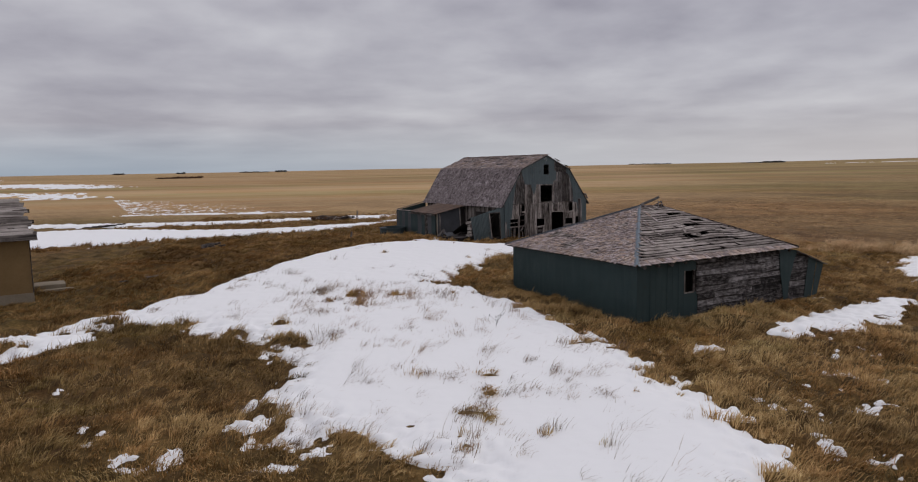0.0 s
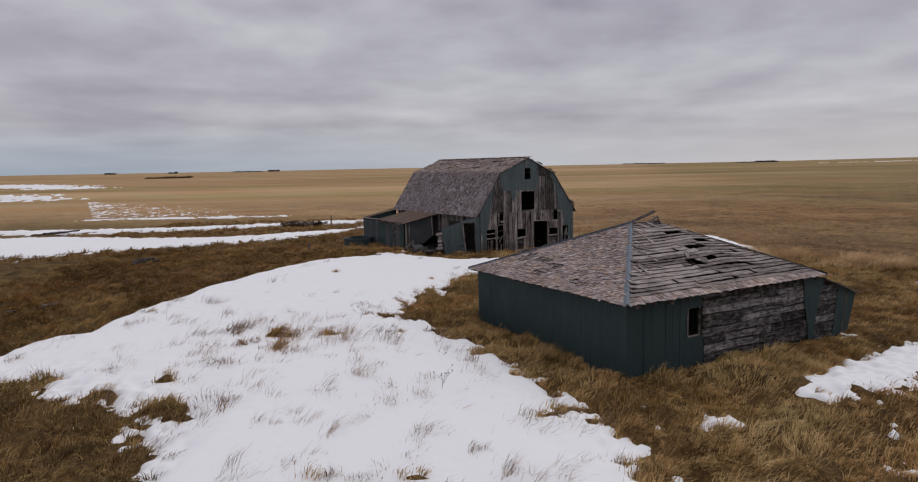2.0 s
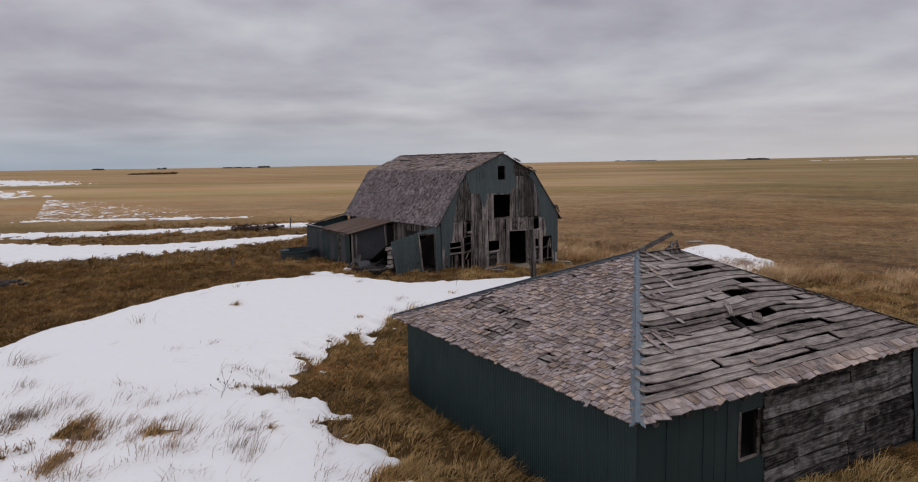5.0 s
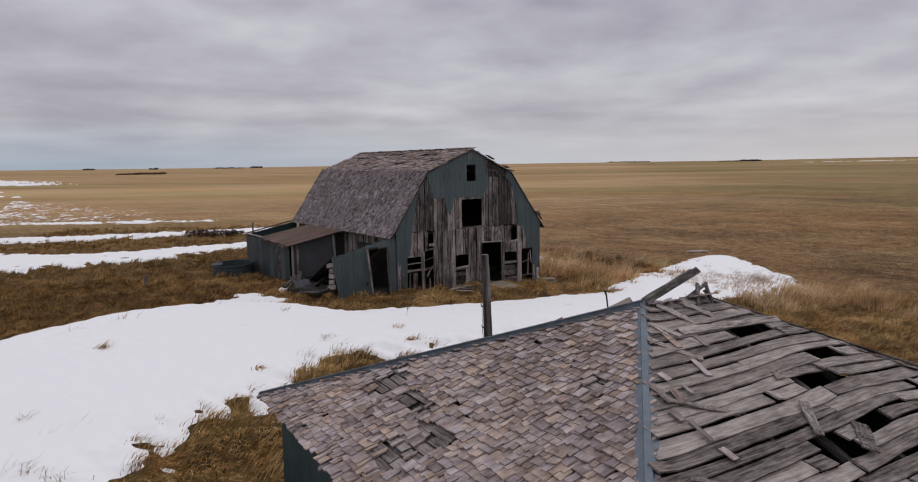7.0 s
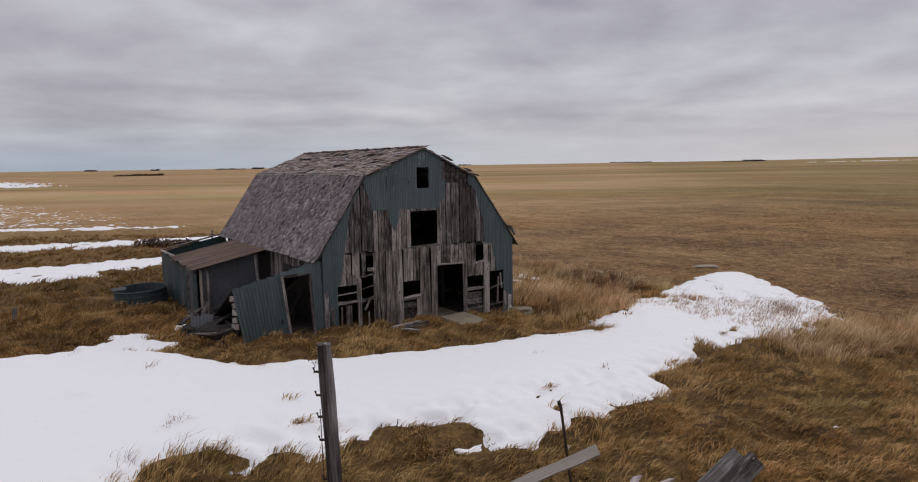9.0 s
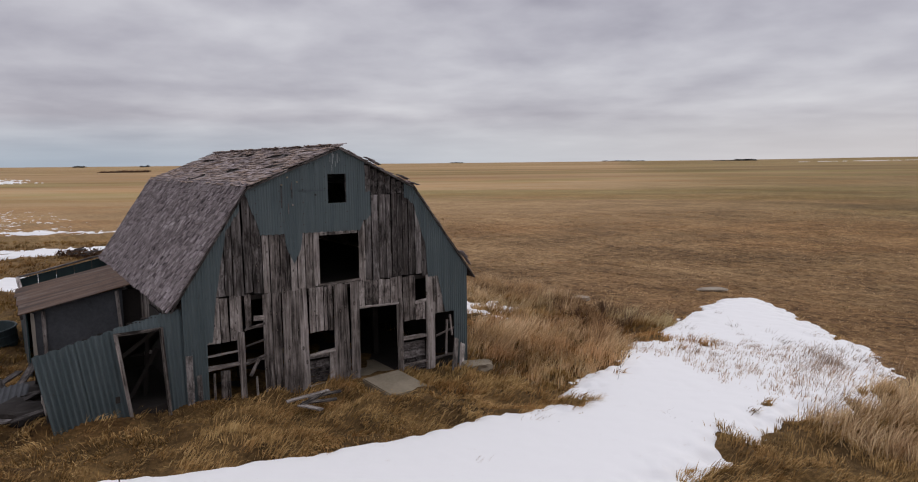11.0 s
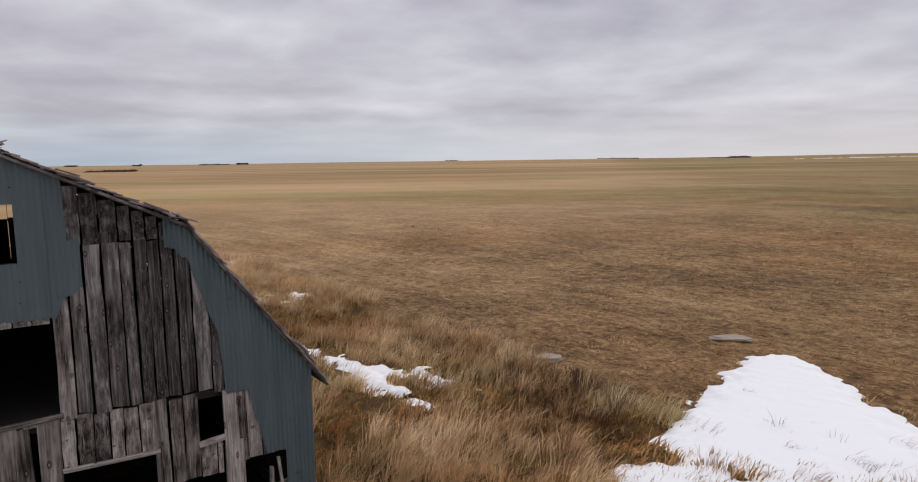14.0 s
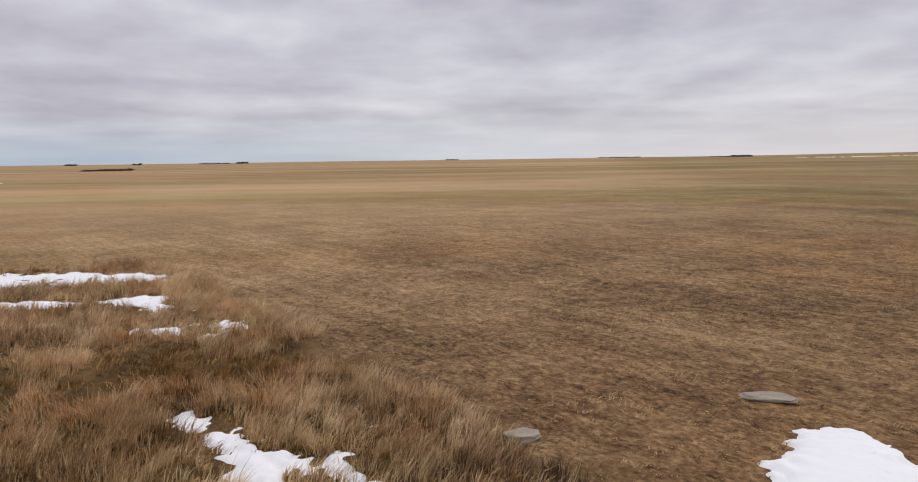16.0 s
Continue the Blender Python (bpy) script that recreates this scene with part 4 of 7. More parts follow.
def make_barn():
    rng = random.Random(51)
    barn = empty("barn", pose(BARN_AT[0], BARN_AT[1], 0, 0, 0, BARN_TURN))
    tagged(barn, "abandoned gambrel barn of grey planks and torn blue-grey metal sheets", "barn")
    base, mid = BARN_Z - 0.12, 4.16

    # openings of the gable: u0, u1, z0, z1
    holes = [(-0.65, 0.56, 4.25, 5.62), (-3.93, -3.04, 2.40, 2.98), (-3.93, -3.02, base, 2.28), (-2.84, -2.32, 2.42, 3.22), (-2.84, -2.34, base, 2.32), (-2.60, -2.30, 3.32, 4.18),
             (-1.02, -0.29, 2.26, 2.86), (-1.02, -0.46, base, 2.16), (0.58, 1.87, base, 3.37), (2.04, 2.84, 2.27, 2.74), (2.04, 2.84, base, 2.18), (2.48, 2.91, 3.34, 4.13), (3.22, 3.97, base, 2.86)]

    def spans(u, w, z0, z1):
        out = [(z0, z1)]
        for a, b, c, d in holes:
            if a < u < b:
                out = [q for p in out for q in ((p[0], min(p[1], c)), (max(p[0], d), p[1])) if q[1] - q[0] > 0.06]
        return out

    # lower storey planks
    u = -3.95
    while u < 3.97:
        w = rng.uniform(0.19, 0.30)
        edges = sorted(e for h in holes for e in h[:2] if u + 0.05 < e < u + w + 0.03 and h[3] < 4.2)
        if edges:
            w = edges[0] - u
        c = u + w / 2
        top = mid + rng.uniform(-0.03, 0.05)
        for z0, z1 in spans(c, w, base, top):
            upright(barn, c, z0 + rng.uniform(-0.02, 0.02), z1, w - rng.uniform(0.010, 0.038), -0.005 - rng.uniform(0, 0.025), WALL_PLANKS, rng, lean=rng.gauss(0, 0.007))
        u += w
    # posts and broken slats in the openings
    for uu, z0, z1, w in ((-2.94, base, 3.2, 0.15), (1.95, base, 3.5, 0.12), (3.06, base, 4.10, 0.20), (3.19, 2.86, 4.05, 0.14), (-3.42, base, 2.22, 0.24), (-3.72, base, 2.20, 0.06), (-0.38, base, 2.20, 0.17), (-2.58, base, 1.9, 0.05), (2.96, base, 4.12, 0.13)):
        upright(barn, uu, z0, z1, w, -0.03, WALL_PLANKS, rng, "post", thick=0.05, lean=rng.gauss(0, 0.01))
    for u0, u1, za, zb, hh in ((-3.95, -3.0, 2.34, 2.36, 0.10), (-3.93, -3.04, 2.66, 2.70, 0.05), (-2.86, -2.3, 2.30, 2.46, 0.09), (-2.84, -2.33, 2.78, 2.90, 0.05), (-2.60, -2.30, 3.52, 3.5, 0.14), (-2.86, -2.3, 3.24, 3.34, 0.06),
                               (-1.04, -0.27, 2.21, 2.27, 0.09), (-1.06, -0.46, 1.30, 1.32, 0.07), (2.02, 2.86, 2.20, 2.20, 0.08), (2.46, 2.92, 3.30, 3.34, 0.10), (3.22, 3.98, 2.12, 2.30, 0.06), (3.22, 3.98, 1.40, 1.44, 0.07),
                               (-2.75, -2.5, 1.95, 2.40, 0.09), (0.54, 1.92, 3.40, 3.36, 0.07), (-0.72, 0.62, 4.20, 4.24, 0.08), (2.0, 3.2, 1.36, 1.38, 0.08)):
        level(barn, u0, u1, za, zb, hh, -0.04, RAILS, rng=rng)
    upright(barn, 3.60, 1.45, 2.60, 0.07, -0.03, WALL_PLANKS, rng, "post", thick=0.05, lean=0.03)
    upright(barn, 3.84, 2.05, 2.75, 0.05, -0.03, WALL_PLANKS, rng, "post", thick=0.05, lean=-0.12)
    # inner board panels behind the low openings
    for a, b, z0, z1 in ((2.04, 2.86, base, 2.2), (-1.02, -0.40, base, 2.15)):
        z = z0
        while z < z1 - 0.05:
            hgt = rng.uniform(0.2, 0.28)
            level(barn, a, b, z + hgt / 2, z + hgt / 2, min(hgt, z1 - z) - 0.012, 0.08, DARK_PLANKS, "panel_board", rng=rng)
            z += hgt
    # upper storey planks: grey to the loft, dark ones under the torn sheet
    u = -3.58
    while u < 2.95:
        w = rng.uniform(0.18, 0.29)
        edges = sorted(e for e in (-0.65, 0.56, -2.3, 0.80) if u + 0.05 < e < u + w + 0.03)
        if edges:
            w = edges[0] - u
        c = u + w / 2
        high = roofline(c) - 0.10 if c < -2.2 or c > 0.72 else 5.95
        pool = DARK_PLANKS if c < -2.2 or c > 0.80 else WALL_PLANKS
        pieces = spans(c, w, mid + 0.02 + rng.uniform(-0.05, 0.04), high)
        if c > 0.80 and high > 6.9:
            joint = 6.72 + rng.uniform(-0.02, 0.02)
            pieces = [(pieces[0][0], joint - 0.02), (joint, high)]
        for z0, z1 in pieces:
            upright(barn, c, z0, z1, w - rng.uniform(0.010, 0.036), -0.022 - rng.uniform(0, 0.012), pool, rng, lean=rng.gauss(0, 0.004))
        u += w
    # torn sheet metal: the gable, the two flanks
    def jag(x, size=0.05):
        return size * (abs((x * 5.3) % 1.0 - 0.5) + 0.6 * abs((x * 13.7) % 1.0 - 0.5) - 0.3)

    def gable_low(x):
        z = 5.72 - 0.03 * (x + 1.0) / 2 + jag(x)
        if -1.72 < x < -1.08:
            z = min(z, 5.74 - 0.84 * max(0.0, 1 - abs(x + 1.40) / 0.25) ** 0.45 + jag(x, 0.1))
        if x < -2.34:
            z = max(z, 5.86 + (x + 2.34) / (-0.34) * 0.95 + jag(x, 0.12))
        if x > 0.58:
            z = 5.62 + (x - 0.58) * 2.1 + jag(x, 0.10)
        if x > 0.74:
            z = 5.94 + (x - 0.74) * 0.6 + jag(x, 0.10)
        return z

    def gable_top(x):
        return min(roofline(x) - 0.06, 6.80 + jag(x, 0.08)) if x > 0.82 else roofline(x) - 0.06

    x = -2.72
    while x < 0.98:
        w = min(0.66, 0.98 - x)
        part("metal_sheet", corrugated("metal_sheet", PAINT_BLUE, x, x + w, gable_low, gable_top, y=-0.078 - 0.004 * (int(x * 10) % 2), depth=0.004, holes=[(-0.35, 0.22, 6.52, 7.34)]), barn)
        x += w

    def right_low(x):
        if x < 2.20:
            return 6.58
        if x < 2.46:
            return 6.56 - (x - 2.20) * 0.8 + jag(x, 0.12)
        if x < 2.86:
            return 6.30 - (x - 2.46) * 3.1 + jag(x, 0.12)
        if x < 2.92:
            return 5.06 - (x - 2.86) * 16
        if x < 3.32:
            return 4.06 + jag(x, 0.05)
        if x < 3.56:
            return 3.95 - (x - 3.32) * 4.6 + jag(x, 0.08)
        if x < 3.90:
            return 2.86 + jag(x, 0.04)
        return base

    def left_low(x):
        if x > -3.24:
            return 5.88 + (x + 3.24) * 1.45 + jag(x, 0.10)
        if x > -3.56:
            return 5.88 + (x + 3.24) * 5.2 + jag(x, 0.14)
        if x > -3.70:
            return 4.2 + (x + 3.56) * 8.0 + jag(x, 0.08)
        if x > -3.86:
            return 3.03 + jag(x, 0.06)
        return base

    for x0, x1, low in ((2.12, 2.9, right_low), (2.9, 3.55, right_low), (3.55, 4.42, right_low), (-4.42, -3.9, left_low), (-3.9, -3.3, left_low), (-3.3, -2.86, left_low)):
        part("metal_sheet", corrugated("metal_sheet", PAINT_BLUE, x0, x1, low, lambda q: roofline(q) - 0.07, y=-0.088), barn)
    # window and loft frames
    for a, b, z0, z1 in ((-0.35, 0.22, 6.52, 7.34),):
        fr = part("window_frame", box_mesh("window_frame", WOOD_DARK, a - 0.03, b + 0.03, -0.03, 0.03, z0 - 0.04, z0), barn)
        part("window_jamb", box_mesh("window_jamb", WOOD_DARK, a - 0.03, a, -0.03, 0.03, z0, z1), fr)
        part("window_jamb", box_mesh("window_jamb", WOOD_DARK, b, b + 0.03, -0.03, 0.03, z0, z1), fr)
    for dz, du in ((7.25, -1.55), (7.05, -1.72), (7.12, -1.28), (6.95, -1.45), (6.5, -1.42), (6.75, -0.75)):
        part("nail_patch", box_mesh("nail_patch", WOOD_DARK if dz < 7.0 else CONCRETE, du, du + 0.045, -0.105, -0.085, dz, dz + 0.045), barn)

    for uu, z0, z1 in ((-1.72, 6.45, 7.08), (-1.42, 6.70, 7.14), (-1.53, 6.28, 6.56)):
        part("iron_bar", box_mesh("iron_bar", WOOD_DARK, uu, uu + 0.018, -0.105, -0.088, z0, z1), barn)
    for uu, z0, z1, w in ((-0.20, 7.62, 7.97, 0.022), (-0.22, 7.40, 7.60, 0.014), (-0.05, 7.66, 7.92, 0.020), (-0.11, 7.55, 7.70, 0.012), (-0.27, 7.68, 7.84, 0.012), (0.02, 7.70, 7.80, 0.010), (-0.16, 7.80, 7.90, 0.012)):
        part("lime_streak", box_mesh("lime_streak", LIME, uu, uu + w, -0.099, -0.094, z0, z1), barn, "white lime streak on the sheet")
    for k in range(34):
        uu, zz = -2.45 + 0.66 * (k % 5) + 0.03 * rng.random(), 5.95 + 0.32 * (k // 5) + rng.uniform(-0.03, 0.03)
        if zz < roofline(uu) - 0.15 and not (-0.4 < uu < 0.26 and 6.45 < zz < 7.4) and zz > gable_low(uu) + 0.06:
            part("nail_head", box_mesh("nail_head", IRON, uu, uu + 0.022, -0.098, -0.090, zz, zz + 0.022), barn)
    part("sheet_seam", box_mesh("sheet_seam", CAP_DARK, -1.24, -0.40, -0.0960, -0.0925, 6.885, 6.90), barn)
    # long walls and the back: planks over an added lining that darkens the inside
    for sgn in (-1, 1):
        v = 0.05
        while v < BARN_LONG:
            w = min(rng.uniform(0.17, 0.26), BARN_LONG - v)
            m = axes((sgn * HALF, v + w / 2, base), (0, 0, 1), (sgn, 0, 0), (EAVES[sgn][1] + 0.22 - base, w - 0.01, 0.025))
            part("plank", rng.choice(WALL_PLANKS), barn, "", m)
            v += w
    u = -HALF
    while u < HALF:
        w = min(rng.uniform(0.18, 0.28), HALF - u)
        edges = sorted(e for e in (-1.305, 0.04, 0.107, 0.427, 0.64, 1.627) if u + 0.04 < e < u + w + 0.04)
        if edges:
            w = edges[0] - u
        c = u + w / 2
        for z0, z1 in (((base, 6.35), (7.25, roofline(c) - 0.12)) if 0.04 < c < 0.64 else ((base, roofline(c) - 0.12),)):
            part("plank", rng.choice(DARK_PLANKS), barn, "", axes((c, BARN_LONG, z0), (0, 0, 1), (0, 1, 0), (z1 - z0, w - 0.022, 0.025)))
        u += w
    # Added back panel blocks light behind the planks; its shade is in the colour.
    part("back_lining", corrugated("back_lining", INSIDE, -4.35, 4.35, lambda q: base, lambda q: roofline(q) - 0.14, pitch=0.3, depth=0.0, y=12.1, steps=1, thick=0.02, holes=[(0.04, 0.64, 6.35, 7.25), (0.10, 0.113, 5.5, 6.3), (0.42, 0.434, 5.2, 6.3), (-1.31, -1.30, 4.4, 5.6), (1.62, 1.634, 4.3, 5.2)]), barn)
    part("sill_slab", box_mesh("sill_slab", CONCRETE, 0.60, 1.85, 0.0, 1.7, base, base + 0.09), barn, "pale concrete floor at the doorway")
    # Added loft floor blocks light; floor, posts and linings share the near-black shade tone.
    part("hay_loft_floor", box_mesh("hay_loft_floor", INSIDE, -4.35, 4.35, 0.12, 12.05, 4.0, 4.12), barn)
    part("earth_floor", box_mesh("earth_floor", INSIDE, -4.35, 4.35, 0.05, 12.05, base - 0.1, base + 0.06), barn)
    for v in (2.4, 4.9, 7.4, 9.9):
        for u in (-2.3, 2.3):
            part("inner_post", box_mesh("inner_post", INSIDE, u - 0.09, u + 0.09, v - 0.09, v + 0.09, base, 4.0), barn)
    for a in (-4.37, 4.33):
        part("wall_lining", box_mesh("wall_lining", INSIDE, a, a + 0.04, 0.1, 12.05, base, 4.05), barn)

    # roof: four decks under split shingles, an uneven ridge
    front, back = -0.16, BARN_LONG + 0.25
    for sgn in (-1, 1):
        for (ua, za), (ub, zb), name in ((EAVES[sgn], KNEES[sgn], "lower_roof_deck"), (KNEES[sgn], (0.0, PEAK), "upper_roof_deck")):
            n = Vector((sgn * (zb - za), 0, (ua - ub))).normalized() * 0.045
            v = [Vector((sgn * ua, front, za)), Vector((sgn * ub, front, zb)), Vector((sgn * ub, back, zb)), Vector((sgn * ua, back, za))]
            deck = part(name, mesh_of(name, [q - n for q in v] + [q - n * 0.2 for q in v], [(0, 1, 2, 3), (7, 6, 5, 4), (0, 4, 5, 1), (1, 5, 6, 2), (2, 6, 7, 3), (3, 7, 4, 0)], WOOD_DARK), barn)
            up = Vector((sgn * (ub - ua), 0, zb - za))
            # seen from outside, the eave runs so that its cross product with the slope points outwards
            ex = Vector((0, 1, 0)) if sgn > 0 else Vector((0, -1, 0))
            o = Vector((sgn * ua, front if sgn > 0 else back, za))
            near = (lambda x, s: x > 11.2) if sgn < 0 else (lambda x, s: x < 1.0)
            lower = name.startswith("lower")
            slope_shingles(deck, o, ex, up, lambda s: (0.0 if sgn < 0 else 0.16, back - front), up.length, random.Random(60 + sgn + (10 if lower else 0)), row=(0.135 if lower else 0.17) if sgn < 0 else 0.2, wide=(0.125 if lower else 0.21) if sgn < 0 else 0.24,
                           pick=near if (sgn < 0 and lower) else None, gone=0.012 if lower and sgn < 0 else 0.11, warm=sgn > 0 or not lower, curl=(0.065 if lower else 0.14) if sgn < 0 else 0.08, wild=(0.004 if lower else 0.06) if sgn < 0 else 0.05, thick=0.027 if lower else 0.019, slivers=0.06 if lower and sgn < 0 else 0.28,
                           bare=((2.6, 1.9, 1.1, 0.22), (5.6, 2.35, 1.7, 0.20), (8.3, 1.0, 0.7, 0.25), (9.6, 2.2, 0.9, 0.18), (6.4, 0.6, 0.5, 0.2), (11.2, 1.4, 0.5, 0.22)) if sgn < 0 and not lower else ())
    # loose shingle ends along the gable's eastern rake
    knee_at, eave_at = KNEES[1], EAVES[1]
    for k in range(9):
        f = rng.random()
        if f < 0.45:
            uu = rng.uniform(0.3, knee_at[0])
        else:
            uu = rng.uniform(knee_at[0], eave_at[0])
        down = Vector((knee_at[0], 0, knee_at[1] - PEAK)) if uu < knee_at[0] else Vector((eave_at[0] - knee_at[0], 0, eave_at[1] - knee_at[1]))
        down.normalize()
        nrm = Vector((-down.z, 0, down.x)) * (1 if down.x > 0 else -1)
        m = axes(Vector((uu, front - 0.06 + rng.uniform(-0.06, 0.10), roofline(uu) + 0.03)) + nrm * rng.uniform(0, 0.03), down + nrm * rng.uniform(-0.05, 0.16), nrm, (rng.uniform(0.15, 0.36), rng.uniform(0.12, 0.3), 0.02))
        part("loose_shingle", rng.choice(SHINGLES), barn, "", m)
    for k in range(26):
        v0 = front + k * 0.48
        m = axes((rng.uniform(-0.06, 0.06), v0, PEAK + 0.01 + rng.uniform(-0.02, 0.04)), (rng.uniform(-0.04, 0.04), 1, rng.uniform(-0.05, 0.05)), (rng.uniform(-0.5, 0.3), 0, 1), (0.5, rng.uniform(0.14, 0.24), 0.02))
        if rng.random() > 0.25:
            part("ridge_board", rng.choice(SHINGLES), barn, "", m)
    # rake boards on the front edge
    for sgn in (-1, 1):
        for (ua, za), (ub, zb) in ((EAVES[sgn], KNEES[sgn]), (KNEES[sgn], (0.0, PEAK))):
            d = Vector((sgn * (ub - ua), 0, zb - za))
            m = axes(Vector((sgn * ua, front + 0.03, za - 0.04)), d, (0, -1, 0), (d.length, 0.05, 0.03))
            part("rake_board", rng.choice(DARK_PLANKS), barn, "", m)
    return barn


make_barn()


def make_lean_to():
    """The corrugated lean-to that sags away from the barn's front corner."""
    rng = random.Random(71)
    z = stand(*barn_place(-6, 0)[:2])
    thing = tagged(empty("lean_to", pose(*barn_place(0, 0)[:2], 0, 0, 0, BARN_TURN)), "leaning lean-to of blue-grey corrugated metal with an open doorway", "lean-to")
    top = lambda x: 3.33 + (x + 7.69) * 0.232
    base = 1.28

    def leaning_sheet(bl, br, tl, tr, y, pitch=0.125, depth=0.028):
        """A ribbed sheet between four slanting corners (u, z) of the front."""
        n = max(6, int((br[0] - bl[0]) / pitch * 6))
        verts, faces = [], []
        for i in range(n + 1):
            f = i / n
            w = y - depth * math.sin(2 * math.pi * f * (br[0] - bl[0]) / pitch)
            low = (bl[0] + (br[0] - bl[0]) * f, bl[1] + (br[1] - bl[1]) * f)
            high = (tl[0] + (tr[0] - tl[0]) * f, tl[1] + (tr[1] - tl[1]) * f + 0.02 * math.sin(f * 17))
            verts += [(low[0], w, low[1]), (high[0], w + 0.06, high[1]), (low[0], w + 0.004, low[1]), (high[0], w + 0.064, high[1])]
        for i in range(n):
            q = 4 * i
            faces += [(q, q + 4, q + 5, q + 1), (q + 2, q + 3, q + 7, q + 6), (q, q + 2, q + 6, q + 4), (q + 1, q + 5, q + 7, q + 3)]
        return part("metal_sheet", mesh_of("metal_sheet", verts, faces, PAINT_BLUE), thing)

    leaning_sheet((-7.36, base), (-6.50, base - 0.05), (-7.69, 3.33), (-6.80, 3.53), -0.13)
    leaning_sheet((-6.52, base - 0.05), (-5.72, base), (-6.82, 3.53), (-5.99, 3.72), -0.12)
    leaning_sheet((-6.00, 3.60), (-4.94, 3.62), (-6.00, 3.72), (-4.94, 3.96), -0.08, 0.09, 0.01)
    leaning_sheet((-4.84, base), (-4.40, base), (-4.96, 3.95), (-4.42, 4.0), -0.075, 0.09, 0.01)
    # Dark box on the sheet paints the shade seen through a small hole.
    part("hole_patch", box_mesh("hole_patch", INSIDE, -6.06, -5.96, -0.165, -0.155, 1.93, 2.09), thing)
    for k, (ua, za, ub, zb) in enumerate(((-5.75, 2.9, -4.95, 3.45), (-5.6, 1.7, -4.9, 2.9), (-5.2, 1.6, -5.05, 3.3))):
        m = axes((ua, 0.5 + 0.3 * k, za), (ub - ua, 0, zb - za), (0, -1, 0), (math.hypot(ub - ua, zb - za), 0.10, 0.04))
        part("fallen_rafter", DIM_PLANKS[k], thing, "", m)
    for u, lean in ((-5.70, -0.115), (-4.84, -0.045)):
        upright(thing, u, base, 3.62, 0.09, -0.11, WALL_PLANKS, rng, "door_post", thick=0.06, lean=lean)
    level(thing, -6.02, -4.90, 3.60, 3.60, 0.08, -0.11, RAILS, "door_head", rng=rng)
    upright(thing, -4.32, base, 2.8, 0.17, -0.12, DARK_PLANKS, rng, "board", lean=0.0)
    upright(thing, -4.08, base, 2.25, 0.12, -0.12, DARK_PLANKS, rng, "board", lean=-0.02)
    # Added near-black floor and panels darken the doorway, as shade inside would.
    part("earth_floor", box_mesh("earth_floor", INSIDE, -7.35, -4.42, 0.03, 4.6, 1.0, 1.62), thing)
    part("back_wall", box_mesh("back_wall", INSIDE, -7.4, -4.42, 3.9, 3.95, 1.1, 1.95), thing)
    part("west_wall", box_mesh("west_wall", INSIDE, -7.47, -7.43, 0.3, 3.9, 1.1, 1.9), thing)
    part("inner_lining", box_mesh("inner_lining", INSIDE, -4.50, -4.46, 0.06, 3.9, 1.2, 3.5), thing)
    # what is left of its roof and of its west wall
    # Roof boards take the shade-dark tone so the doorway looks unlit.
    for k in range(10):
        u = -7.45 + 0.325 * k
        m = axes((u, 0.0, top(u) - 0.05), (rng.uniform(-0.02, 0.02), 1, -0.48), (0, 0, 1), (4.6, 0.35, 0.025))
        part("roof_board", rng.choice(DIM_PLANKS), thing, "", m)
    for k in range(5):
        m = axes((-7.50 + rng.uniform(-0.03, 0.03), 0.05, 2.0 + 0.25 * k), (0, 1, rng.uniform(-0.25, -0.1)), (-1, 0, 0), (rng.uniform(0.5, 0.9), 0.2, 0.025))
        part("wall_board", rng.choice(WALL_PLANKS), thing, "", m)
    return thing


make_lean_to()


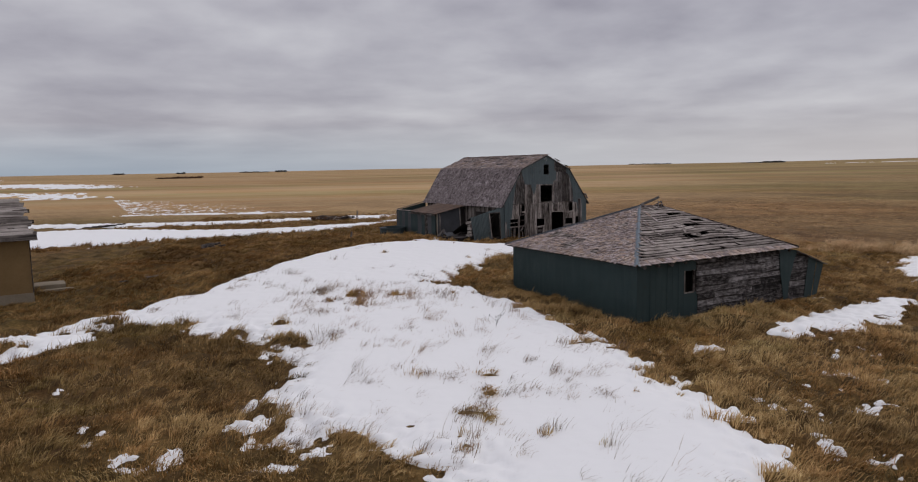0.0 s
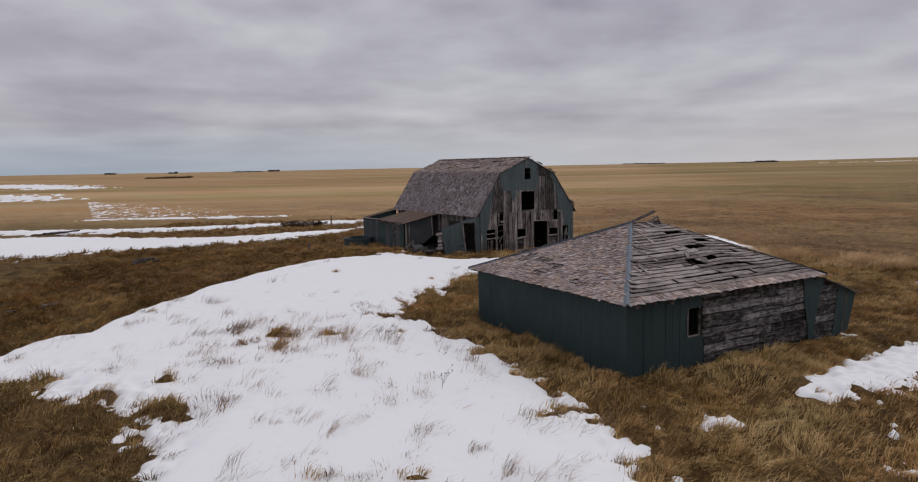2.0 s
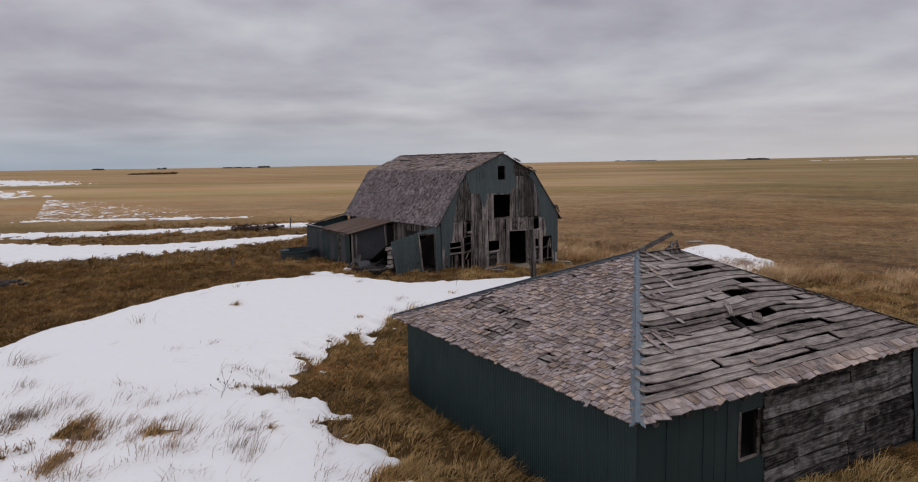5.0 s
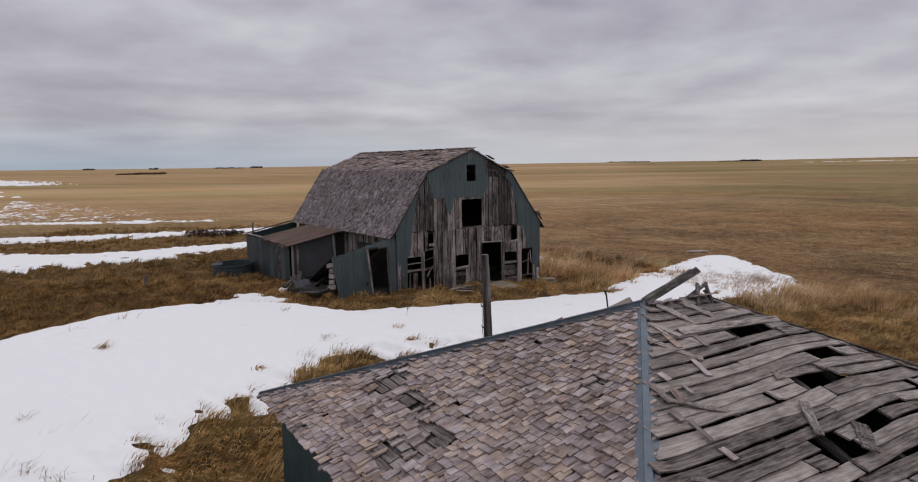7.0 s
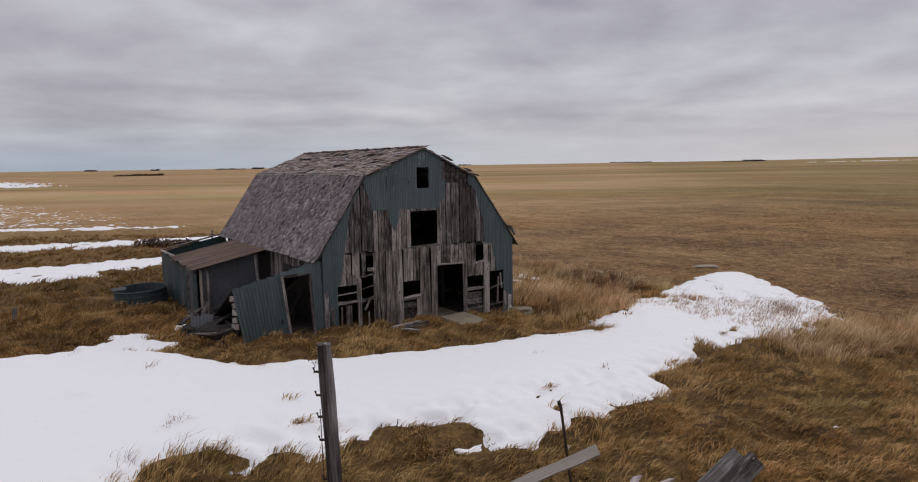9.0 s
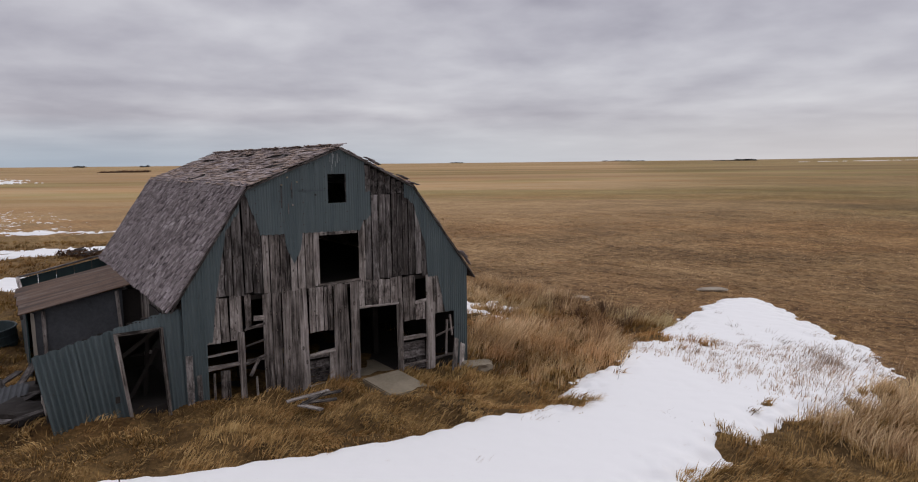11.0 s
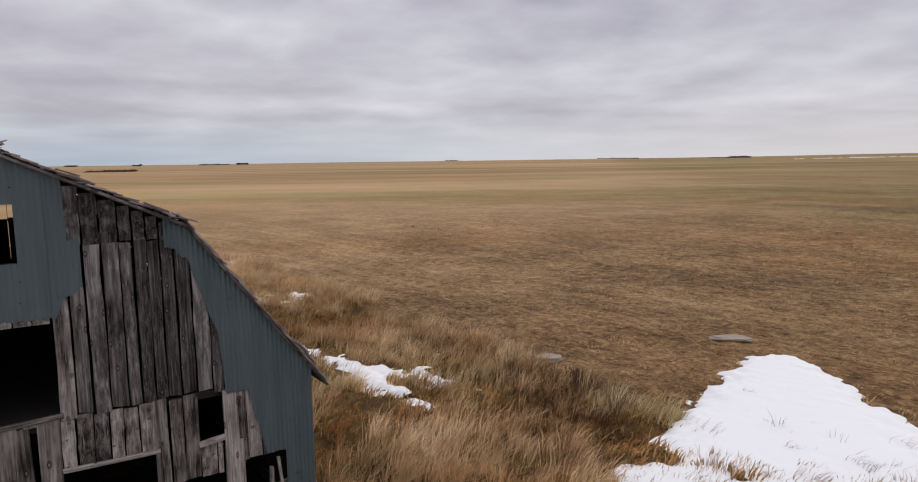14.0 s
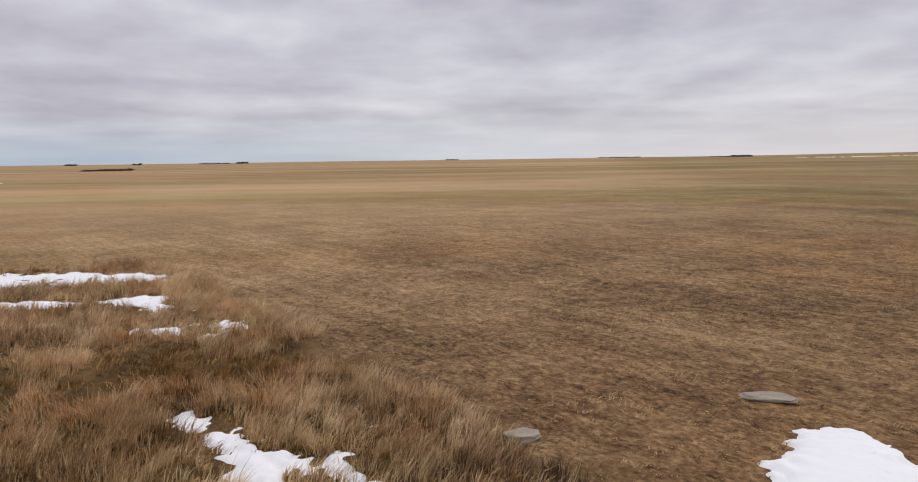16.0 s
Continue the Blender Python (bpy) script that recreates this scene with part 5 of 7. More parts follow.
def make_annex():
    """The low annex on the barn's west side: a rusted sheet roof, tarred walls, then a roofless pen."""
    rng = random.Random(81)
    thing = tagged(empty("annex", pose(*barn_place(0, 0)[:2], 0, 0, 0, BARN_TURN)), "low annex with a rusted sheet roof and dark tarred walls", "annex")
    base = 1.25
    top = lambda u: 3.36 + (u + 7.6) * 0.185
    door = (-4.98, -4.50, 1.3, 3.70)
    xs = [-7.45, -6.4, -5.4, door[0]]
    for a, b in zip(xs, xs[1:]):
        v = [(a, 5.50, base), (b, 5.50, base), (b, 5.50, top(b) - 0.05), (a, 5.50, top(a) - 0.05)]
        part("wall_sheet", mesh_of("wall_sheet", [*v, *[(p[0], 5.54, p[2]) for p in v]], [(0, 1, 2, 3), (7, 6, 5, 4), (0, 4, 5, 1), (1, 5, 6, 2), (2, 6, 7, 3), (3, 7, 4, 0)], TAR), thing)
    upright(thing, -7.40, base, 3.32, 0.10, 5.48, PALE_BOARDS, rng, "corner_post", "pale split corner post", thick=0.05, lean=-0.01)
    upright(thing, -7.14, base, 3.34, 0.10, 5.48, WALL_PLANKS, rng, "corner_post", thick=0.05)
    upright(thing, -5.02, base, 3.75, 0.10, 5.47, WALL_PLANKS, rng, "door_post", thick=0.05, lean=-0.05)
    # west wall: planks and dark sheets
    v = 5.5
    k = 0
    while v < 9.8:
        w = min(rng.uniform(0.5, 0.8), 9.85 - v)
        mat = (PAINT_DARK, TAR, WOOD_DARK, PAINT_DARK, TAR, PAINT_DARK)[k % 6]
        part("wall_sheet", box_mesh("wall_sheet", mat, -7.58, -7.54, v, v + w - 0.01, base - 0.05, 3.30 - 0.02 * (k % 3)), thing)
        v += w
        k += 1
    # roof sheets
    for k, (a, b) in enumerate(((5.2, 6.8), (6.78, 8.3), (8.28, 9.75))):
        v4 = [(-7.78, a, 3.34 + 0.01 * k), (-4.42, a, 4.00 + 0.01 * k), (-4.42, b, 4.03 + 0.01 * k), (-7.70, b, 3.40 + 0.01 * k)]
        part("roof_sheet", mesh_of("roof_sheet", [*v4, *[(p[0], p[1], p[2] + 0.03) for p in v4]], [(3, 2, 1, 0), (4, 5, 6, 7), (0, 1, 5, 4), (1, 2, 6, 5), (2, 3, 7, 6), (3, 0, 4, 7)], RUST), thing, "rust-brown sheet roof")
    part("fascia", box_mesh("fascia", WOOD_DARK, -7.72, -7.66, 5.25, 9.7, 3.20, 3.34), thing)
    # the roofless pen behind it
    for k in range(5):
        a = 9.85 + 0.55 * k
        part("pen_wall_sheet", box_mesh("pen_wall_sheet", PAINT_DARK if k % 2 else TAR, -7.56, -7.50, a, a + 0.54, base - 0.1, 3.30 + 0.06 * (k % 2)), thing)
    for k in range(5):
        u = -7.5 + 0.62 * k
        vz = [(u, 12.6, base), (u + 0.61, 12.6, base), (u + 0.61, 12.6, 3.38 + (u + 8.1) * 0.2), (u, 12.6, 3.38 + (u + 7.5) * 0.2)]
        part("pen_wall_sheet", mesh_of("pen_wall_sheet", [*vz, *[(p[0], 12.65, p[2]) for p in vz]], [(0, 1, 2, 3), (7, 6, 5, 4), (0, 4, 5, 1), (1, 5, 6, 2), (2, 6, 7, 3), (3, 7, 4, 0)], PAINT_DARK), thing)
    m = axes((-7.55, 12.58, 3.42), (3.15, 0, 0.66), (0, 0, 1), (3.25, 0.16, 0.06))
    part("top_rail", RAILS[0], thing, "", m)
    m = axes((-7.55, 9.8, 3.42), (0, 2.85, 0), (0, 0, 1), (2.85, 0.12, 0.06))
    part("top_rail", RAILS[1], thing, "", m)
    # Added dark panel behind the doorway paints the unlit inside.
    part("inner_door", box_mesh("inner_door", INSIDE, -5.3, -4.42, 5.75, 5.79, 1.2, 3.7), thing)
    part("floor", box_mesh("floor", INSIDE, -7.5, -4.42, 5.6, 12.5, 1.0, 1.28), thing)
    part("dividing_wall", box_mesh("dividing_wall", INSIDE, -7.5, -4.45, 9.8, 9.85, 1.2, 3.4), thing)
    return thing


make_annex()


# ---- the hip-roofed shed ----
SHED_TURN = math.degrees(0.526)
SHED_N = (7.455, 26.705)
SHED_W, SHED_L, SHED_EAVE, SHED_RIDGE = 9.40, 10.01, 3.241, 5.160
RIDGE_A, RIDGE_B, OVER = 4.66, 5.97, 0.27


def make_shed():
    rng = random.Random(91)
    shed = tagged(empty("hip_roof_shed", pose(*SHED_N, 0, 0, 0, SHED_TURN)), "derelict shed with dark metal walls and a broken hip roof", "shed")
    base, wall_top = 0.55, SHED_EAVE + OVER * 0.40
    W, L, O = SHED_W, SHED_L, OVER
    # west wall: ribbed dark sheets
    n = 12
    for k in range(n):
        a, b = O + (W - 2 * O) * k / n, O + (W - 2 * O) * (k + 1) / n
        me = corrugated("metal_sheet", PAINT_DARK, a - 0.02, b + 0.02, lambda x: base + 0.03 * math.sin(5 * x), lambda x: wall_top - 0.04, y=0.012 + 0.001 * (k % 2), pitch=0.066, depth=0.006)
        part("metal_sheet", me, shed, "", pose(O, 0, 0, 0, 0, 90))
    # south wall: flat dark sheets to the window
    win = (2.92, 3.46, 1.86, 2.76)
    for a, b, z0, z1 in ((O - 0.02, 1.28, base, wall_top), (1.28, 2.22, base, wall_top), (2.22, win[0] - 0.05, base, wall_top), (win[0] - 0.05, 3.70, base, win[2] - 0.03), (win[0] - 0.05, win[0], win[2] - 0.03, wall_top), (win[0], 3.6, win[3], wall_top)):
        off = 0.003 * rng.random()
        part("metal_sheet", box_mesh("metal_sheet", PAINT_DARK, a, b - 0.008, O - 0.014 - off, O - 0.004, z0, z1), shed)
    for x in (0.95, 1.9, 2.55):
        part("sheet_seam", box_mesh("sheet_seam", PAINT_DARK, x, x + 0.025, O - 0.03, O - 0.012, base, wall_top - 0.02), shed)
    fr = part("window_frame", box_mesh("window_frame", WOOD_GREY, win[0], win[1], O - 0.05, O - 0.01, win[2] - 0.05, win[2]), shed, "bare wooden frame with no glass")
    part("window_jamb", box_mesh("window_jamb", WOOD_GREY, win[1] - 0.05, win[1] + 0.03, O - 0.05, O - 0.01, win[2], win[3] + 0.03), fr)
    part("window_jamb", box_mesh("window_jamb", WOOD_GREY, win[0] - 0.03, win[0] + 0.02, O - 0.04, O - 0.01, win[2], win[3] + 0.03), fr)
    # the bare boarding: long lapped boards, warped, with open joints
    z = base - 0.02
    while z < wall_top - 0.04:
        hgt = min(rng.uniform(0.22, 0.32), wall_top - z)
        x = 3.62 if z > 1.5 else 3.70
        end = L - O + 0.1
        for cut_at in sorted(rng.uniform(4.2, 8.4) for _ in range(rng.choice((1, 2, 2)))) + [end]:
            if cut_at - x > 0.4 or cut_at == end:
                droop = rng.gauss(0, 0.035)
                long_board("wall_board", shed, (x, O - 0.015 - rng.uniform(0, 0.02), z + hgt / 2 + rng.gauss(0, 0.01)), (cut_at - 0.015 - x, 0, droop), (0, -1, 0), cut_at - 0.015 - x, hgt * rng.uniform(0.80, 0.95), rng, SIDING,
                           thick=0.025, lap=rng.uniform(0.015, 0.05), wave=0.014)
                x = cut_at
        z += hgt
    # near-black lining and studs: the unlit inside, put into the colour
    part("wall_lining", box_mesh("wall_lining", INSIDE, 3.6, L - O, O + 0.02, O + 0.03, base, wall_top), shed)
    for x in (3.52, 5.1, 6.7, 8.3, 9.6):
        part("stud", box_mesh("stud", INSIDE, x, x + 0.1, O + 0.03, O + 0.13, base, wall_top), shed)
    # a strip of sheet that hangs over the boards
    def strip(name, pts, y):
        v = [(p[0], y, p[1]) for p in pts]
        k = len(v)
        f = [tuple(range(k)), tuple(range(2 * k - 1, k - 1, -1))] + [(i, (i + 1) % k, (i + 1) % k + k, i + k) for i in range(k)]
        part(name, mesh_of(name, v + [(p[0], y + 0.012, p[2]) for p in v], f, PAINT_DARK), shed)
    strip("metal_strip", ((8.95, 3.22), (9.02, 2.3), (9.25, 1.4), (9.33, base + 0.10), (9.62, base + 0.16), (9.72, 1.6), (10.02, 2.6), (10.25, 3.10)), O - 0.09)
    strip("metal_strip", ((11.22, 2.78), (11.05, 1.8), (10.90, base + 0.2), (11.48, base + 0.25), (11.62, 1.6), (11.80, 2.55)), O - 0.05)
    strip("metal_strip", ((11.82, 2.53), (11.62, 1.6), (11.50, base + 0.25), (11.86, base + 0.3), (12.32, 2.32)), O - 0.072)
    # the stump of a lean-to on the east end
    for k in range(5):
        m = axes((10.05, O + 0.15 + 0.7 * k, 3.10), (2.35, 0, -0.84), (0, 0, 1), (2.5, 0.68, 0.03))
        part("lean_to_roof_board", rng.choice(DARK_PLANKS), shed, "", m)
    for k in range(8):
        long_board("wall_board", shed, (9.70, O, base + 0.15 + 0.275 * k), (1, 0, rng.gauss(0, 0.02)), (0, -1, 0), 1.62 + rng.uniform(-0.1, 0.05), 0.25, rng, SIDING, thick=0.025, lap=0.03, wave=0.012)
    part("wall_lining", mesh_of("wall_lining", [(9.62, O + 0.05, base), (11.55, O + 0.05, base), (11.85, O + 0.05, 2.45), (9.62, O + 0.05, 3.15), (9.62, O + 0.07, base), (11.55, O + 0.07, base), (11.85, O + 0.07, 2.45), (9.62, O + 0.07, 3.15)],
                                [(0, 1, 2, 3), (7, 6, 5, 4), (0, 4, 5, 1), (1, 5, 6, 2), (2, 6, 7, 3), (3, 7, 4, 0)], INSIDE), shed)
    # north and east walls, floor
    for k in range(10):
        zz = base + 0.13 + 0.27 * k
        m = axes((L - O, O, zz), (0, 1, 0), (1, 0, 0), (4.5, 0.275, 0.025))
        part("wall_board", rng.choice(DARK_PLANKS), shed, "", m)
        m = axes((6.6, W - O, zz), (-1, 0, 0), (0, 1, 0), (6.6 - O, 0.26, 0.025))
        part("wall_board", rng.choice(DARK_PLANKS), shed, "", m)
    # Added wall under the ridge; it blocks the view so roof holes stay dark.
    ridge_wall = [(0.35, 4.62, 0.55), (L - 0.10, 4.62, 0.55), (L - 0.10, 4.62, 3.25), (RIDGE_B, 4.62, 5.09), (RIDGE_A, 4.62, 5.03), (0.35, 4.62, 3.25)]
    part("inner_wall", mesh_of("inner_wall", ridge_wall + [(a, b + 0.05, c) for a, b, c in ridge_wall], [(0, 1, 2, 3, 4, 5), (11, 10, 9, 8, 7, 6)], INSIDE), shed)
    # floor raised and near-black, so the holes look unlit
    part("earth_floor", box_mesh("earth_floor", INSIDE, O + 0.05, L - O, O + 0.05, 4.6, 0.3, 1.78), shed)

    # roof
    h = SHED_RIDGE - SHED_EAVE
    N, Lc, R, B = Vector((0, 0, SHED_EAVE)), Vector((0, W, SHED_EAVE)), Vector((L, 0, SHED_EAVE)), Vector((L, W, SHED_EAVE))
    P1, P2 = Vector((RIDGE_A, W / 2, SHED_RIDGE)), Vector((RIDGE_B, W / 2, SHED_RIDGE))

    def deck(name, pts, drop):
        nrm = (pts[1] - pts[0]).cross(pts[2] - pts[0]).normalized()
        v = [p - nrm * drop for p in pts] + [p - nrm * (drop + 0.025) for p in pts]
        k = len(pts)
        f = [tuple(range(k)), tuple(range(2 * k - 1, k - 1, -1))] + [(i, i + k, (i + 1) % k + k, (i + 1) % k) for i in range(k)]
        return part(name, mesh_of(name, v, f, WOOD_DARK), shed)

    west = deck("west_roof_deck", [Lc, N, P1], 0.02)
    ins = 6.7                     # beyond this the north-east corner has fallen in
    north = deck("north_roof_deck", [Vector((ins, W, SHED_EAVE)), Lc, P1, P2, Vector((ins, W / 2 + 0.85, SHED_RIDGE - 0.36))], 0.02)
    east = deck("east_roof_deck", [R, Vector((L, 4.6, SHED_EAVE)), P2], 0.02)
    # west slope shingles: x runs from the north corner to the south one
    up = Vector((RIDGE_A, 0, h))
    sl = up.length
    bare = [(2.25, 1.62, 0.36, 0.50), (3.3, 1.60, 0.45, 0.22), (4.30, 1.32, 0.50, 0.26), (4.2, 0.80, 0.55, 0.30), (6.3, 0.55, 0.30, 0.25), (5.5, 3.2, 0.22, 0.18), (7.1, 1.1, 0.28, 0.16)]
    west_up = up.normalized()
    west_out = Vector((0, -1, 0)).cross(west_up)
    for bx, bs, hx, hs in bare:
        q = bs - hs
        while q < bs + hs:
            wd = rng.uniform(0.15, 0.2)
            x0 = bx - hx - rng.uniform(0.1, 0.35)
            while x0 < bx + hx:
                ln = rng.uniform(0.35, 0.9)
                long_board("roof_board", west, Lc + Vector((0, -x0, 0)) + west_up * q + west_out * 0.012, Vector((0, -1, 0)) + west_up * rng.gauss(0, 0.02), west_out, ln, wd * 0.9, rng, ROOF_PLANK, thick=0.015, lap=0.012, wave=0.006, step=0.2)
                x0 += ln + rng.choice((0.02, 0.03, 0.12))
            q += wd
    slope_shingles(west, Lc, (0, -1, 0), up, lambda s: (W / 2 * s / sl, W - W / 2 * s / sl), sl, random.Random(92), row=0.118, wide=0.108, pick=lambda x, s: s > 2.75 and x > 3.9, gone=0.014, curl=0.10, wild=0.045, thick=0.021, warm=True, bare=bare, slivers=0.30)
    upn = Vector((0, -W / 2, h))
    sn = upn.length
    slope_shingles(north, B, (-1, 0, 0), upn, lambda s: (max((L - RIDGE_B) * s / sn, L - ins), L - RIDGE_A * s / sn), sn, random.Random(93), row=0.18, wide=0.16, gone=0.12, curl=0.12, wild=0.12, warm=True)
    upe = Vector((RIDGE_B - L, 0, h))
    se = upe.length
    slope_shingles(east, R, (0, 1, 0), upe, lambda s: (W / 2 * s / se, 4.6 + 0.1 * s / se), se, random.Random(94), row=0.18, wide=0.2, gone=0.05, curl=0.08, wild=0.05, warm=True)
    # south slope: warped boards, some slipped or gone, on rafters
    ups = Vector((0, W / 2, h))
    ss = ups.length
    ey = ups.normalized()
    ez = Vector((1, 0, 0)).cross(ey)
    for k in range(13):
        x = 0.5 + 0.75 * k
        reach = min(1.0, x / RIDGE_A, (L - x) / (L - RIDGE_B))
        m = axes(N + Vector((x, 0, 0)) - ez * 0.16, ey, ez, (ss * reach, 0.09, 0.10))
        part("rafter", DARK_PLANKS[k % 8], shed, "", m)
    gaps = [(5.45, 6.35, 3.98, 4.22), (5.40, 6.10, 2.76, 3.10), (6.30, 6.75, 3.06, 3.22), (4.50, 5.05, 1.70, 2.00), (5.45, 6.05, 1.80, 2.04)]

    def buckle(x, s):
        """The sagging of the slope: a hump over the east rafters, a hollow beside it."""
        hump = math.exp(-((x - 6.15) / 0.85) ** 2) * math.exp(-((s - 3.0) / 1.0) ** 2) + 0.8 * math.exp(-((x - 6.3) / 0.9) ** 2) * math.exp(-((s - 1.9) / 0.6) ** 2)
        dip = math.exp(-((x - 7.7) / 0.8) ** 2 - ((s - 2.2) / 1.2) ** 2) + 0.5 * math.exp(-((x - 3.4) / 1.0) ** 2 - ((s - 2.4) / 1.5) ** 2)
        return 0.05 * hump, 0.05 * hump - 0.04 * dip

    s = 0.02
    row = 0
    while s < ss - 0.1:
        step = rng.uniform(0.13, 0.22) if row < 2 else rng.uniform(0.19, 0.25)
        c = s + step / 2
        a, b = RIDGE_A * c / ss, L - (L - RIDGE_B) * c / ss
        x = a
        while x < b - 0.05:
            ln = rng.uniform(1.6, 4.2)
            if row < 2:
                ln = rng.uniform(0.12, 0.34)
            x1 = min(x + ln, b)
            if b - x1 < 0.4 and row >= 2:
                x1 = b
            gone = False
            for g0, g1, q0, q1 in gaps:
                if q0 < c < q1 and x1 > g0 and x < g1:
                    if x < g0 - 0.2:
                        x1 = g0
                    else:
                        gone = True
                        x1 = min(b, g1)
            if not gone and x1 - x > 0.05:
                if row < 2:
                    m = axes(N + Vector(((x + x1) / 2, 0, 0)) + ey * (s - 0.1) + ez * (0.05 + 0.02 * rng.random()), ey + Vector((rng.gauss(0, 0.12), 0, 0)) - ez * 0.05, ez, (step * 1.8, x1 - x, 0.016))
                    part("shingle", rng.choice(WARM_SHINGLES), shed, "", m)
                else:
                    curl_end = rng.choice((0, 0, 0, 0.04, 0.07))
                    start, reach = x, x1 - x - 0.014

                    def bend(q):
                        da, db = buckle(start + q, c)
                        return da, db + curl_end * max(0.0, 1 - q / 0.35) ** 2
                    long_board("roof_board", shed, N + Vector((x, 0, 0)) + ey * c + ez * (0.05 + 0.012 * rng.random()), Vector((1, 0, 0)) + ey * rng.gauss(0, 0.008), ez, reach, step * rng.uniform(0.92, 1.04), rng, ROOF_PLANK,
                               thick=0.028, lap=rng.uniform(0.02, 0.05), wave=0.013, bend=bend)
            x = x1
        s += step
        row += 1
    # slipped and lifted pieces on the south slope
    loose = ((4.66, 4.30, 6.75, 4.16, 0.15, 0.09), (5.05, 2.55, 4.72, 2.06, 0.12, 0.12), (5.05, 1.62, 5.50, 2.02, 0.20, 0.13), (3.2, 3.2, 4.0, 2.7, 0.07, 0.08), (2.5, 2.1, 3.1, 1.75, 0.07, 0.08),
             (3.95, 4.3, 4.45, 3.7, 0.10, 0.08), (4.3, 4.6, 4.75, 4.0, 0.10, 0.08), (4.8, 4.95, 5.1, 4.45, 0.11, 0.10), (5.3, 4.98, 5.6, 4.5, 0.12, 0.09), (5.2, 3.08, 7.2, 3.0, 0.15, 0.08))
    for xa, sa, xb, sb, wd, lift in loose:
        pa = N + Vector((xa, 0, 0)) + ey * sa + ez * lift
        pb = N + Vector((xb, 0, 0)) + ey * sb + ez * (lift * 0.7)
        m = axes(pa, pb - pa, ez, ((pb - pa).length, wd, 0.022))
        part("loose_board", rng.choice(ROOF_BOARDS), shed, "", m)
    # narrow shingles that still cling to the upper south slope, and split scraps
    for k in range(26):
        sa = rng.uniform(1.2, 4.6) if k < 20 else rng.uniform(0.5, 4.4)
        lo, hi = RIDGE_A * sa / ss, L - (L - RIDGE_B) * sa / ss
        xa = lo + 0.32 + abs(rng.gauss(0, 0.5)) if k < 20 else rng.uniform(lo, hi)
        if xa > hi - 0.1 or any(q0 - 0.3 < sa < q1 + 0.1 and g0 - 0.1 < xa < g1 + 0.1 for g0, g1, q0, q1 in gaps):
            continue
        m = axes(N + Vector((xa, 0, 0)) + ey * sa + ez * (0.085 + 0.02 * rng.random()), ey + Vector((rng.gauss(0.06, 0.13), 0, 0)) - ez * rng.uniform(0.02, 0.10), ez, (rng.uniform(0.16, 0.36), rng.uniform(0.05, 0.11), 0.012))
        part("shingle", rng.choice(WARM_SHINGLES), shed, "", m)
    # folded metal caps on the two western hips
    def cap(name, a, b, mat, wide=0.13):
        d = (b - a)
        side = d.cross(UP).normalized()
        rise_by = Vector((0, 0, 0.075))
        prof = ((-wide, -0.055), (-wide * 0.35, 0.0), (-wide * 0.3, 0.035), (wide * 0.3, 0.035), (wide * 0.35, 0.0), (wide, -0.055))
        v, f = [], []
        for q in (a, a + d * 0.34, a + d * 0.345, a + d * 0.67, a + d * 0.675, b):
            k = 0.006 if q in (a + d * 0.345,) else 0.0
            v += [q + rise_by + side * s_ + UP * (z_ + k) for s_, z_ in prof]
        v += [p - UP * 0.012 for p in v]
        m6, rows = 36, 6
        for i in range(rows - 1):
            for j in range(5):
                o = i * 6 + j
                f += [(o, o + 1, o + 7, o + 6), (o + m6, o + 6 + m6, o + 7 + m6, o + 1 + m6)]
        for i in range(rows - 1):
            o = i * 6
            f += [(o, o + 6, o + 6 + m6, o + m6), (o + 5, o + 5 + m6, o + 11 + m6, o + 11)]
        f += [tuple(range(0, 6)) + tuple(range(5 + m6, m6 - 1, -1))]
        part(name, mesh_of(name, v, f, mat), shed, "blue-grey folded metal cap")
    cap("hip_cap", N + Vector((-0.05, -0.05, -0.02)), P1 + Vector((0.02, 0.02, 0)), CAP_BLUE)
    cap("hip_cap", Lc + Vector((-0.05, 0.05, -0.02)), P1 + Vector((0, 0, 0.02)), CAP_DARK, 0.10)
    cap("hip_cap", R + Vector((0.03, -0.03, -0.01)), P2 + Vector((0, 0, -0.03)), WOOD_DARK, 0.09)
    # broken ridge boards, one raised at its end
    for a, b, wd in (((4.62, 4.60, 5.28), (6.02, 4.82, 5.60), 0.12), ((4.75, 4.78, 5.24), (6.12, 5.02, 5.54), 0.10), ((5.55, 4.62, 5.22), (6.05, 4.66, 5.40), 0.06), ((5.60, 4.45, 5.10), (5.82, 4.66, 5.42), 0.06), ((5.95, 4.40, 5.02), (6.02, 4.66, 5.38), 0.05), ((6.10, 4.45, 5.02), (6.05, 4.7, 5.28), 0.07)):
        pa, pb = Vector(a), Vector(b)
        m = axes(pa, pb - pa, (0, -0.7, 0.7), ((pb - pa).length, wd, 0.03))
        part("ridge_board", rng.choice(DARK_PLANKS), shed, "", m)
    # a pale board propped on the north slope among split scraps
    eyn = upn.normalized()
    ezn = Vector((-1, 0, 0)).cross(eyn)
    pa, pb = Vector((6.0, 7.72, 4.12)), Vector((6.84, 7.1, 4.63))
    part("loose_board", PALE_BOARDS[1], shed, "pale split board", axes(pa, pb - pa, (0, -0.6, 0.8), ((pb - pa).length, 0.11, 0.03)))
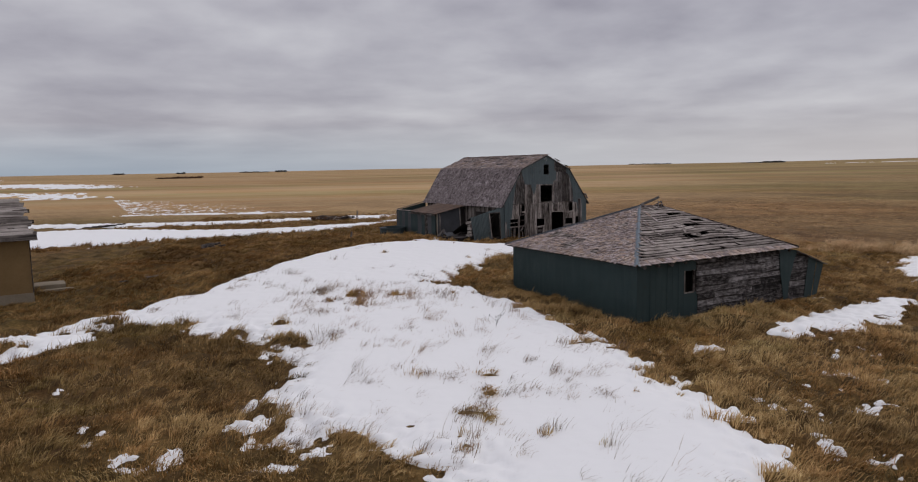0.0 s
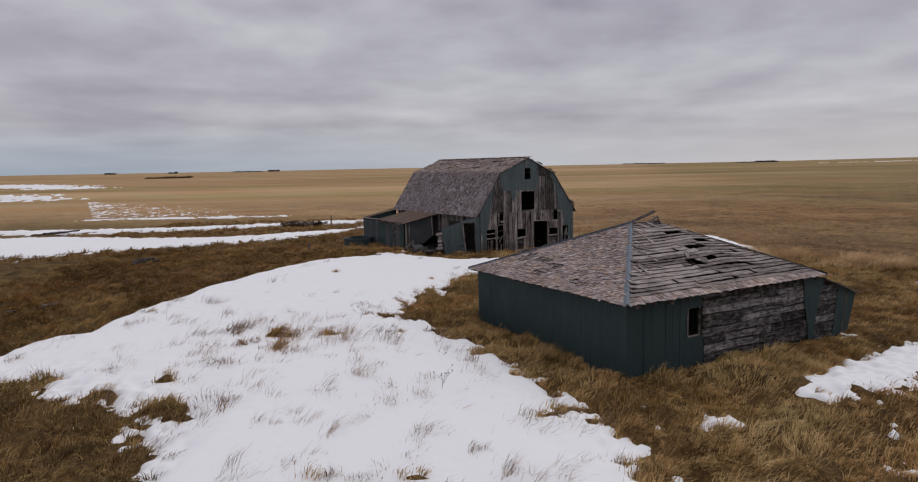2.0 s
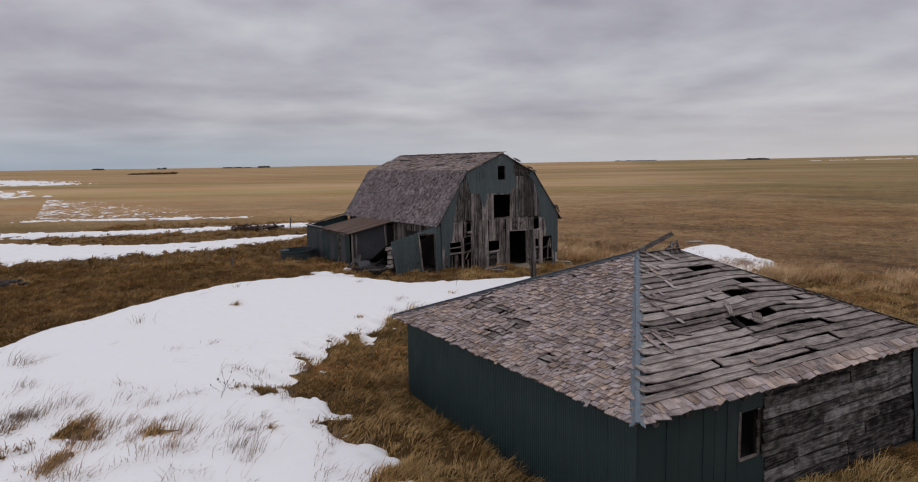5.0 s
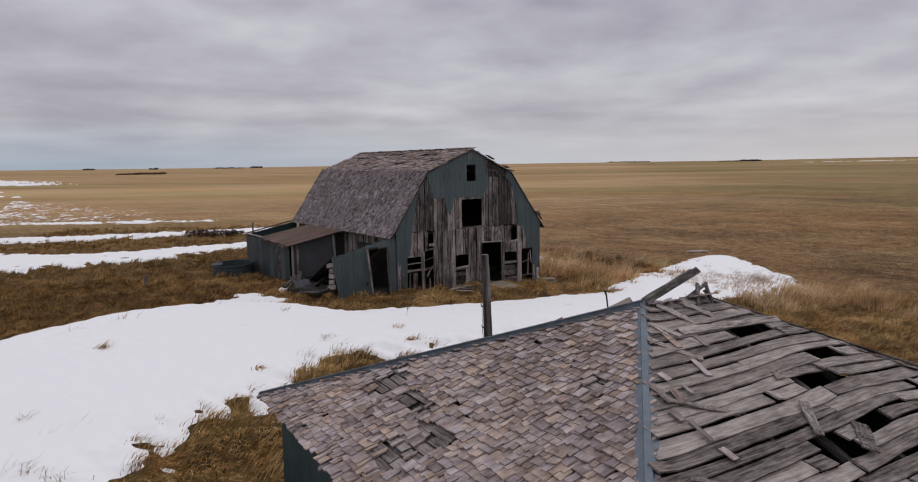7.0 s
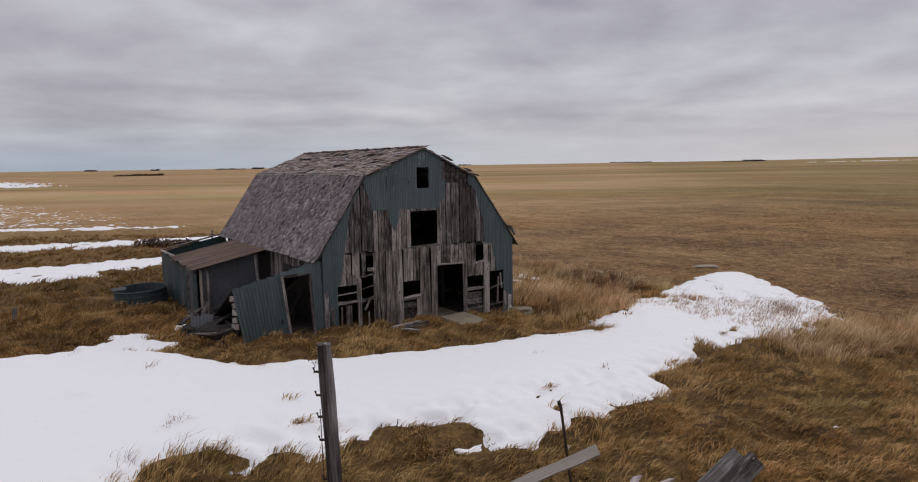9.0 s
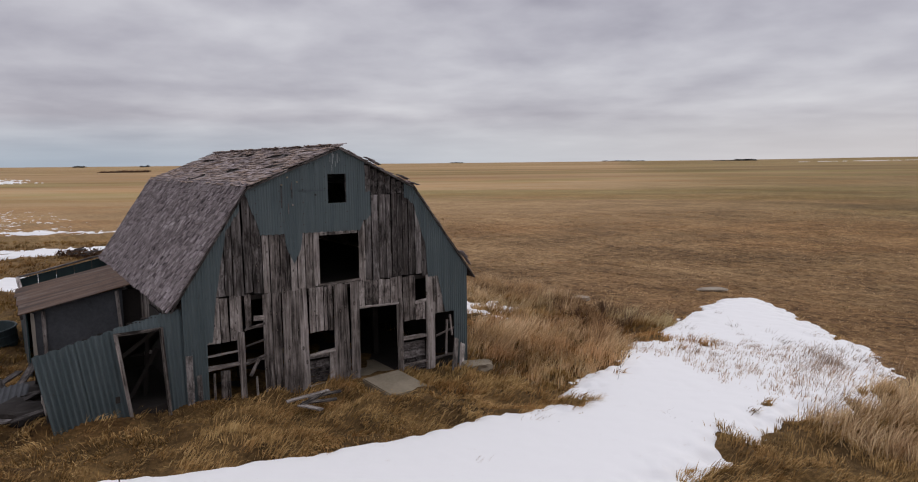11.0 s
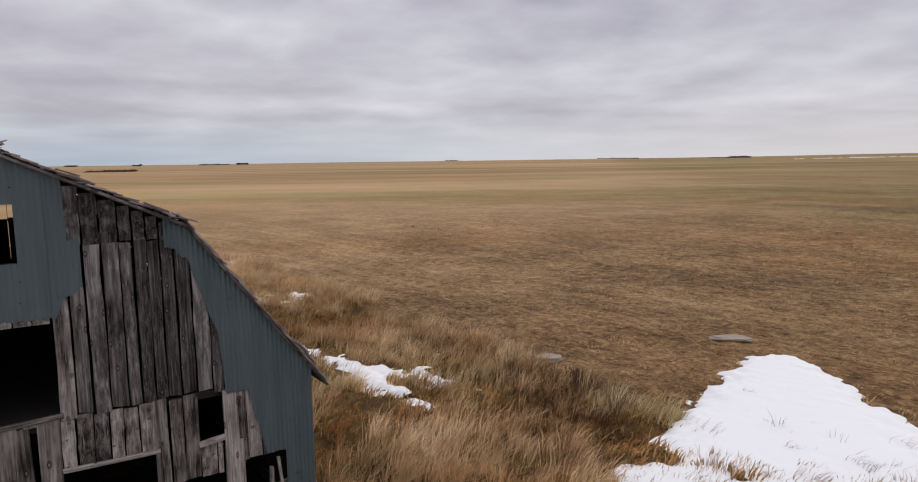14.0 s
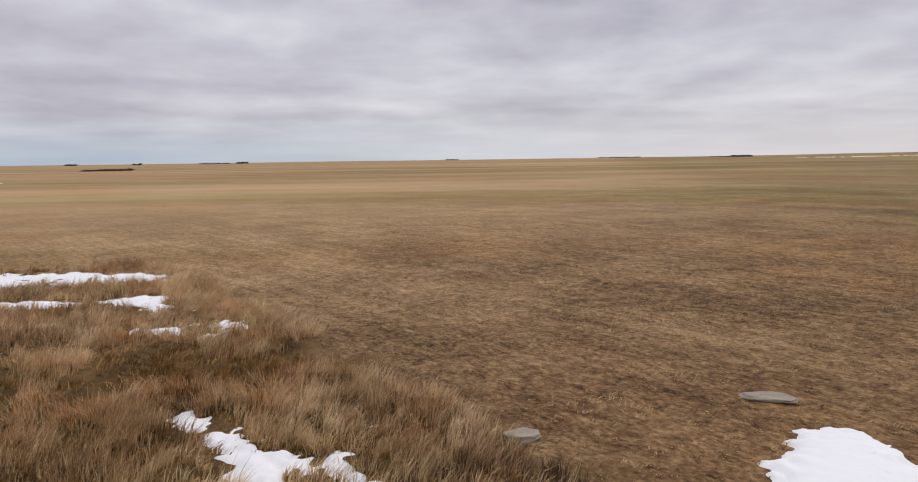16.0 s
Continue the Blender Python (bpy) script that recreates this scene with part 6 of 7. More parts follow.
    for k in range(46):
        xa, sa = rng.uniform(3.6, 6.6), rng.uniform(2.2, 4.6)
        if xa < RIDGE_A * sa / sn:
            continue
        base_at = Lc + Vector((xa, 0, 0)) + eyn * sa + ezn * (0.08 + 0.05 * rng.random())
        way = rng.uniform(-0.6, 0.9)
        out = Vector((math.cos(way), 0, 0)) + eyn * math.sin(way) + ezn * rng.uniform(0.02, 0.22)
        part("loose_shingle", rng.choice(WARM_SHINGLES), shed, "", axes(base_at, out, ezn, (rng.uniform(0.2, 0.55), rng.uniform(0.05, 0.13), 0.015)))
    return shed


make_shed()


# ---- other things in the yard ----
def make_house():
    """The corner of a stuccoed house with a grey board roof."""
    rng = random.Random(101)
    at = (-20.5, 32.45)
    z = stand(*at)
    house = tagged(empty("house", pose(*at, z, 0, 0, BARN_TURN)), "old house with ochre stucco walls and a grey board roof", "house")
    part("foundation", box_mesh("foundation", CONCRETE, -7.5, 0.0, 0.0, 6.5, -0.6, 0.42, 0.02), house, "cracked concrete foundation")
    wall = part("wall", box_mesh("wall", STUCCO, -7.46, -0.04, 0.04, 6.46, 0.42, 3.2), house)
    part("corner_trim", box_mesh("corner_trim", WOOD_DARK, -0.045, -0.005, 0.02, 0.10, 0.42, 3.2), wall)
    # stepped board eaves and roof courses
    for k in range(9):
        s = 0.12 * k
        zz = 3.15 + 0.21 * k
        m = axes((-7.9, -0.35 + s * 2.2, zz), (1, 0, 0), (0, -0.75, 0.66), (8.2 - 0.10 * (k % 3) - 0.05 * k, 0.34, 0.05))
        part("roof_board", rng.choice(WALL_PLANKS), house, "", m)
    for k in range(9):
        zz = 3.15 + 0.21 * k
        part("roof_end_board", box_mesh("roof_end_board", WOOD_DARK, -0.35 - 0.05 * k, -0.25 - 0.05 * k, -0.2 + 0.27 * k, 6.6 - 0.27 * k, zz - 0.05, zz + 0.10), house)
    for k, xx in enumerate((0.12, 0.05, -0.1)):
        part("rafter_end", box_mesh("rafter_end", WOOD_GREY, -0.6, xx + 0.2, 0.05 + 0.55 * k, 0.17 + 0.55 * k, 3.25 + 0.52 * k, 3.42 + 0.52 * k), house)
    step = tagged(empty("concrete_step", pose(-21.95, 34.6, stand(-21.95, 34.6), 0, 0, BARN_TURN)), "worn concrete step beside the house wall", "step")
    part("step_block", box_mesh("step_block", CONCRETE, 0.02, 1.45, 0.0, 1.5, -0.4, 0.33, 0.03), step)
    part("step_slab", box_mesh("step_slab", CONCRETE, 0.1, 1.8, -0.42, -0.005, -0.4, 0.13, 0.03), step)
    for k in range(2):
        board("loose_board", "weathered board lying in the grass", (-18.4 + 0.4 * k, 36.4 + 0.7 * k), 30 + 15 * k, 1.5, 0.2)


def board(name, label, at, turn, long, wide, tilt=0.0, lift=0.05, thick=0.04, pool=None, group="", category="board"):
    """A single loose board on the ground."""
    z = stand(*at) + lift
    rng = random.Random(int(1000 * abs(at[0]) + 7 * at[1]))
    d = Vector((math.cos(radians(turn)), math.sin(radians(turn)), math.sin(radians(tilt))))
    ob = new(name, rng.choice(pool or WALL_PLANKS))
    ob.matrix_basis = axes((at[0], at[1], z), d, (0, 0, 1), (long, wide, thick))
    return tagged(ob, label, category, group)


make_house()


def make_tank():
    """The round steel stock tank beside the annex."""
    at = barn_place(-8.85, 10.9)
    z = stand(at[0], at[1])
    tank = tagged(empty("stock_tank", pose(at[0], at[1], z - 0.05, 1.5, -2, 20)), "round dark steel stock tank in the grass", "stock tank")
    n, r, hgt = 40, 1.14, 0.66
    verts, faces = [], []
    prof = [(r, 0.0), (r, 0.12), (r + 0.02, 0.15), (r, 0.18), (r, 0.40), (r + 0.02, 0.43), (r, 0.46), (r, hgt), (r - 0.03, hgt), (r - 0.03, 0.10), (0.0, 0.10)]
    for i in range(n):
        a = 2 * math.pi * i / n
        verts += [(p * math.cos(a), p * math.sin(a), q) for p, q in prof]
    m = len(prof)
    for i in range(n):
        for j in range(m - 1):
            faces.append((i * m + j, (i + 1) % n * m + j, (i + 1) % n * m + j + 1, i * m + j + 1))
    part("tank_wall", mesh_of("tank_wall", verts, faces, STEEL), tank)
    verts, faces = [], []
    for i in range(n):
        a = 2 * math.pi * i / n
        for j in range(6):
            b = 2 * math.pi * j / 6
            q = r + 0.035 * math.cos(b)
            verts.append((q * math.cos(a), q * math.sin(a), hgt + 0.035 * math.sin(b)))
    for i in range(n):
        for j in range(6):
            faces.append((i * 6 + j, (i + 1) % n * 6 + j, (i + 1) % n * 6 + (j + 1) % 6, i * 6 + (j + 1) % 6))
    part("rolled_rim", mesh_of("rolled_rim", verts, faces, STEEL, True), tank)
    part("lid_piece", box_mesh("lid_piece", TAR, -1.2, -0.6, -0.35, 0.35, hgt + 0.02, hgt + 0.06), tank)


make_tank()


def tube(points, radius, sides=8):
    """Corners and faces of a round bar through the points; radius may be a list."""
    verts, faces = [], []
    pts = [Vector(p) for p in points]
    for i, p in enumerate(pts):
        d = (pts[min(i + 1, len(pts) - 1)] - pts[max(i - 1, 0)]).normalized()
        a = d.orthogonal().normalized()
        b = d.cross(a)
        r = radius[i] if isinstance(radius, (list, tuple)) else radius
        verts += [p + (a * math.cos(2 * math.pi * k / sides) + b * math.sin(2 * math.pi * k / sides)) * r for k in range(sides)]
    for i in range(len(pts) - 1):
        for k in range(sides):
            faces.append((i * sides + k, i * sides + (k + 1) % sides, (i + 1) * sides + (k + 1) % sides, (i + 1) * sides + k))
    faces += [tuple(range(sides - 1, -1, -1)), tuple(range((len(pts) - 1) * sides, len(pts) * sides))]
    return verts, faces


def make_pole():
    at = (7.06, 37.58)
    z = stand(*at)
    pole = tagged(empty("wooden_pole", pose(*at, z, 0.5, -2.4, 20)), "weathered square wooden pole with iron fittings", "pole")
    verts, faces = [], []
    rng = random.Random(7)
    for i in range(9):
        q = i / 8
        hw = 0.088 - 0.010 * q
        zz = -0.4 + 4.62 * q
        verts += [(a * hw + rng.uniform(-0.006, 0.006), b * hw * 0.8 + rng.uniform(-0.006, 0.006), zz) for a, b in ((-1, -0.8), (-0.8, -1), (0.8, -1), (1, -0.8), (1, 0.8), (0.8, 1), (-0.8, 1), (-1, 0.8))]
    for i in range(8):
        for k in range(8):
            faces.append((i * 8 + k, i * 8 + (k + 1) % 8, i * 8 + 8 + (k + 1) % 8, i * 8 + 8 + k))
    faces.append(tuple(range(64, 72)))
    part("post", mesh_of("post", verts, faces, wood("grey_pole", DARK, 0.1, False, 0.5, (9, 9, 0.8))), pole)
    for zz in (3.9, 3.62, 3.36, 3.08, 2.6):
        v, f = tube([(-0.06, 0, zz), (-0.13, 0, zz + 0.01), (-0.14, 0, zz + 0.06)], 0.016, 6)
        part("iron_hook", mesh_of("iron_hook", v, f, IRON), pole)
    v, f = tube([(-0.10, 0.02, 3.45), (-0.12, 0.02, 2.6), (-0.11, 0.02, 1.2)], 0.005, 5)
    part("hanging_wire", mesh_of("hanging_wire", v, f, IRON), pole)
    at = (10.13, 38.18)
    rod = tagged(empty("iron_rod", pose(*at, stand(*at), 0, -7, 0)), "thin rusted iron rod standing in the grass", "rod")
    v, f = tube([(0, 0, -0.2), (0.01, 0, 1.6), (0.0, 0, 3.3)], [0.022, 0.02, 0.018], 6)
    part("rod", mesh_of("rod", v, f, IRON), rod)
    v, f = tube([(0.0, 0, 3.27), (-0.02, 0, 3.36)], 0.024, 6)
    part("rod_head", mesh_of("rod_head", v, f, IRON), rod)


make_pole()


def lump(name, label, category, at, size, mat, seed, lift=0.0, turn=0):
    """A stone or block with a broken outline."""
    bm = bmesh.new()
    bmesh.ops.create_icosphere(bm, subdivisions=3, radius=1.0)
    for v in bm.verts:
        p = Vector((max(-0.9, min(0.9, v.co.x)), max(-0.85, min(0.85, v.co.y)), max(-0.6, min(0.55 - 0.25 * v.co.x, v.co.z))))
        v.co = p * (1 + 0.30 * noise.noise(p * 1.7 + Vector((seed * 3.1, 0, 0)))) 
        v.co = Vector((v.co.x * size[0], v.co.y * size[1], v.co.z * size[2]))
    me = bpy.data.meshes.new(name)
    bm.to_mesh(me)
    bm.free()
    me.materials.append(mat)
    ob = new(name, me)
    ob.matrix_basis = pose(at[0], at[1], stand(*at) + lift, 3, -4, turn)
    return tagged(ob, label, category)


def make_barn_front():
    """The slab at the door, boards and rubble before the barn."""
    p = barn_place(1.12, -1.12)
    slab = new("concrete_slab", box_mesh("concrete_slab", CONCRETE, -0.64, 0.64, -0.85, 0.85, -0.25, 0.04, 0.03))
    slab.matrix_basis = pose(p[0], p[1], 1.25, 2.5, -1, BARN_TURN + 3)
    tagged(slab, "pale concrete slab at the barn doorway", "slab")
    q = barn_place(4.22, -0.85)
    lump("concrete_block", "pale broken concrete block leaning by the barn corner", "concrete block", (q[0], q[1]), (0.62, 0.36, 0.28), CONCRETE, 3, 0.1, 20)
    for k, (u, v, turn, ln) in enumerate(((3.75, -0.35, 60, 1.25), (3.9, -0.5, 75, 1.0))):
        a = barn_place(u - 0.25, v - 0.3)
        d = Vector((TURN_U * 0.42 + TURN_V * 0.50) + UP * 0.75)
        ob = new("leaning_board", WALL_PLANKS[k])
        ob.matrix_basis = axes((a[0], a[1], stand(a[0], a[1]) - 0.02), d, -TURN_V, (ln, 0.19, 0.03))
        tagged(ob, "grey board leaning on the barn corner", "board", "boards before the barn")
    for u, v, turn, ln in ((-2.0, -1.7, 50, 1.0), (-1.9, -1.5, -5, 0.9), (-2.2, -1.2, 20, 1.2), (-1.6, -1.2, 12, 0.9), (-2.0, -1.6, -50, 0.8)):
        a = barn_place(u, v)
        board("loose_board", "grey board lying in grass before the barn", (a[0], a[1]), turn + BARN_TURN - 20, ln, 0.15, 3, 0.14, group="boards before the barn")
    for u, v, turn, ln, ti in ((-8.3, 1.6, 60, 1.6, 14), (-8.5, 2.4, 20, 1.9, 10), (-8.0, 3.2, 100, 1.5, 18), (-8.9, 1.2, -20, 1.2, 6), (-8.2, 0.6, 40, 1.4, 10), (-8.8, 3.0, 75, 1.3, 16), (-8.1, 2.0, 140, 1.2, 24)):
        a = barn_place(u, v)
        board("rubble_board", "dark broken board in the heap beside the lean-to", (a[0], a[1]), turn, ln, 0.2, ti, 0.2, pool=DARK_PLANKS, group="heap of broken boards")
    for k, (u, v, size) in enumerate(((-8.0, 1.5, (0.75, 0.6, 0.42)), (-7.8, 2.7, (0.8, 0.7, 0.5)), (-8.5, 2.2, (0.5, 0.45, 0.25)))):
        a = barn_place(u, v)
        lump("rubble_heap", "dark heap of earth and rotten boards", "rubble", (a[0], a[1]), size, INSIDE, 11 + k, 0.12, 30 * k)
    a = barn_place(-8.25, 1.9)
    ob = new("fallen_sheet", corrugated("fallen_sheet", TAR, -0.4, 0.4, lambda x: 0.0, lambda x: 0.75 + 0.1 * math.sin(7 * x), depth=0.02, pitch=0.12))
    ob.matrix_basis = pose(a[0], a[1], stand(a[0], a[1]) + 0.26, -66, 10, 25)
    tagged(ob, "small fallen dark sheet on the rubble", "roof sheet")


make_barn_front()

lump("field_stone", "flat grey stone at the edge of the field", "stone", (17.1, 71.3), (0.55, 0.30, 0.2), STONE, 1, 0.08, 10)
lump("field_stone", "pale low stone slab in the stubble", "stone", (25.1, 74.2), (0.85, 0.34, 0.12), STONE, 5, 0.10, -30)
lump("field_stone", "grey stone in the tall grass", "stone", (-3.5, 84.6), (0.95, 0.4, 0.2), STONE, 6, 0.12, 0)


def make_weed(at, tall, seed):
    """A dead branching weed with dark seed heads."""
    rng = random.Random(seed)
    verts, faces = [], []

    def stem(a, b, r):
        v, f = tube([a, (Vector(a) + Vector(b)) / 2 + Vector((rng.uniform(-0.02, 0.02), rng.uniform(-0.02, 0.02), 0.01)), b], r, 4)
        o = len(verts)
        verts.extend(v)
        faces.extend(tuple(k + o for k in q) for q in f)
    top = Vector((rng.uniform(0.05, 0.25), rng.uniform(-0.1, 0.1), tall))
    stem((0, 0, -0.05), top, 0.005)
    tips = [top]
    for k in range(7):
        a = top * rng.uniform(0.3, 0.9)
        b = a + Vector((rng.uniform(-0.3, 0.35), rng.uniform(-0.25, 0.25), rng.uniform(0.1, 0.35)))
        stem(a, b, 0.0035)
        tips.append(b)
    weed = tagged(empty("dead_weed", pose(*at, stand(*at) + 0.15)), "dead branching weed with dark seed heads in snow", "weed", "dead weeds in the snow")
    part("stem", mesh_of("stem", verts, faces, IRON), weed)
    for t in tips:
        part("seed_head", mesh_of("seed_head", *tube([t, t + Vector((0, 0, 0.025)), t + Vector((0, 0, 0.05))], [0.008, 0.017, 0.008], 6), IRON), weed)


for k, (at, tall) in enumerate((((15.35, 56.9), 0.8), ((1.8, 25.4), 0.55), ((-1.8, 33.2), 0.5), ((4.4, 48.2), 0.4))):
    make_weed(at, tall, 300 + k)


def make_brush_piles():
    for k in range(10):
        rng = random.Random(200 + k)
        board("log", "dark broken timber in a heap in the grass", (-18.6 + rng.uniform(-0.7, 0.9), 50.0 + rng.uniform(-0.4, 0.6)), rng.uniform(-25, 25), rng.uniform(0.4, 0.9), 0.13, rng.uniform(-4, 12), 0.14 + 0.03 * k, 0.12, DARK_PLANKS, "heap of old timber", "timber")
    for k in range(5):
        rng = random.Random(230 + k)
        board("log", "grey timber lying in the snow strip", (-50 + 3 * rng.random(), 85 + 3 * rng.random()), rng.uniform(-20, 30), rng.uniform(1.4, 2.6), 0.2, rng.uniform(0, 6), 0.15, 0.15, DARK_PLANKS, "timbers by the house", "timber")
    for k in range(14):
        rng = random.Random(260 + k)
        board("log", "dark fallen branch at the field edge", (-21 + 5 * rng.random(), 90 + 3.0 * rng.random()), rng.uniform(-30, 30), rng.uniform(0.7, 1.6), 0.14, rng.uniform(0, 16), 0.12 + 0.03 * k, 0.12, DARK_PLANKS, "pile of branches", "branch")
    for at, hgt in (((-15.5, 96.0), 1.2), ((-9.2, 56.4), 0.55)):
        post = new("fence_post", mesh_of("fence_post", *tube([(0, 0, -0.3), (0.02, 0, hgt * 0.5), (0.05, 0.02, hgt)], [0.09, 0.085, 0.07]), WOOD_DARK))
        post.matrix_basis = pose(*at, stand(*at))
        tagged(post, "short dark wooden post stump in grass", "post", "old posts")
    fence_mesh = mesh_of("fence_post", *tube([(0, 0, -0.3), (0.02, 0, 1.0), (0.03, 0.02, 1.9)], [0.13, 0.12, 0.11]), WOOD_GREY)
    first = None
    for k in range(12):
        x, y = -215 - 10 * k, 262 + 7 * k
        if first is None:
            first = tagged(new("fence_post", fence_mesh), "grey wooden post of a far field fence", "post", "posts of the far fence")
            first.matrix_basis = pose(x, y, stand(x, y))
        else:
            copy_thing(first, pose(x, y, stand(x, y)))


make_brush_piles()


# ---- far trees and brush ----
def scrub(name, label, category, at, long, deep, tall, count, size, mat, seed, turn=0.0):
    """A far clump of trees or brush: trunks and many small leaf and twig facets with an uneven top."""
    rng = np.random.default_rng(seed)
    px = rng.uniform(-0.5, 0.5, count)
    env = 0.35 + 0.65 * lattice(px * long / 14.0 + 50, np.zeros(count) + seed, 3)
    pz = rng.random(count) ** 0.8 * tall * env
    py = rng.normal(0, 0.3, count) * deep
    x, y = px * long, py
    c, s = math.cos(radians(turn)), math.sin(radians(turn))
    wx, wy = at[0] + x * c - y * s, at[1] + x * s + y * c
    centre = np.stack([wx, wy, rise(wx, wy) + pz], 1)
    tri = centre[:, None, :] + rng.normal(0, 1, (count, 3, 3)) * size
    faces = np.arange(count * 3).reshape(-1, 3)
    ob = new(name, mesh_arrays(name, tri.reshape(-1, 3), faces, mat))
    return tagged(ob, label, category, kind="stuff")


scrub("far_trees", "dark shelterbelt trees on the horizon", "trees", (1310, 2960), 90, 30, 8.5, 4200, 1.0, FAR_TREE, 1)
scrub("far_trees", "low dark trees on the horizon", "trees", (1215, 2960), 90, 25, 4, 1100, 0.9, FAR_TREE, 2)
scrub("far_trees", "far dark clump of trees", "trees", (-1570, 2980), 50, 25, 7, 1200, 1.0, FAR_TREE, 3)
scrub("far_trees", "far dark clump of trees", "trees", (-1300, 3000), 35, 20, 8, 900, 1.2, FAR_TREE, 4)
scrub("far_trees", "far dark row of trees", "trees", (-850, 3000), 50, 20, 8, 1300, 1.0, FAR_TREE, 5)
scrub("far_trees", "far dark row of trees", "trees", (-970, 3000), 130, 20, 5, 1500, 1.0, FAR_TREE, 6)
scrub("far_trees", "far dark row of trees", "trees", (60, 3300), 60, 20, 6, 900, 1.0, FAR_TREE, 7)
scrub("far_trees", "far farmstead trees on the eastern rise", "trees", (760, 2900), 180, 20, 5, 1500, 1.0, FAR_TREE, 8)
scrub("far_brush", "reddish brown brush line in a far hollow", "brush", (-326, 750), 50, 10, 2.4, 2500, 0.5, BRUSH, 9)
scrub("brush_pile", "brown heap of brush and twigs at the field edge", "brush", (-18.6, 91.8), 5.0, 1.0, 0.65, 900, 0.10, BRUSH, 10)


# ---- grass ----
def snow_here(x, y):
    d = main_snow(x, y)
    for f in (EAST_PATCH, FAR_EAST, GREY_ICE, CRUMBS, CRUMBS_WEST, YARD_PATCH, BARN_EAST, BARN_NORTH, STRIP_A, STRIP_B):
        d = np.maximum(d, f(x, y))
    return d


def built_over(x, y):
    """Whether a place lies under a building."""
    du, dv = x - BARN_AT[0], y - BARN_AT[1]
    u, v = du * TURN_U[0] + dv * TURN_U[1], du * TURN_V[0] + dv * TURN_V[1]
    barn = (np.abs(u) < HALF) & (v > -0.02) & (v < BARN_LONG)
    side = (u > -7.5) & (u < -4.3) & (v > -0.02) & (v < 12.6)
    slab = (u > 0.3) & (u < 1.7) & (v > -2.35) & (v < 0.1)
    ca, sa = math.cos(0.526), math.sin(0.526)
    ex, ey = x - SHED_N[0], y - SHED_N[1]
    p, q = ex * ca + ey * sa, -ex * sa + ey * ca
    shed = (p > OVER - 0.22) & (p < SHED_L + 1.2) & (q > OVER - 0.22) & (q < SHED_W - OVER) & ((p < 6.7) | (q < 4.7))
    hu, hv = x + 20.5, y - 32.45
    a, b = hu * TURN_U[0] + hv * TURN_U[1], hu * TURN_V[0] + hv * TURN_V[1]
    house = (a > -7.5) & (a < 0) & (b > 0) & (b < 6.5)
    return barn | side | slab | shed | house


def field_side(x, y):
    """Positive in the worked fields east and north, negative in the yard."""
    wob = (lattice(x / 4.0, y / 4.0, 61) - 0.5) * 3.0
    return np.minimum(0.838 * (x - 17) + 0.545 * (y - 69.5), 0.316 * (x - 24) + 0.949 * (y - 57)) + wob


def grass(name, label, xs, ys, count, tall, spread, lean, mat, seed, width=0.012, wind=(0.9, -0.25), category="grass", flare=0.6, over=None):
    """Tufts of blades at the given places: count blades each, tall (low, high), flung outwards and leaning with the wind; over(x, y) is the snow that buries their feet."""
    rng = np.random.default_rng(seed)
    n = len(xs) * count
    bx, by = np.repeat(xs, count), np.repeat(ys, count)
    size = np.repeat(rng.uniform(0.45, 1.0, len(xs)) + 0.8 * np.clip(lattice(xs / 0.9, ys / 0.9, 77) - 0.35, 0, None), count)
    turn = np.repeat(rng.normal(0, 0.3, len(xs)) + 3.4 * (lattice(xs / 1.3, ys / 1.3, 88) - 0.5), count)
    a = rng.uniform(0, 2 * np.pi, n)
    r = np.abs(rng.normal(0, spread, n)) * size
    ox, oy = r * np.cos(a), r * np.sin(a)
    hgt = rng.uniform(*tall, n) * size
    out = rng.uniform(0.1, 0.8, n)
    w = np.arctan2(wind[1], wind[0]) + turn
    dx = out * np.cos(a) * flare + lean * np.cos(w) * rng.uniform(0.5, 1.3, n)
    dy = out * np.sin(a) * flare + lean * np.sin(w) * rng.uniform(0.5, 1.3, n)
    px, py = bx + ox, by + oy
    mat_top = tussock(px, py) - 0.02
    pz = rise(px, py) + (mat_top if over is None else np.maximum(mat_top, over(px, py) - 0.05))
    root = np.stack([px, py, pz], 1)
    knee = root + np.stack([dx * 0.28, dy * 0.28, np.ones(n) * 0.55], 1) * (hgt / np.sqrt(0.0784 * (dx * dx + dy * dy) + 0.3025) * 0.5)[:, None]
    fall = np.clip(0.75 - (0.55 * lean + 0.2 * flare) * rng.random(n), -0.15, 1)
    tip = knee + np.stack([dx, dy, fall], 1) * (hgt / np.sqrt(dx * dx + dy * dy + fall * fall) * 0.5)[:, None]
    b = rng.uniform(0, np.pi, n)
    side = np.stack([np.cos(b) * width, np.sin(b) * width, np.zeros(n)], 1)
    v = np.stack([root - side, root + side, knee + side * 0.8, knee - side * 0.8, tip], 1).reshape(-1, 3)
    k = (np.arange(n) * 5)[:, None]
    faces = np.concatenate([k + np.array([[0, 1, 2]]), k + np.array([[0, 2, 3]]), k + np.array([[3, 2, 4]])], 1).reshape(-1, 3)
    ob = new(name, mesh_arrays(name, v, faces, mat))
    return tagged(ob, label, category, kind="stuff")


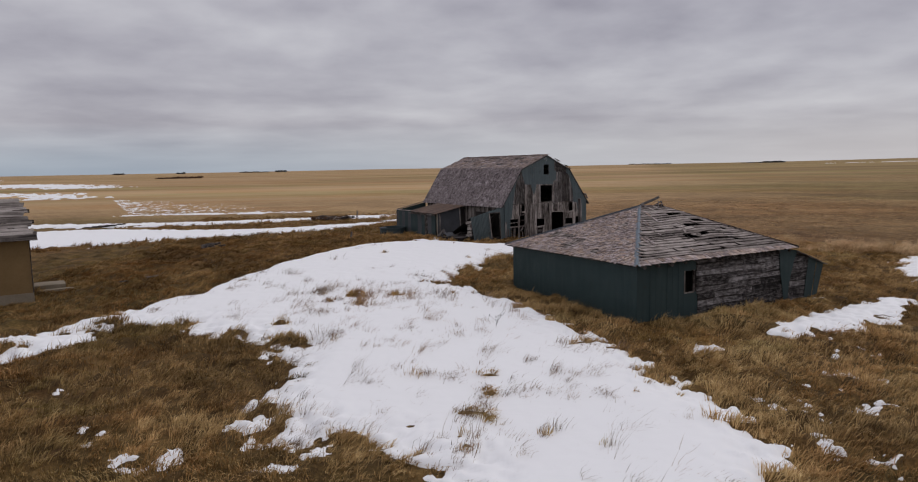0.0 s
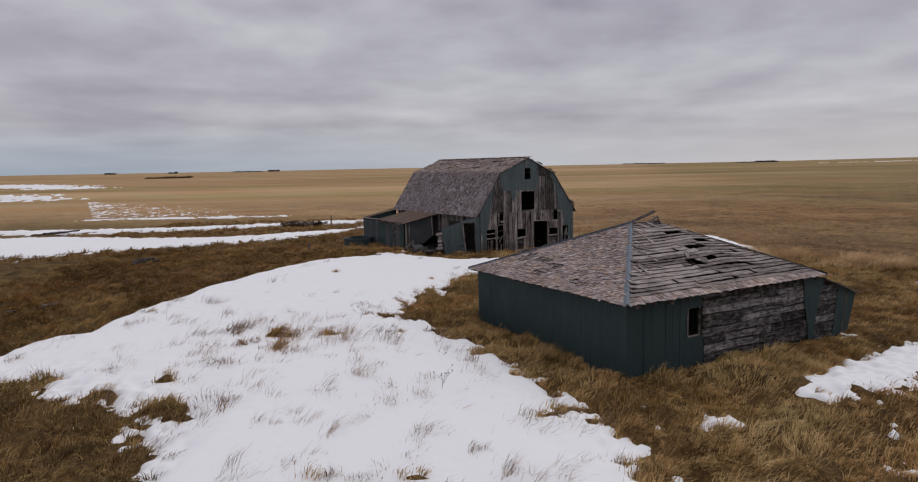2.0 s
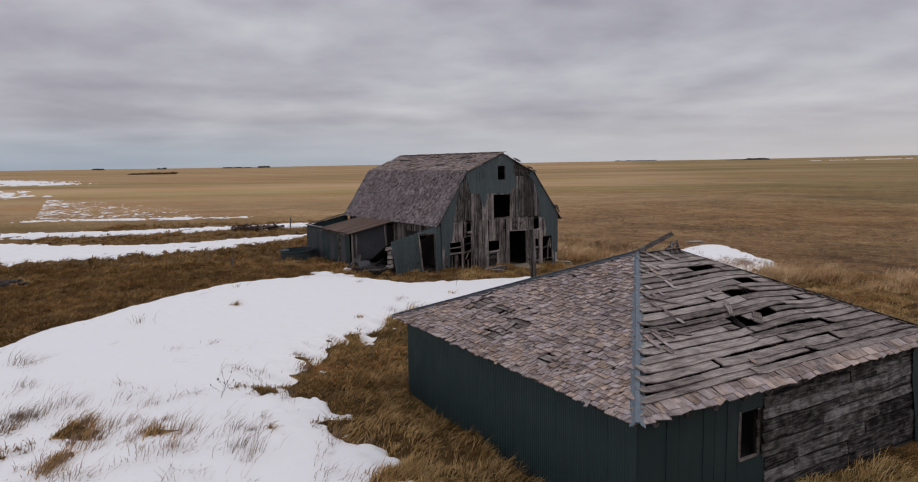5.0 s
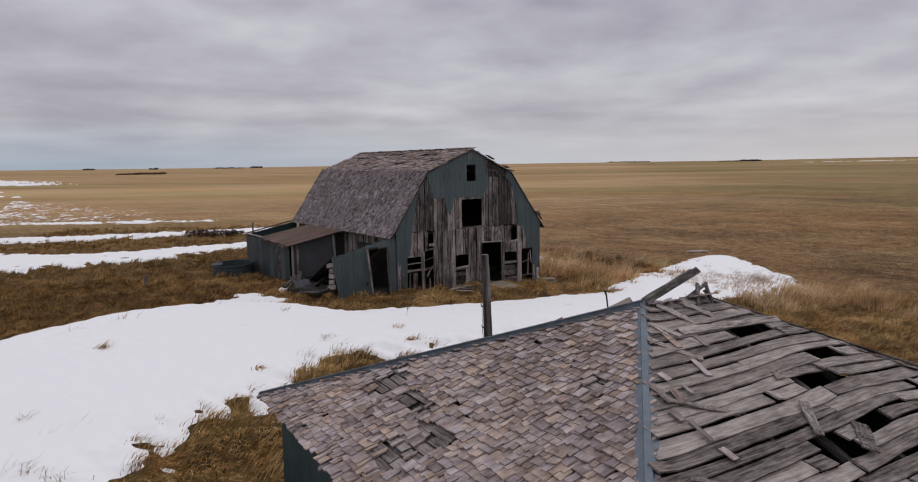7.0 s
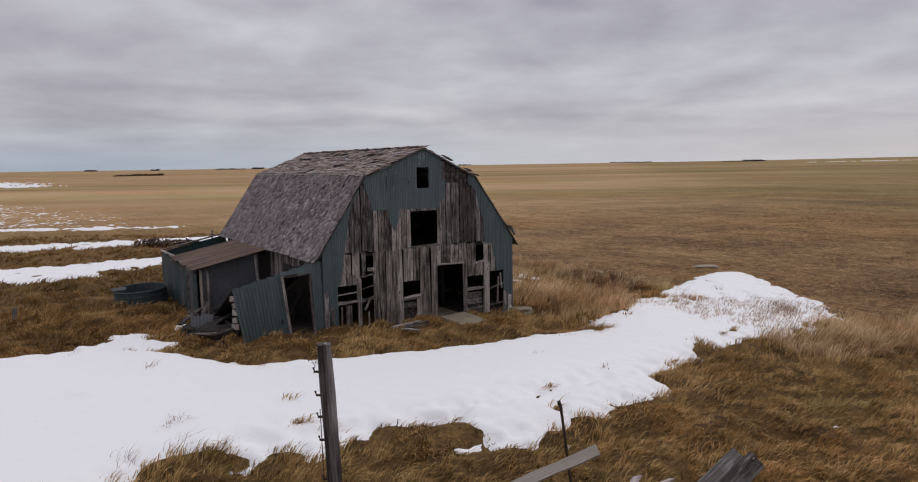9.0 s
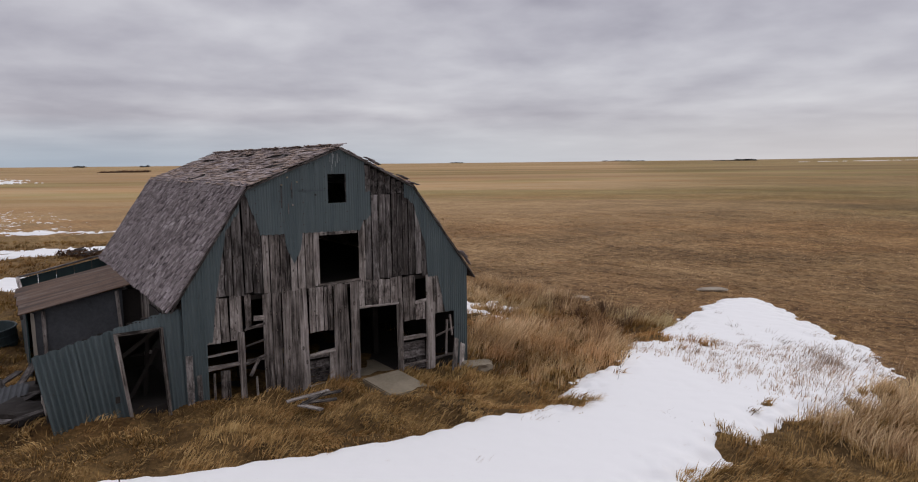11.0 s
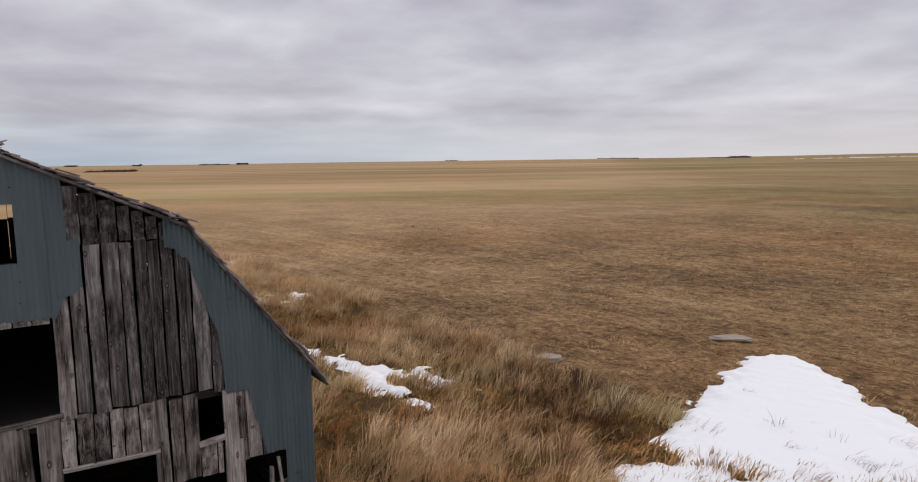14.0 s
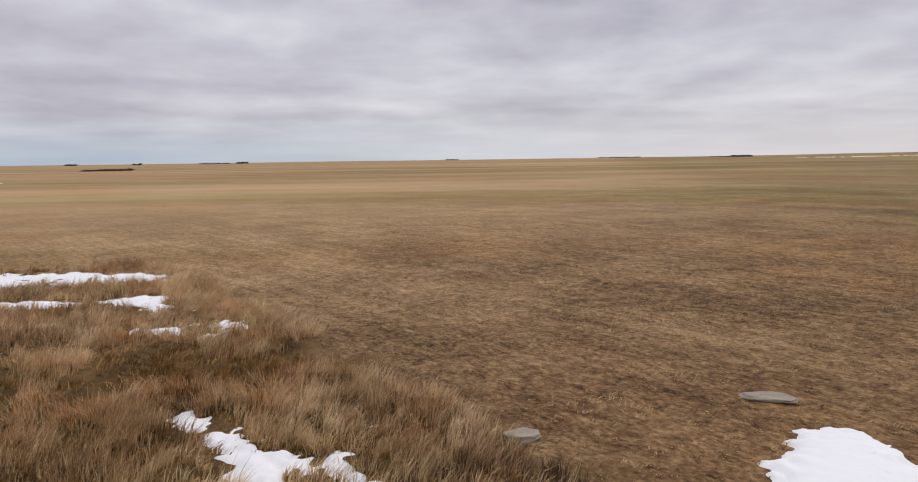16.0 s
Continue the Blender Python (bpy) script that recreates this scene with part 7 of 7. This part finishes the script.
def scatter(x0, x1, y0, y1, per, seed):
    rng = np.random.default_rng(seed)
    n = int((x1 - x0) * (y1 - y0) * per)
    return rng.uniform(x0, x1, n), rng.uniform(y0, y1, n)


def make_grass():
    def clear(x, y, snow=0.12):
        return (snow_here(x, y) < snow) & ~built_over(x, y)

    # matted yard grass, dense where the camera passes
    x, y = scatter(-17, 18, 10, 30, 14.0, 1)
    k = clear(x, y)
    grass("yard_grass", "matted golden-brown grass of the near yard", x[k], y[k], 19, (0.18, 0.46), 0.17, 1.1, GRASS_YARD, 11, 0.010, flare=1.3)
    x, y = scatter(-24, 32, 28, 58, 13.0, 2)
    k = clear(x, y) & (field_side(x, y) < 0)
    grass("yard_grass", "wind-combed golden grass around shed and barn", x[k], y[k], 17, (0.18, 0.44), 0.19, 1.5, GRASS_GOLD, 12, 0.011, flare=1.0)
    x, y = scatter(-40, 26, 56, 104, 2.6, 3)
    xb, yb = scatter(4, 24, 56, 84, 5.0, 33)
    x, y = np.concatenate([x, xb]), np.concatenate([y, yb])
    k = clear(x, y) & (field_side(x, y) < 0)
    grass("yard_grass", "dry grass behind the barn", x[k], y[k], 14, (0.18, 0.46), 0.24, 0.8, GRASS_GOLD, 13, 0.020)
    # standing grass along the field edge
    x, y = scatter(-12, 46, 44, 106, 11.0, 4)
    f = field_side(x, y)
    thick = lattice(x / 3.5, y / 3.5, 71)
    bu, bv = (x - BARN_AT[0]) * TURN_U[0] + (y - BARN_AT[1]) * TURN_U[1], (x - BARN_AT[0]) * TURN_V[0] + (y - BARN_AT[1]) * TURN_V[1]
    k = clear(x, y, 0.0) & (f < 0.3) & (((f > -5.5 - 5 * (y > 62)) & ((x > 13) | (y > 62))) | ((bu > 4.6) & (bv > -3.5) & (bv < 14))) & (thick > 0.2)
    grass("tall_grass", "tall standing dry grass along the field edge", x[k], y[k], 16, (0.40, 0.95), 0.16, 0.55, GRASS_TALL, 14, 0.010)
    # stubble of the worked field
    x, y = scatter(8, 75, 50, 135, 6.0, 5)
    f = field_side(x, y)
    rows = np.sin((0.79 * x + 0.62 * y) * 2 * np.pi / 0.9 + 2.0 * lattice(x / 9, y / 9, 75))
    k = clear(x, y, 0.0) & (f > -0.5) & (lattice(x / 1.6, y / 1.2, 72) + 0.22 * rows > 0.36)
    grass("stubble", "short orange-brown stubble of the worked field", x[k], y[k], 8, (0.06, 0.19), 0.15, 1.7, GRASS_STUB, 15, 0.014)
    # weeds that stand through the snow
    x, y = scatter(-18, 28, 6, 74, 5.0, 6)
    d = main_snow(x, y)
    loose = 2.4 * np.exp(-((x + 4.8) / 2.6) ** 2 - ((y - 31.0) / 2.2) ** 2) + 0.6 * np.exp(-((x + 4) / 4) ** 2 - ((y - 21) / 5) ** 2) + 1.4 * np.exp(-((x - 22.2) / 2.6) ** 2 - ((y - 58.2) / 3.0) ** 2) + 0.5 * np.exp(-((x - 19.0) / 2.2) ** 2 - ((y - 62.5) / 1.6) ** 2) + 0.35 * np.exp(-((x - 2) / 4) ** 2 - ((y - 17) / 6) ** 2) + 0.03 + 0.34 * (y < 38) + 0.5 * np.exp(-((x + 1.5) / 1.6) ** 2 - ((y - 36.5) / 1.6) ** 2)
    rng = np.random.default_rng(9)
    k = (d > 0) & (rng.random(len(x)) < 0.8 * loose * np.clip(2.6 * lattice(x / 1.2, y / 1.2, 73) - 0.7, 0.05, 2)) & ~built_over(x, y)
    grass("snow_weeds", "thin brown weeds standing through the snow", x[k], y[k], 26, (0.28, 0.70), 0.20, 0.95, WEED, 16, 0.006)
    # clumps of brown weeds on the broad of the drift
    x, y = scatter(-9.5, 0.5, 27.5, 36, 9.0, 19)
    d = main_snow(x, y)
    clump = np.exp(-((x + 4.8) / 2.7) ** 2 - ((y - 31.2) / 1.9) ** 2) * 1.1 + lattice(x / 0.8, y / 0.8, 92)
    k = (d > 0) & (clump > 1.25)
    grass("snow_weeds", "brown weeds in clumps on the snow", x[k], y[k], 20, (0.25, 0.60), 0.15, 1.1, WEED, 20, 0.010)
    # a band of paler weeds across the far end of the drift
    x, y = scatter(15.5, 27.5, 53, 67, 11.0, 8)
    d = main_snow(x, y)
    band = inside(x, y, [(17.6, 61.4, 1.3), (20.8, 59.6, 2.8), (23.0, 57.2, 3.9)]) + 1.5 * (lattice(x / 0.8, y / 0.8, 91) - 0.5) + 0.5 * (lattice(x / 0.3, y / 0.3, 94) - 0.5)
    k = (d > 0) & (band > 0)
    grass("snow_weeds", "band of pale dry weeds across the snow", x[k], y[k], 8, (0.10, 0.34), 0.20, 0.5, WEED_PALE, 18, 0.0085, over=main_level)
    # darker, leafless weeds at the foot of the field edge
    x, y = scatter(9, 24, 60, 74, 9.0, 41)
    dark = inside(x, y, [(12.5, 75.0, 0.8), (14.6, 71.4, 1.3), (16.6, 68.2, 1.7), (18.0, 65.6, 1.2)]) + 2.0 * (lattice(x / 1.6, y / 1.6, 93) - 0.5)
    k = clear(x, y, 0.0) & (dark > 0.2)
    grass("dark_weeds", "dark brown leafless weeds in the tall grass", x[k], y[k], 16, (0.35, 0.75), 0.18, 0.4, BRUSH, 42, 0.008)
    # a rim of longer straw at the edge of the drift
    x, y = scatter(-18, 28, 10, 74, 6.0, 7)
    d = main_snow(x, y)
    k = (d > -0.5) & (d < 0.1) & ~built_over(x, y) & (lattice(x / 1.5, y / 1.5, 74) > 0.45)
    grass("rim_grass", "straw-coloured grass at the edge of the snow", x[k], y[k], 12, (0.12, 0.34), 0.13, 1.2, GRASS_YARD, 17, 0.010)


make_grass()
